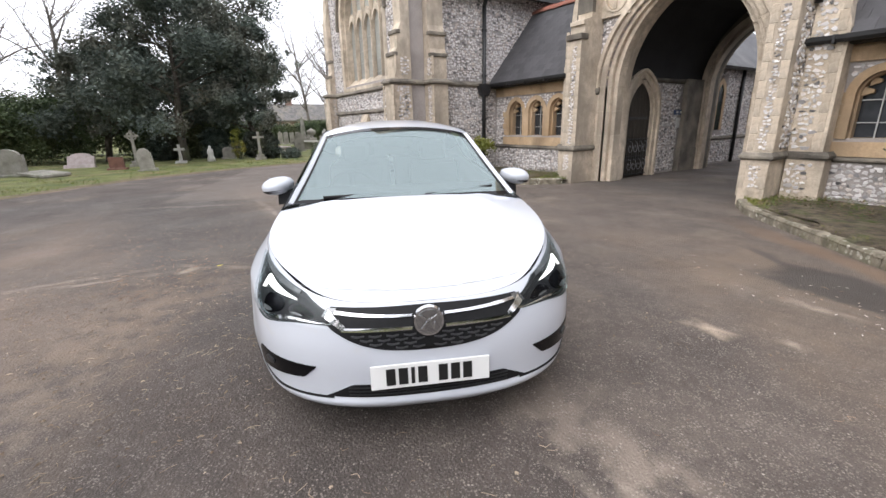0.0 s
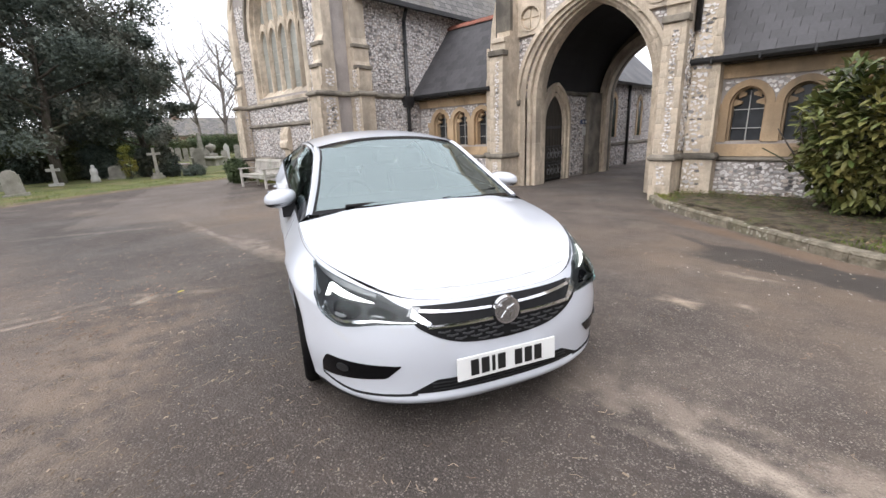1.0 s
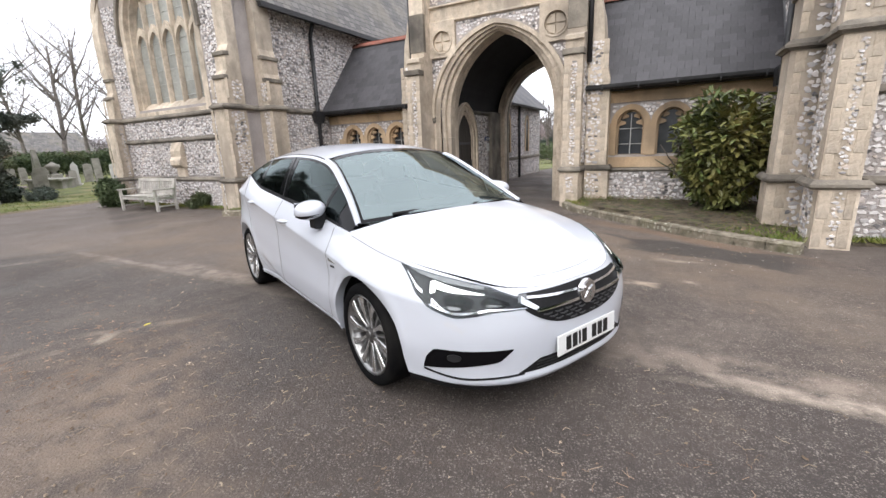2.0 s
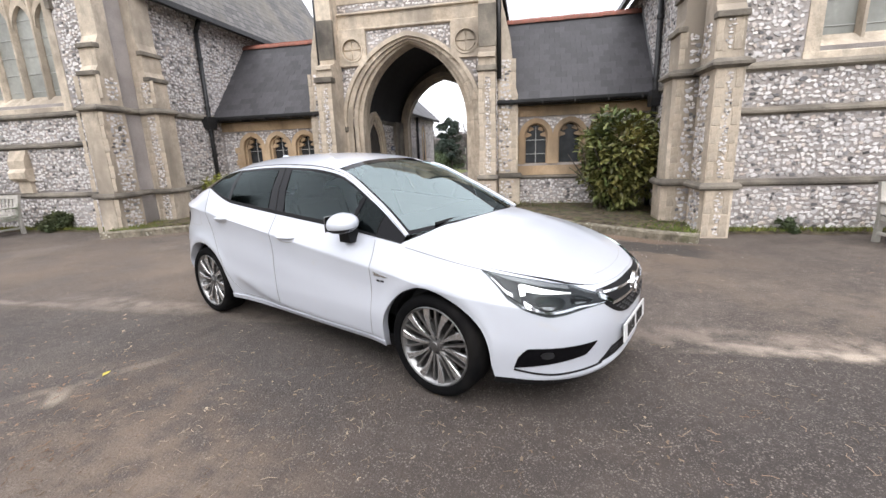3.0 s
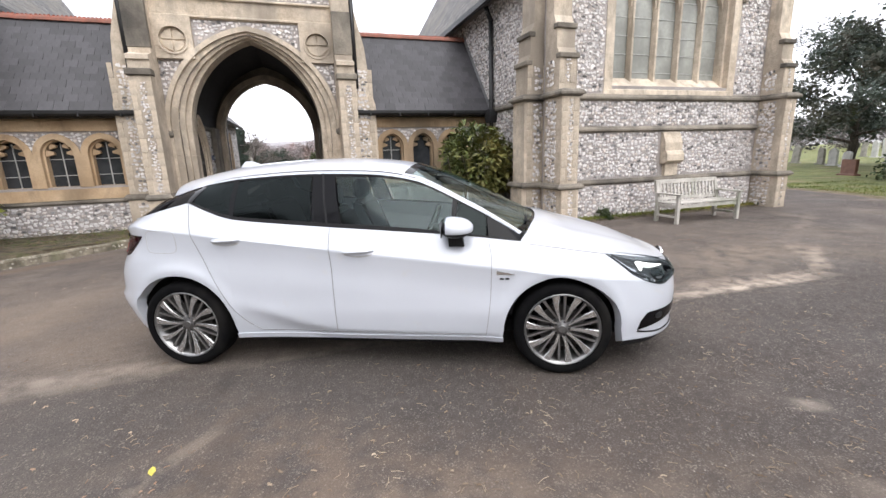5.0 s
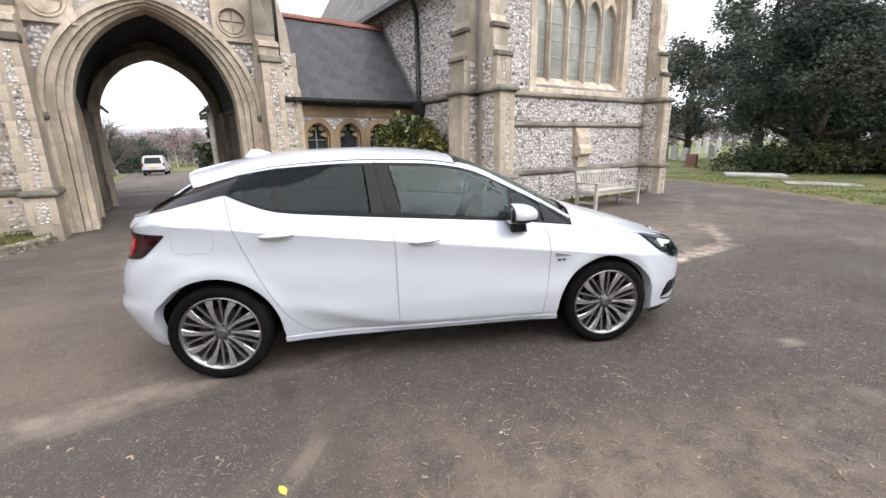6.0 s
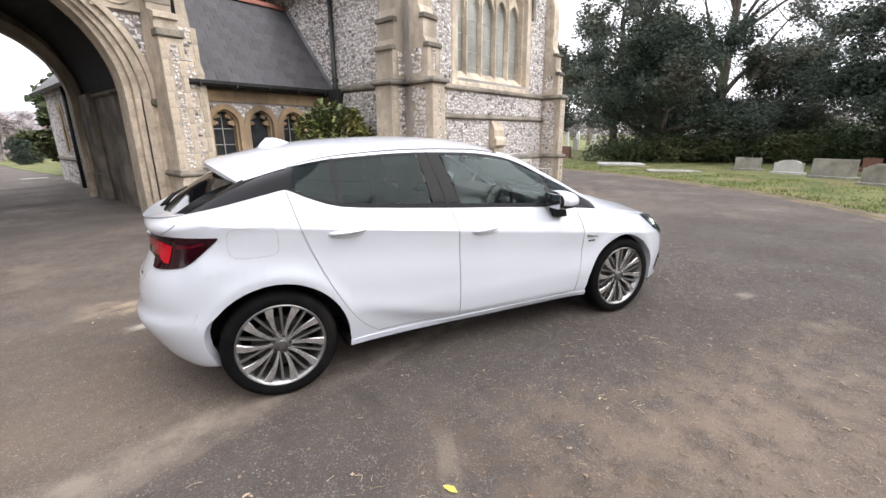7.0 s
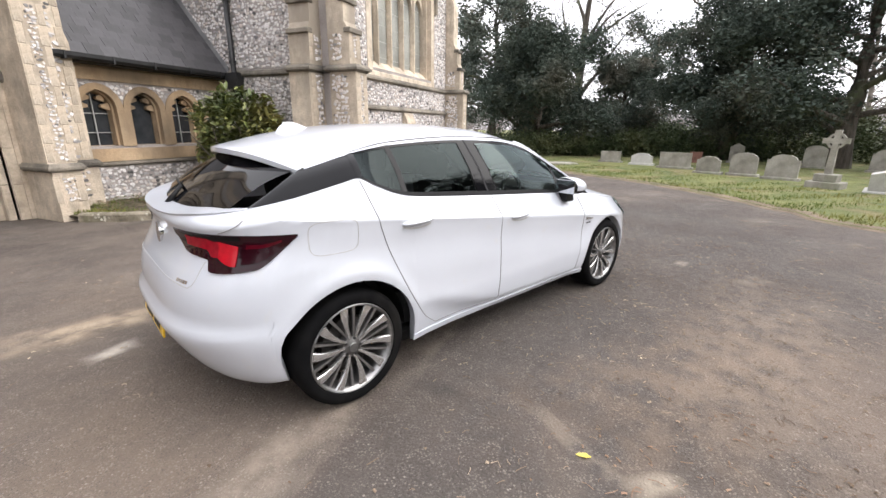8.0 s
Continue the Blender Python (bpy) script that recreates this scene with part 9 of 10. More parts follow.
def grave_cross(x, y, turn, h, mat, label, ring=False, arm=0.42, steps=2, thick=0.14, size=1.0):
    g = thing("grave_cross", (0, 0, 0), label, "cross", "grave crosses")
    g.matrix_basis = pose(x, y, 0, 0, 0, turn) @ Matrix.Scale(size, 4)
    z = 0.0
    for k in range(steps):
        w = 0.36 - 0.12 * k
        bm = bmesh.new()
        box(bm, -w, w, -w * 0.8, w * 0.8, z - (0.1 if k == 0 else 0), z + 0.19, 0.015)
        part("step", bm, mat, None).parent = g
        z += 0.19
    bm = bmesh.new()
    t = thick / 2
    zc = h - arm
    pts = [(-t * 1.35, z), (-t, zc - t), (-arm, zc - t * 1.15), (-arm, zc + t * 1.15), (-t, zc + t), (-t * 1.1, h), (t * 1.1, h), (t, zc + t), (arm, zc + t * 1.15), (arm, zc - t * 1.15), (t, zc - t), (t * 1.35, z)]
    prism(bm, pts, "y", -t * 0.8, t * 0.8)
    part("cross", bm, mat, None).parent = g
    if ring:
        bm = bmesh.new()
        n = 24
        ro, ri = arm * 0.74, arm * 0.56
        for i in range(n):
            a, b = 2 * math.pi * i / n, 2 * math.pi * (i + 1) / n
            prism(bm, [(ri * math.cos(a), zc + ri * math.sin(a)), (ro * math.cos(a), zc + ro * math.sin(a)), (ro * math.cos(b), zc + ro * math.sin(b)), (ri * math.cos(b), zc + ri * math.sin(b))], "y", -t * 0.6, t * 0.6)
        bmesh.ops.remove_doubles(bm, verts=bm.verts, dist=0.001)
        part("ring", bm, mat, None).parent = g
    return g


# east row along the verge
gravestone(14.77, 4.33, -105, 0.85, 0.50, "flat", GRAVE_GREY, "low square weathered gravestone in a row")
gravestone(13.76, 3.09, -108, 0.82, 0.50, "shoulder", GRAVE_PALE, "pale low gravestone with a shallow shaped top")
gravestone(12.64, 1.97, -108, 1.08, 0.62, "flat", GRAVE_GREY, "wide double gravestone, grey and lichened")
gravestone(10.98, 1.11, -112, 0.70, 0.60, "shoulder", GRAVE_GREY, "small squat grey gravestone with shaped top", 3)
gravestone(10.68, 0.18, -115, 0.74, 0.76, "round", GRAVE_GREY, "round-topped grey gravestone on the verge")
gravestone(9.87, -0.62, -118, 0.80, 0.77, "shoulder", GRAVE_GREY, "shouldered gravestone with a dark panel", -3)
grave_cross(8.17, -1.14, -125, 1.48, GRAVE_GREY, "stone wheel-head cross on a stepped base", True, 0.27, 2, 0.12)
gravestone(7.4, -2.1, -118, 0.75, 0.62, "peak", GRAVE_PALE, "pale pointed gravestone leaning back", 18)
gravestone(17.3, -0.9, -110, 0.55, 0.9, "peak", GRAVE_GREY, "tall pointed gravestone under the trees")
gravestone(16.5, 0.8, -105, 0.5, 0.5, "flat", GRAVE_RED, "small dark brown gravestone under the trees")
gravestone(15.6, -3.2, -120, 0.7, 0.9, "round", GRAVE_GREY, "round-topped grey gravestone under the trees")
gravestone(14.3, -4.8, -120, 0.75, 0.85, "shoulder", GRAVE_GREY, "grey gravestone near a cross", -5)
# flat ledgers and a table tomb
for x, y, w, ln, h, mat, lab in ((14.6, 9.0, 0.8, 1.9, 0.14, GRAVE_PALE, "pale flat grave slab in the grass"), (20.3, 9.1, 0.9, 2.0, 0.30, GRAVE_PALE, "low pale tomb on short supports"), (12.4, 6.4, 0.7, 1.8, 0.09, GRAVE_GREY, "sunken flat grave slab"), (-18.9, 0.0, 0.8, 1.9, 0.16, GRAVE_GREY, "mossy flat grave slab"), (-26.6, 9.5, 0.9, 1.3, 0.36, GRAVE_PINK, "low pinkish tomb in the grass"), (-28.8, 12.0, 1.0, 1.9, 0.55, GRAVE_GREY, "grey table tomb beside an urn")):
    g = thing("grave_slab", (0, 0, 0), lab, "grave slab", "grave slabs")
    g.matrix_basis = pose(x, y, 0, 2, 1, -60 if x > 0 else 30)
    bm = bmesh.new()
    box(bm, -ln / 2, ln / 2, -w / 2, w / 2, h - 0.1, h, 0.015)
    part("slab", bm, mat, None).parent = g
    bm = bmesh.new()
    box(bm, -ln / 2 + 0.08, ln / 2 - 0.08, -w / 2 + 0.07, w / 2 - 0.07, -0.1, h - 0.1, 0.01)
    part("base", bm, GRAVE_GREY, None).parent = g
# more stones among the trees, further back
rnd = random.Random(95)
for x, y, w, h, top, mat in ((18.9, 13.5, 0.66, 0.70, "flat", GRAVE_RED), (22.4, 12.6, 0.66, 1.0, "flat", GRAVE_GREY), (26.9, 12.0, 0.42, 1.05, "round", GRAVE_GREY), (30.6, 14.0, 0.44, 1.36, "flat", GRAVE_GREY), (30.4, 14.9, 0.40, 1.7, "peak", GRAVE_GREY), (26, 17.5, 0.6, 0.9, "round", GRAVE_PALE), (27.5, 19, 0.6, 1.1, "peak", GRAVE_PALE), (29, 20.5, 0.6, 1.1, "round", GRAVE_GREY), (31, 18, 0.6, 1.1, "peak", GRAVE_PALE), (40.0, 21.6, 0.5, 1.6, "peak", GRAVE_PALE), (42.0, 23.6, 0.55, 1.6, "round", GRAVE_PALE), (43.4, 25.0, 0.5, 1.5, "peak", GRAVE_PALE), (45.0, 26.6, 0.5, 1.4, "round", GRAVE_GREY), (38.5, 19.2, 0.5, 1.3, "round", GRAVE_PALE), (36.0, 16.6, 0.55, 1.2, "shoulder", GRAVE_PALE), (30.5, 23, 0.7, 1.3, "peak", GRAVE_GREY)):
    gravestone(x, y, -115 + rnd.uniform(-12, 12), w, h, top, mat, "old upright gravestone in the grass among trees", rnd.uniform(-4, 4))
# west side
gravestone(-19.6, -0.95, 68, 1.0, 0.95, "shoulder", GRAVE_GREY, "broad grey gravestone with curved top")
gravestone(-22.5, 0.6, 75, 0.95, 0.66, "shoulder", GRAVE_PINK, "pinkish gravestone leaning back among shrubs", -28)
gravestone(-19.9, 2.0, 78, 0.48, 0.5, "flat", GRAVE_RED, "small red-brown granite gravestone in grass")
gravestone(-18.3, 3.0, 78, 0.46, 0.84, "shoulder", GRAVE_GREY, "tall grey gravestone leaning to one side", 0, side_lean=-5)
grave_cross(-21.2, 2.6, 78, 2.2, GRAVE_GREY, "wheel-head stone cross, lichened", True, 0.36, 2, 0.14, 0.68)
grave_cross(-21.7, 4.2, 80, 1.35, GRAVE_PALE, "white marble cross on a stepped base", False, 0.34, 1, 0.16, 0.62)
grave_cross(-20.8, 7.4, 85, 1.9, GRAVE_GREY, "tall thin stone cross on a stepped base", False, 0.36, 2, 0.14, 0.68)
for x, y, w, h, top, mat in ((-26.5, 10.8, 0.55, 1.15, "shoulder", GRAVE_GREY), (-39.2, 13.1, 0.4, 1.1, "round", GRAVE_GREY), (-38.2, 13.35, 0.36, 1.05, "flat", GRAVE_GREY), (-37.2, 13.6, 0.36, 1.1, "round", GRAVE_GREY), (-40.4, 12.9, 0.4, 1.2, "peak", GRAVE_GREY), (-29.4, 13.2, 0.34, 0.9, "round", GRAVE_GREY), (-30.9, 13.9, 0.34, 1.35, "peak", GRAVE_PALE), (-33.5, 15.6, 0.45, 1.2, "round", GRAVE_GREY), (-32.2, 15.6, 0.4, 1.5, "flat", GRAVE_GREY), (-35.8, 14.2, 0.4, 1.1, "shoulder", GRAVE_GREY), (-34.6, 17.6, 0.5, 1.1, "round", GRAVE_PALE), (-24.2, 6.6, 0.7, 0.8, "flat", GRAVE_GREY), (-22.9, 6.3, 0.5, 0.6, "round", GRAVE_GREY)):
    gravestone(x, y, 80 + rnd.uniform(-12, 12), w, h, top, mat, "old upright gravestone in the grass among trees", rnd.uniform(-4, 4))
# a tall stone monument on the grass beyond the arch
mon = thing("monument", (-8.1, 50.0, 0), "grey stone grave monument with a tapered shaft", "monument")
for nm, z0, z1, w0, w1 in (("base", 0.0, 0.5, 0.75, 0.70), ("pedestal", 0.5, 1.5, 0.55, 0.45), ("shaft", 1.5, 3.1, 0.26, 0.14)):
    bm = bmesh.new()
    bmesh.ops.create_cone(bm, cap_ends=True, segments=4, radius1=w0 * 1.41, radius2=w1 * 1.41, depth=z1 - z0, matrix=Matrix.Translation((-8.1, 50.0, (z0 + z1) / 2)) @ pose(0, 0, 0, 0, 0, 45))
    part(nm, bm, GRAVE_GREY, mon)
# an obelisk and an urn on a pedestal among the western graves
obelisk = thing("obelisk", (-31.9, 12.6, 0), "slender grey stone obelisk among old graves", "obelisk")
for nm, z0, z1, w0, w1 in (("base", 0.0, 0.35, 0.40, 0.38), ("pedestal", 0.35, 0.75, 0.27, 0.25), ("shaft", 0.75, 2.1, 0.18, 0.08)):
    bm = bmesh.new()
    bmesh.ops.create_cone(bm, cap_ends=True, segments=4, radius1=w0 * 1.41, radius2=w1 * 1.41, depth=z1 - z0, matrix=Matrix.Translation((-31.9, 12.6, (z0 + z1) / 2)) @ pose(0, 0, 0, 0, 0, 45))
    part(nm, bm, GRAVE_GREY, obelisk)
urn = thing("stone_urn", (-30.5, 12.8, 0), "grey stone urn on a square pedestal", "urn")
bm = bmesh.new()
box(bm, -30.78, -30.22, 12.52, 13.08, 0, 0.72, 0.02)
part("pedestal", bm, GRAVE_GREY, urn)
bm = bmesh.new()
lathe(bm, [(0.0, 1.40), (0.05, 1.36), (0.16, 1.28), (0.30, 1.22), (0.32, 1.12), (0.24, 0.96), (0.10, 0.84), (0.10, 0.78), (0.20, 0.72), (0.0, 0.72)], 16)
for v in bm.verts:
    v.co = Vector((v.co.x - 30.5, v.co.z + 12.8, v.co.y))
part("urn", bm, GRAVE_GREY, urn, smooth=True)
# a pale draped memorial figure: one plain shape
bm = bmesh.new()
lathe(bm, [(0.0, 1.05), (0.07, 1.03), (0.10, 0.94), (0.08, 0.86), (0.17, 0.80), (0.20, 0.6), (0.17, 0.42), (0.24, 0.22), (0.26, 0.0), (0.0, 0.0)], 16)
for v in bm.verts:
    v.co = Vector((v.co.x, v.co.z, v.co.y))
memorial = tagged(part("memorial_statue", bm, GRAVE_PALE, smooth=True), "small pale marble memorial statue in the grass", "statue")
memorial.matrix_basis = pose(-21.6, 5.4, 0.02) @ Matrix.Scale(0.68, 4)

# ---- the van on the drive, the sign in the passage, litter on the ground ----
VAN_WHITE = plain("van_silver", (0.50, 0.51, 0.53), 0.35, 0.0, 0.5)


def van(at):
    v = thing("van", (0, 0, 0), "silver-white people carrier parked on the far drive", "van")
    v.matrix_basis = at
    bm = bmesh.new()
    prof = [(-2.2, 0.28), (2.2, 0.28), (2.25, 0.65), (2.05, 0.98), (1.2, 1.12), (0.45, 1.72), (-1.9, 1.80), (-2.2, 1.05)]
    prism(bm, prof, "y", -0.9, 0.9)
    for q in bm.verts:
        if q.co.z > 1.1:
            q.co.y *= 0.80
    bmesh.ops.bevel(bm, geom=list(bm.edges), offset=0.07, segments=3, affect="EDGES")
    cpart("body", bm, VAN_WHITE, v)
    bm = bmesh.new()
    prism(bm, [(-0.66, 1.12), (0.66, 1.12), (0.56, 1.62), (-0.56, 1.62)], "x", -2.215, -2.0)
    for q in bm.verts:
        if q.co.z > 1.4:
            q.co.x += 0.19
    cpart("rear_window", bm, GLOSS_BLACK, v, smooth=False)
    for s in (-1, 1):
        bm = bmesh.new()
        box(bm, -2.235, -2.1, s * 0.80 - 0.06, s * 0.80 + 0.06, 0.88, 1.15, 0.02)
        cpart("tail_lamp", bm, TAIL_DEEP, v, smooth=False)
        for x in (-1.35, 1.4):
            bm = bmesh.new()
            cyl(bm, (x, s * 0.70, 0.32), (x, s * 0.90, 0.32), 0.32, 0.32, 24)
            cpart("wheel", bm, RUBBER, v)
    bm = bmesh.new()
    box(bm, -2.26, -2.1, -0.86, 0.86, 0.30, 0.55, 0.03)
    cpart("bumper", bm, SATIN_BLACK, v, smooth=False)
    bm = bmesh.new()
    box(bm, -2.245, -2.2, -0.26, 0.26, 0.72, 0.83, 0.004)
    cpart("number_plate", bm, PLATE_YELLOW, v, smooth=False)
    return v


van(pose(-4.42, 46.0, -0.64, 0, 0, 84) @ Matrix.Scale(0.9, 4))

BLUE = plain("blue_enamel", (0.03, 0.06, 0.16), 0.4)
PAPER = plain("white_notice", (0.7, 0.7, 0.68), 0.6)
sg = thing("wall_sign", (XC - 1.54, 15.4, 1.5), "small blue sign and white notice on the passage wall", "sign")
bm = bmesh.new()
box(bm, XC - 1.548, XC - 1.525, 15.15, 15.75, 1.52, 1.64, 0.004)
board = part("sign_board", bm, BLUE, sg, "blue sign with small white marks")
for k in range(3):
    bm = bmesh.new()
    box(bm, XC - 1.5235, XC - 1.519, 15.24 + 0.17 * k, 15.34 + 0.17 * k, 1.55, 1.61, 0.004)
    part("sign_mark", bm, PAPER, board)
bm = bmesh.new()
box(bm, XC - 1.548, XC - 1.53, 15.30, 15.50, 1.18, 1.44, 0.004)
part("notice", bm, PAPER, sg, "white paper notice")


def litter():
    """Twigs, straw and dead leaf scraps lying on the asphalt."""
    rng = np.random.default_rng(101)
    verts, faces = [], []
    for k in range(4600):
        x, y = rng.uniform(-8.5, 5.0), rng.uniform(-0.5, 9.5)
        if rng.random() < 0.45:
            x, y = rng.normal(-2.5, 1.8), rng.normal(2.9, 0.9)
        lx, ly = (x + 2.613) * 0.91 - (y - 5.197) * 0.4147, (x + 2.613) * 0.4147 + (y - 5.197) * 0.91
        if k >= 900 and (abs(lx) < 2.1 and abs(ly) < 0.8 or (y > 8.0 and abs(x + 4.1) > 2.0)):
            continue
        ln, w = (rng.uniform(0.008, 0.036), rng.uniform(0.0009, 0.0019)) if rng.random() < 0.8 else (rng.uniform(0.006, 0.016), rng.uniform(0.003, 0.007))
        a, bend = rng.uniform(0, math.pi), rng.normal(0, 0.5)
        i, lift = len(verts), 0.0
        if k < 900:
            u = rng.uniform(2.1, 5.2)
            near = float(np.interp(u, [p[0] for p in KERB_LINE], [p[1] for p in KERB_LINE])) + 0.22
            x, y, lift = XC + (1 if k % 2 else -1) * u, rng.uniform(near, 12.15), 0.118
        for t, dz in ((-1, 0.0), (0, 0.004), (1, 0.001)):
            aa = a + bend * t
            cx, cy = x + math.cos(aa) * ln * t, y + math.sin(aa) * ln * t
            verts += [(cx - math.sin(aa) * w, cy + math.cos(aa) * w, 0.004 + dz + lift), (cx, cy, 0.0055 + dz + w * 0.6 + lift), (cx + math.sin(aa) * w, cy - math.cos(aa) * w, 0.004 + dz + lift)]
        for r in (0, 3):
            faces += [(i + r, i + r + 1, i + r + 4, i + r + 3), (i + r + 1, i + r + 2, i + r + 5, i + r + 4)]
    ob = mesh_part("litter", verts, faces, leaf_material("dry_straw", (0.18, 0.13, 0.09), (0.58, 0.48, 0.36), 0.8), None, "", False, "stuff")
    tagged(ob, "twigs, straw and leaf scraps on the asphalt", "litter", "", "stuff")


litter()


def scraps(name, spots, size, mat, label, category):
    """Small curled leaves or petals lying about, each a bent six-sided blade."""
    rng = np.random.default_rng(len(spots))
    verts, faces = [], []
    for x, y, z in spots:
        i, a, ln, up = len(verts), rng.uniform(0, 2 * math.pi), rng.uniform(*size), rng.uniform(0.1, 0.7)
        ca, sa = math.cos(a), math.sin(a)
        for u, v, h in ((-1, 0, 0.05), (0, 0.45, 0.25), (1, 0, up), (0, -0.45, 0.3), (0, 0, 0.1)):
            verts.append((x + (ca * u - sa * v) * ln, y + (sa * u + ca * v) * ln, z + h * ln))
        faces += [(i, i + 4, i + 1), (i + 1, i + 4, i + 2), (i + 2, i + 4, i + 3), (i + 3, i + 4, i)]
    ob = mesh_part(name, verts, faces, mat, None, "", False, "stuff")
    tagged(ob, label, category, "", "stuff")


def bed_spots(count, seed):
    rng = np.random.default_rng(seed)
    out = []
    for k in range(count):
        u = rng.uniform(2.0, 5.25)
        near = float(np.interp(u, [p[0] for p in KERB_LINE], [p[1] for p in KERB_LINE])) + 0.2
        y = near + (12.2 - near) * rng.uniform(0, 1) ** 1.3
        out.append((XC + (1 if k % 2 else -1) * u, y, 0.108 + 0.055 * min(1.0, (y - near) / 1.1)))
    return out


scraps("leaf_litter", bed_spots(2200, 31), (0.014, 0.040), leaf_material("dead_leaves", (0.10, 0.068, 0.04), (0.38, 0.29, 0.18), 0.85), "dead brown leaves on the planting beds", "leaf litter")
scraps("low_weeds", bed_spots(2600, 32), (0.015, 0.034), leaf_material("weed_leaves", (0.07, 0.10, 0.028), (0.20, 0.26, 0.075), 0.8), "low green weeds on the planting beds", "weeds")
rng_p = np.random.default_rng(5)
scraps("pale_petals", [(rng_p.normal(0.1, 0.7), rng_p.normal(7.9, 0.45), 0.003) for _ in range(70)], (0.007, 0.020), leaf_material("pale_petal", (0.55, 0.50, 0.44), (0.80, 0.77, 0.72), 0.7), "pale petals scattered on the damp asphalt", "petals")
bm = bmesh.new()
lf = [(-0.035, 0, 0.004), (-0.01, 0.017, 0.010), (0.02, 0.012, 0.009), (0.038, 0, 0.006), (0.02, -0.012, 0.008), (-0.01, -0.017, 0.009)]
cv = [bm.verts.new(p) for p in lf]
mid_v = bm.verts.new((0.0, 0, 0.005))
for i in range(6):
    bm.faces.new((cv[i], cv[(i + 1) % 6], mid_v))
fallen = tagged(part("fallen_leaf", bm, plain("yellow_leaf", (0.62, 0.52, 0.10), 0.6)), "single yellow leaf lying on the asphalt", "leaf")
fallen.matrix_basis = pose(-4.121, 3.772, 0.0, 0, 0, 100)


for ob in list(scene.objects):
    if ob.parent is None and ob.type == "EMPTY" and ob.location.y > 24 and ob.name.split(".")[0] in ("tree", "bare_tree", "hedge", "monument"):
        ob.location.z += fall(ob.location.y)

# ---- pieces of the walls and roofs: flints, dressed blocks, voussoirs, slates, ridge tiles ----
def flint_shapes(count=14, seed=201):
    """Split flints: flat, sharp-edged faces with four to six uneven corners, slightly tilted."""
    rnd = random.Random(seed)
    out = []
    for _ in range(count):
        n = rnd.choice((4, 5, 5, 6))
        rad = [rnd.uniform(0.68, 1.22) for _ in range(n)]
        ang = [2 * math.pi * (i + rnd.uniform(-0.28, 0.28)) / n for i in range(n)]
        tx, tz = rnd.uniform(-0.45, 0.45), rnd.uniform(-0.45, 0.45)
        v = []
        for ring, h in ((1.0, -0.35), (0.98, 0.35), (rnd.uniform(0.80, 0.90), 0.85)):
            for i in range(n):
                x, z = ring * rad[i] * math.cos(ang[i]), ring * rad[i] * math.sin(ang[i])
                v.append((x, z, h + (0.5 * (tx * x + tz * z) if h > 0 else 0.0)))
        f = [(r * n + i, r * n + (i + 1) % n, (r + 1) * n + (i + 1) % n, (r + 1) * n + i) for r in range(2) for i in range(n)]
        f.append(tuple(2 * n + i for i in range(n)))
        out.append((np.array(v), f))
    return out


SHAPES = flint_shapes()
FLINT_MESHES = []
for v, f in SHAPES:
    me = bpy.data.meshes.new("flint")
    me.from_pydata([tuple(map(float, p)) for p in v], [], f)
    me.materials.append(FLINT)
    FLINT_MESHES.append(me)


def lay_flints(parent, areas, singles, focus, seed):
    """Flints over the given wall areas: the first ones, nearest to the focus along the wall, as parts, the rest joined."""
    rnd = random.Random(seed)
    spots = []
    for axis, plane, (a0, a1, b0, b1), rejects, face in areas:
        slim = 0.62 if a1 - a0 < 0.22 else 1.0
        rows = max(1, int((b1 - b0) / (0.066 * slim)))
        for r in range(rows):
            b = b0 + (b1 - b0) * (r + 0.5) / rows
            a = a0 + rnd.uniform(0.0, 0.05)
            while a < a1:
                w = rnd.uniform(0.024, 0.050) if rnd.random() < 0.8 else rnd.uniform(0.05, 0.068)
                w *= slim
                c, bb = a + w + rnd.uniform(-0.012, 0.012), b + rnd.uniform(-0.026, 0.026)
                bb = min(max(bb, b0 + 0.02), b1 - 0.02)
                if a0 + w * 0.6 <= c <= a1 - w * 0.6 and not any(t(c, bb) for t in rejects):
                    spots.append((axis, plane, face, c, bb, w, rnd.uniform(0.022, 0.044) * slim, rnd.uniform(0.008, 0.020), rnd.choice((rnd.uniform(-0.4, 0.4), rnd.uniform(-0.4, 0.4), rnd.uniform(-1.5, 1.5))), rnd.randrange(len(SHAPES))))
                a += 2 * w * rnd.uniform(0.85, 1.05)
    spots.sort(key=lambda s: abs(s[3] - focus[0]) + abs(s[4] - focus[1]))
    verts, faces, count = [], [], 0
    for k, (axis, plane, face, a, b, w, h, d, turn, kind) in enumerate(spots):
        c, s = math.cos(turn), math.sin(turn)
        if axis == "y":
            m = Matrix(((w * c, -w * s, 0, a), (0, 0, -d, plane), (h * s, h * c, 0, b), (0, 0, 0, 1)))
        else:
            m = Matrix(((0, 0, d * face, plane), (w * c, -w * s, 0, a), (h * s, h * c, 0, b), (0, 0, 0, 1)))
        if k < singles:
            o = new("flint", FLINT_MESHES[kind])
            o.parent = parent
            o.matrix_parent_inverse = base_of(parent).inverted() @ m
        else:
            v, f = SHAPES[kind]
            mm = np.array(m)
            verts.append(v @ mm[:3, :3].T + mm[:3, 3])
            faces += [tuple(i + count for i in q) for q in f]
            count += len(v)
    if verts:
        mesh_part("flint_facing", np.concatenate(verts), faces, FLINT_MASS, parent, "", False, "stuff")


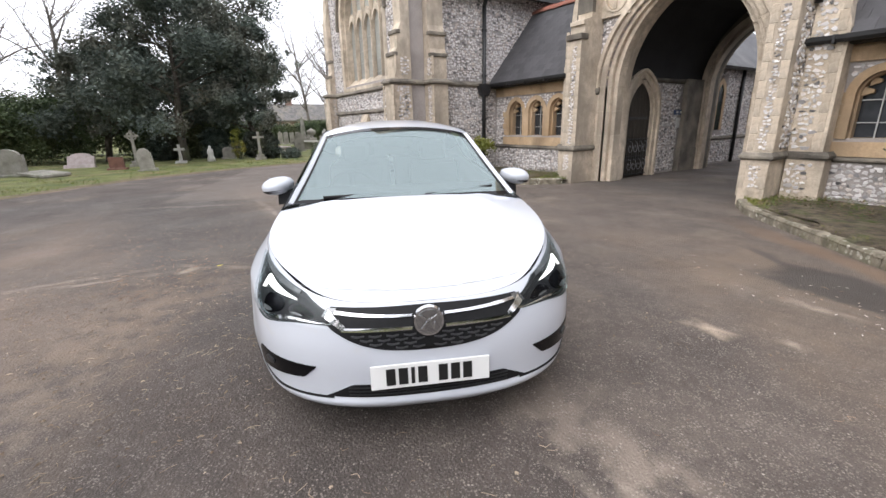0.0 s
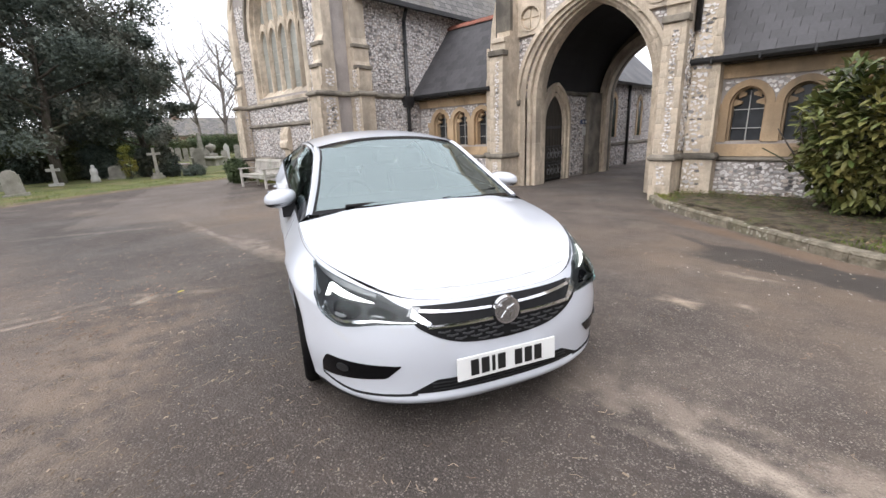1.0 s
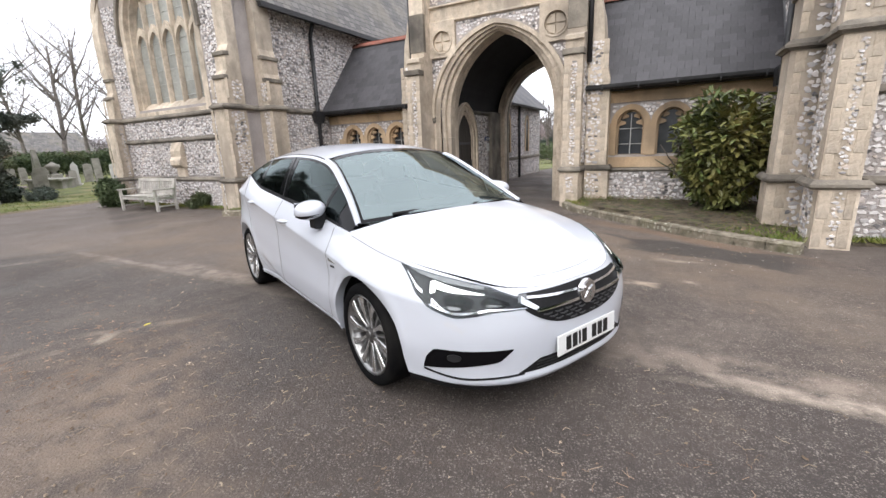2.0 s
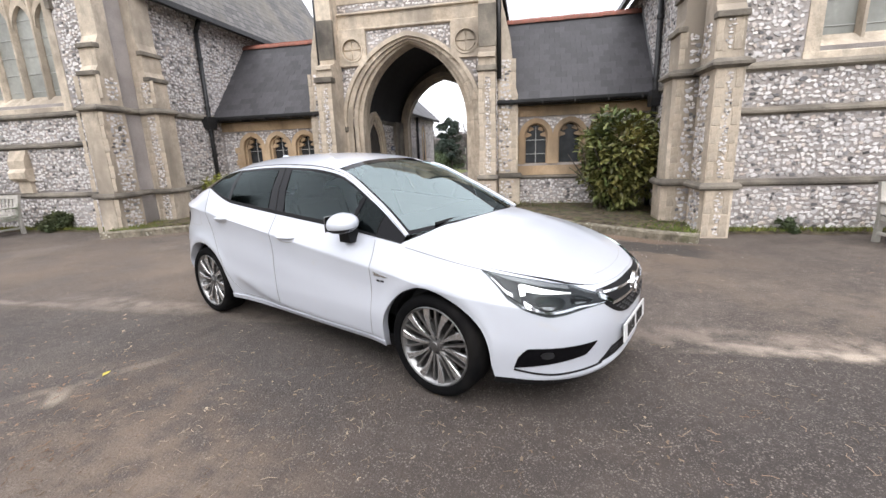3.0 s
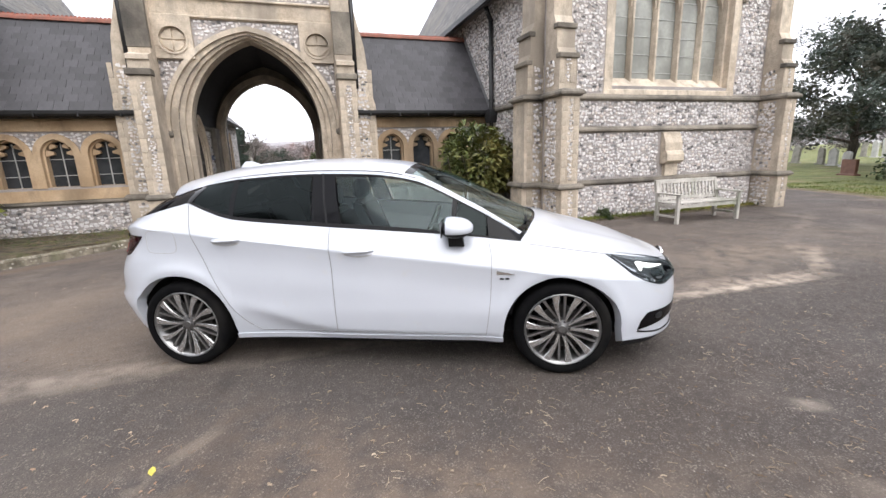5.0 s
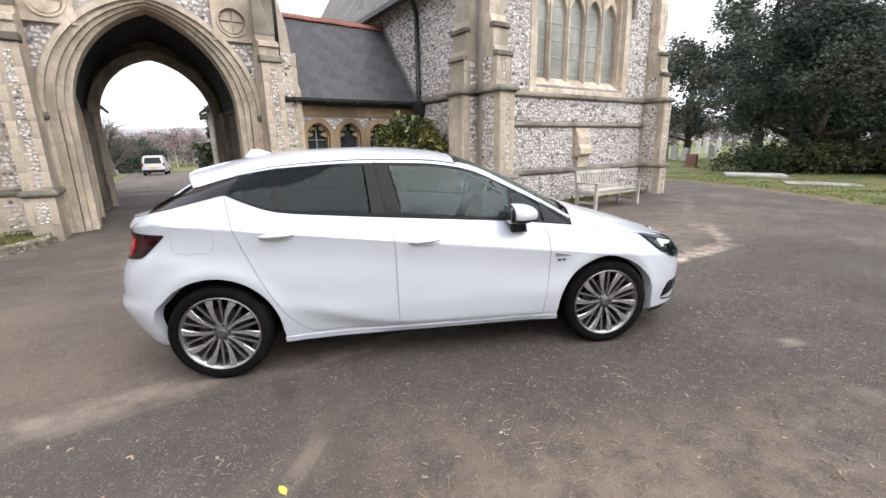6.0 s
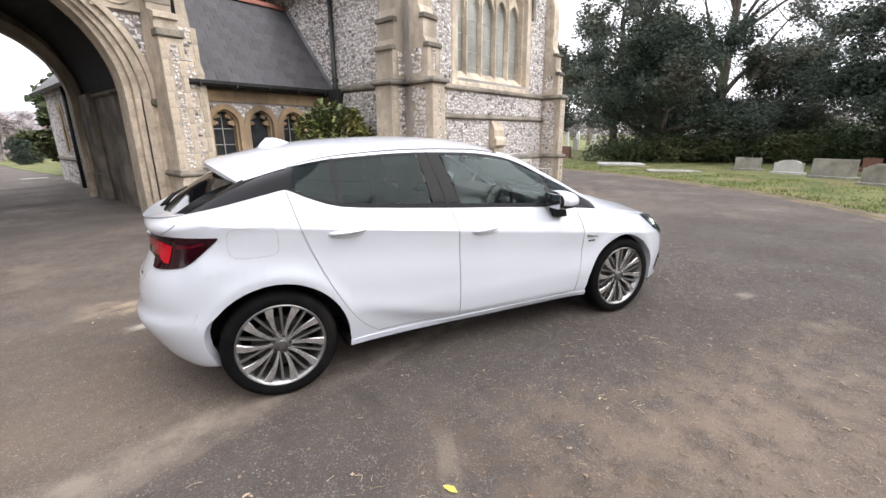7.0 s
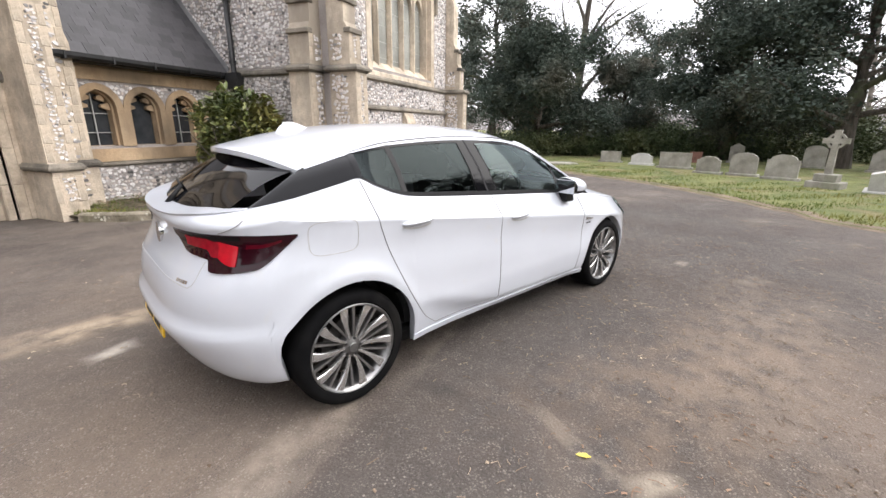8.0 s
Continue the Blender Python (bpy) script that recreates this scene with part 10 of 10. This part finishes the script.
by_parent = {}
for parent, axis, plane, span, rejects, face in FLINT_AREAS:
    by_parent.setdefault(parent.name, (parent, []))[1].append((axis, plane, span, rejects, face))
FOCUS = {"front_wall": (2.6, 1.4), "plinth": (2.6, 0.4), "flank_wall": (10.5, 3.0), "front_wall.002": (-0.6, 0.4), "front_wall.003": (-7.5, 0.5), "front_wall.004": (-2.6, 3.4), "flank_wall.002": (10.5, 3.0)}
for i, (name, (parent, areas)) in enumerate(by_parent.items()):
    focus = FOCUS.get(name)
    small = name.startswith("buttress")
    lay_flints(parent, areas, 290 if focus else (60 if small else 0), focus or (areas[0][2][0], areas[0][2][2]), 300 + i)

# dressed blocks at the edges of the narrow buttress faces
BLOCKS = {}


def block_mesh(w, h, d):
    key = (round(w, 3), round(h, 3), round(d, 3))
    if key not in BLOCKS:
        bm = bmesh.new()
        box(bm, -w / 2, w / 2, -d, 0.004, -h / 2, h / 2, 0.006)
        me = bpy.data.meshes.new("dressed_stone")
        bm.to_mesh(me)
        bm.free()
        me.materials.append(STONE_PIECE)
        BLOCKS[key] = me
    return BLOCKS[key]


for name, (parent, areas) in by_parent.items():
    if not name.startswith("buttress"):
        continue
    for axis, plane, (a0, a1, b0, b1), rejects, face in areas:
        if axis != "y" or a1 - a0 > 0.34:
            continue
        n = max(1, round((b1 - b0) / 0.27))
        h = (b1 - b0 + 0.04) / n
        for k in range(n):
            for side in (-1, 1):
                w = 0.115 if (k + (side > 0)) % 2 else 0.085
                x = a0 - 0.122 + w / 2 + 0.004 if side < 0 else a1 + 0.098 - w / 2 - 0.002
                o = new("dressed_stone", block_mesh(w, h - 0.006, 0.008))
                o.parent = parent
                o.matrix_parent_inverse = base_of(parent).inverted() @ pose(x, plane, b0 - 0.02 + h * (k + 0.5))


def voussoirs(parent, xc, inner, outer, zs, rin, rout, y0, y1, jamb_from, n=6, jambs=4):
    pin, pout = arch(xc, inner, zs, rin, n * 3), arch(xc, outer, zs, rout, n * 3)
    for i in range(2 * n):
        a, b = pin[i * 3:i * 3 + 4], pout[i * 3:i * 3 + 4]
        if len(a) < 4:
            continue
        cx, cz = sum(p[0] for p in a + b) / 8, sum(p[1] for p in a + b) / 8
        bm = bmesh.new()
        prism(bm, [(cx + (x - cx) * 0.975, cz + (z - cz) * 0.975) for x, z in b + a[::-1]], "y", y0, y1)
        part("voussoir", bm, STONE_PIECE, parent)
    h = (zs - jamb_from) / jambs
    for k in range(jambs):
        for s in (-1, 1):
            bm = bmesh.new()
            box(bm, xc + s * (inner + 0.003), xc + s * (outer - 0.003), y0, y1, jamb_from + h * k + 0.004, jamb_from + h * (k + 1) - 0.004, 0.006)
            part("jamb_stone", bm, STONE_PIECE, parent)


orders = [o for o in GATE.children if o.name.startswith("arch_order")]
voussoirs(orders[0], XC, 1.565, 1.695, 2.15, 1.94, 2.00, FACE_Y - 0.032, FACE_Y + 0.10, 0.0)
voussoirs(orders[1], XC, 1.465, 1.56, 2.15, 1.90, 1.945, FACE_Y + 0.058, FACE_Y + 0.2, 0.0)
voussoirs(orders[2], XC, 1.352, 1.462, 2.15, 1.872, 1.925, FACE_Y + 0.158, FACE_Y + 0.40, 0.0)

# slates and ridge tiles on the cloister roofs
slates = []
for k in range(3):
    bm = bmesh.new()
    box(bm, -0.122, 0.122, -0.01, 0.30, 0, 0.008 + 0.002 * k, 0.003)
    me = bpy.data.meshes.new("slate")
    bm.to_mesh(me)
    bm.free()
    me.materials.append(SLATE)
    slates.append(me)
bm = bmesh.new()
ridge_pts = [(-0.13, -0.10), (-0.10, -0.045), (-0.05, 0.0), (-0.02, 0.012), (0.02, 0.012), (0.05, 0.0), (0.10, -0.045), (0.13, -0.10), (0.115, -0.11), (0.0, -0.02), (-0.115, -0.11)]
prism(bm, ridge_pts, "x", -0.146, 0.146)
for cx in (-0.108, -0.036, 0.036, 0.108):
    prism(bm, [(cx + 0.030 * math.cos(a), 0.008 + 0.034 * math.sin(a)) for a in np.linspace(0, math.pi, 7)], "y", -0.012, 0.012)
bmesh.ops.recalc_face_normals(bm, faces=bm.faces)
ridge_mesh = bpy.data.meshes.new("ridge_tile")
bm.to_mesh(ridge_mesh)
bm.free()
ridge_mesh.materials.append(RIDGE)
rnd = random.Random(400)
for c, slope, (xa, xb, ye, ze, yr, zr) in CLOISTERS:
    x0, x1 = min(xa, xb), max(xa, xb)
    length, pitch = math.hypot(yr - ye, zr - ze), math.degrees(math.atan2(zr - ze, yr - ye))
    rows, cols = 14, 14
    dx = (x1 - x0) / cols
    inv = base_of(slope).inverted()
    for r in range(rows):
        for q in range(cols + r % 2):
            x = x0 + dx * (q + 0.5 - 0.5 * (r % 2))
            half = (r % 2) and q in (0, cols)
            s = length * r / rows
            m = Matrix.Translation((x + (0.25 * dx if half and q == 0 else -0.25 * dx if half else 0), ye, ze)) @ pose(0, 0, 0, pitch) @ pose(0, s - 0.02, 0.006, 2.0 + rnd.uniform(-0.5, 0.7), rnd.uniform(-0.4, 0.4), rnd.uniform(-0.6, 0.6))
            o = new("slate", slates[rnd.randrange(3)])
            o.parent = slope
            o.matrix_parent_inverse = inv @ m @ Matrix.Diagonal(((0.5 if half else 1.0) * dx / 0.247, 0.92, 1, 1))
    for k in range(11):
        o = new("ridge_tile", ridge_mesh)
        o.parent = slope
        o.matrix_parent_inverse = inv @ pose(x0 + (x1 - x0) * (k + 0.5) / 11, yr, zr + 0.05 + rnd.uniform(-0.004, 0.004)) @ Matrix.Diagonal(((x1 - x0) / 11 / 0.296, 1, 1, 1))
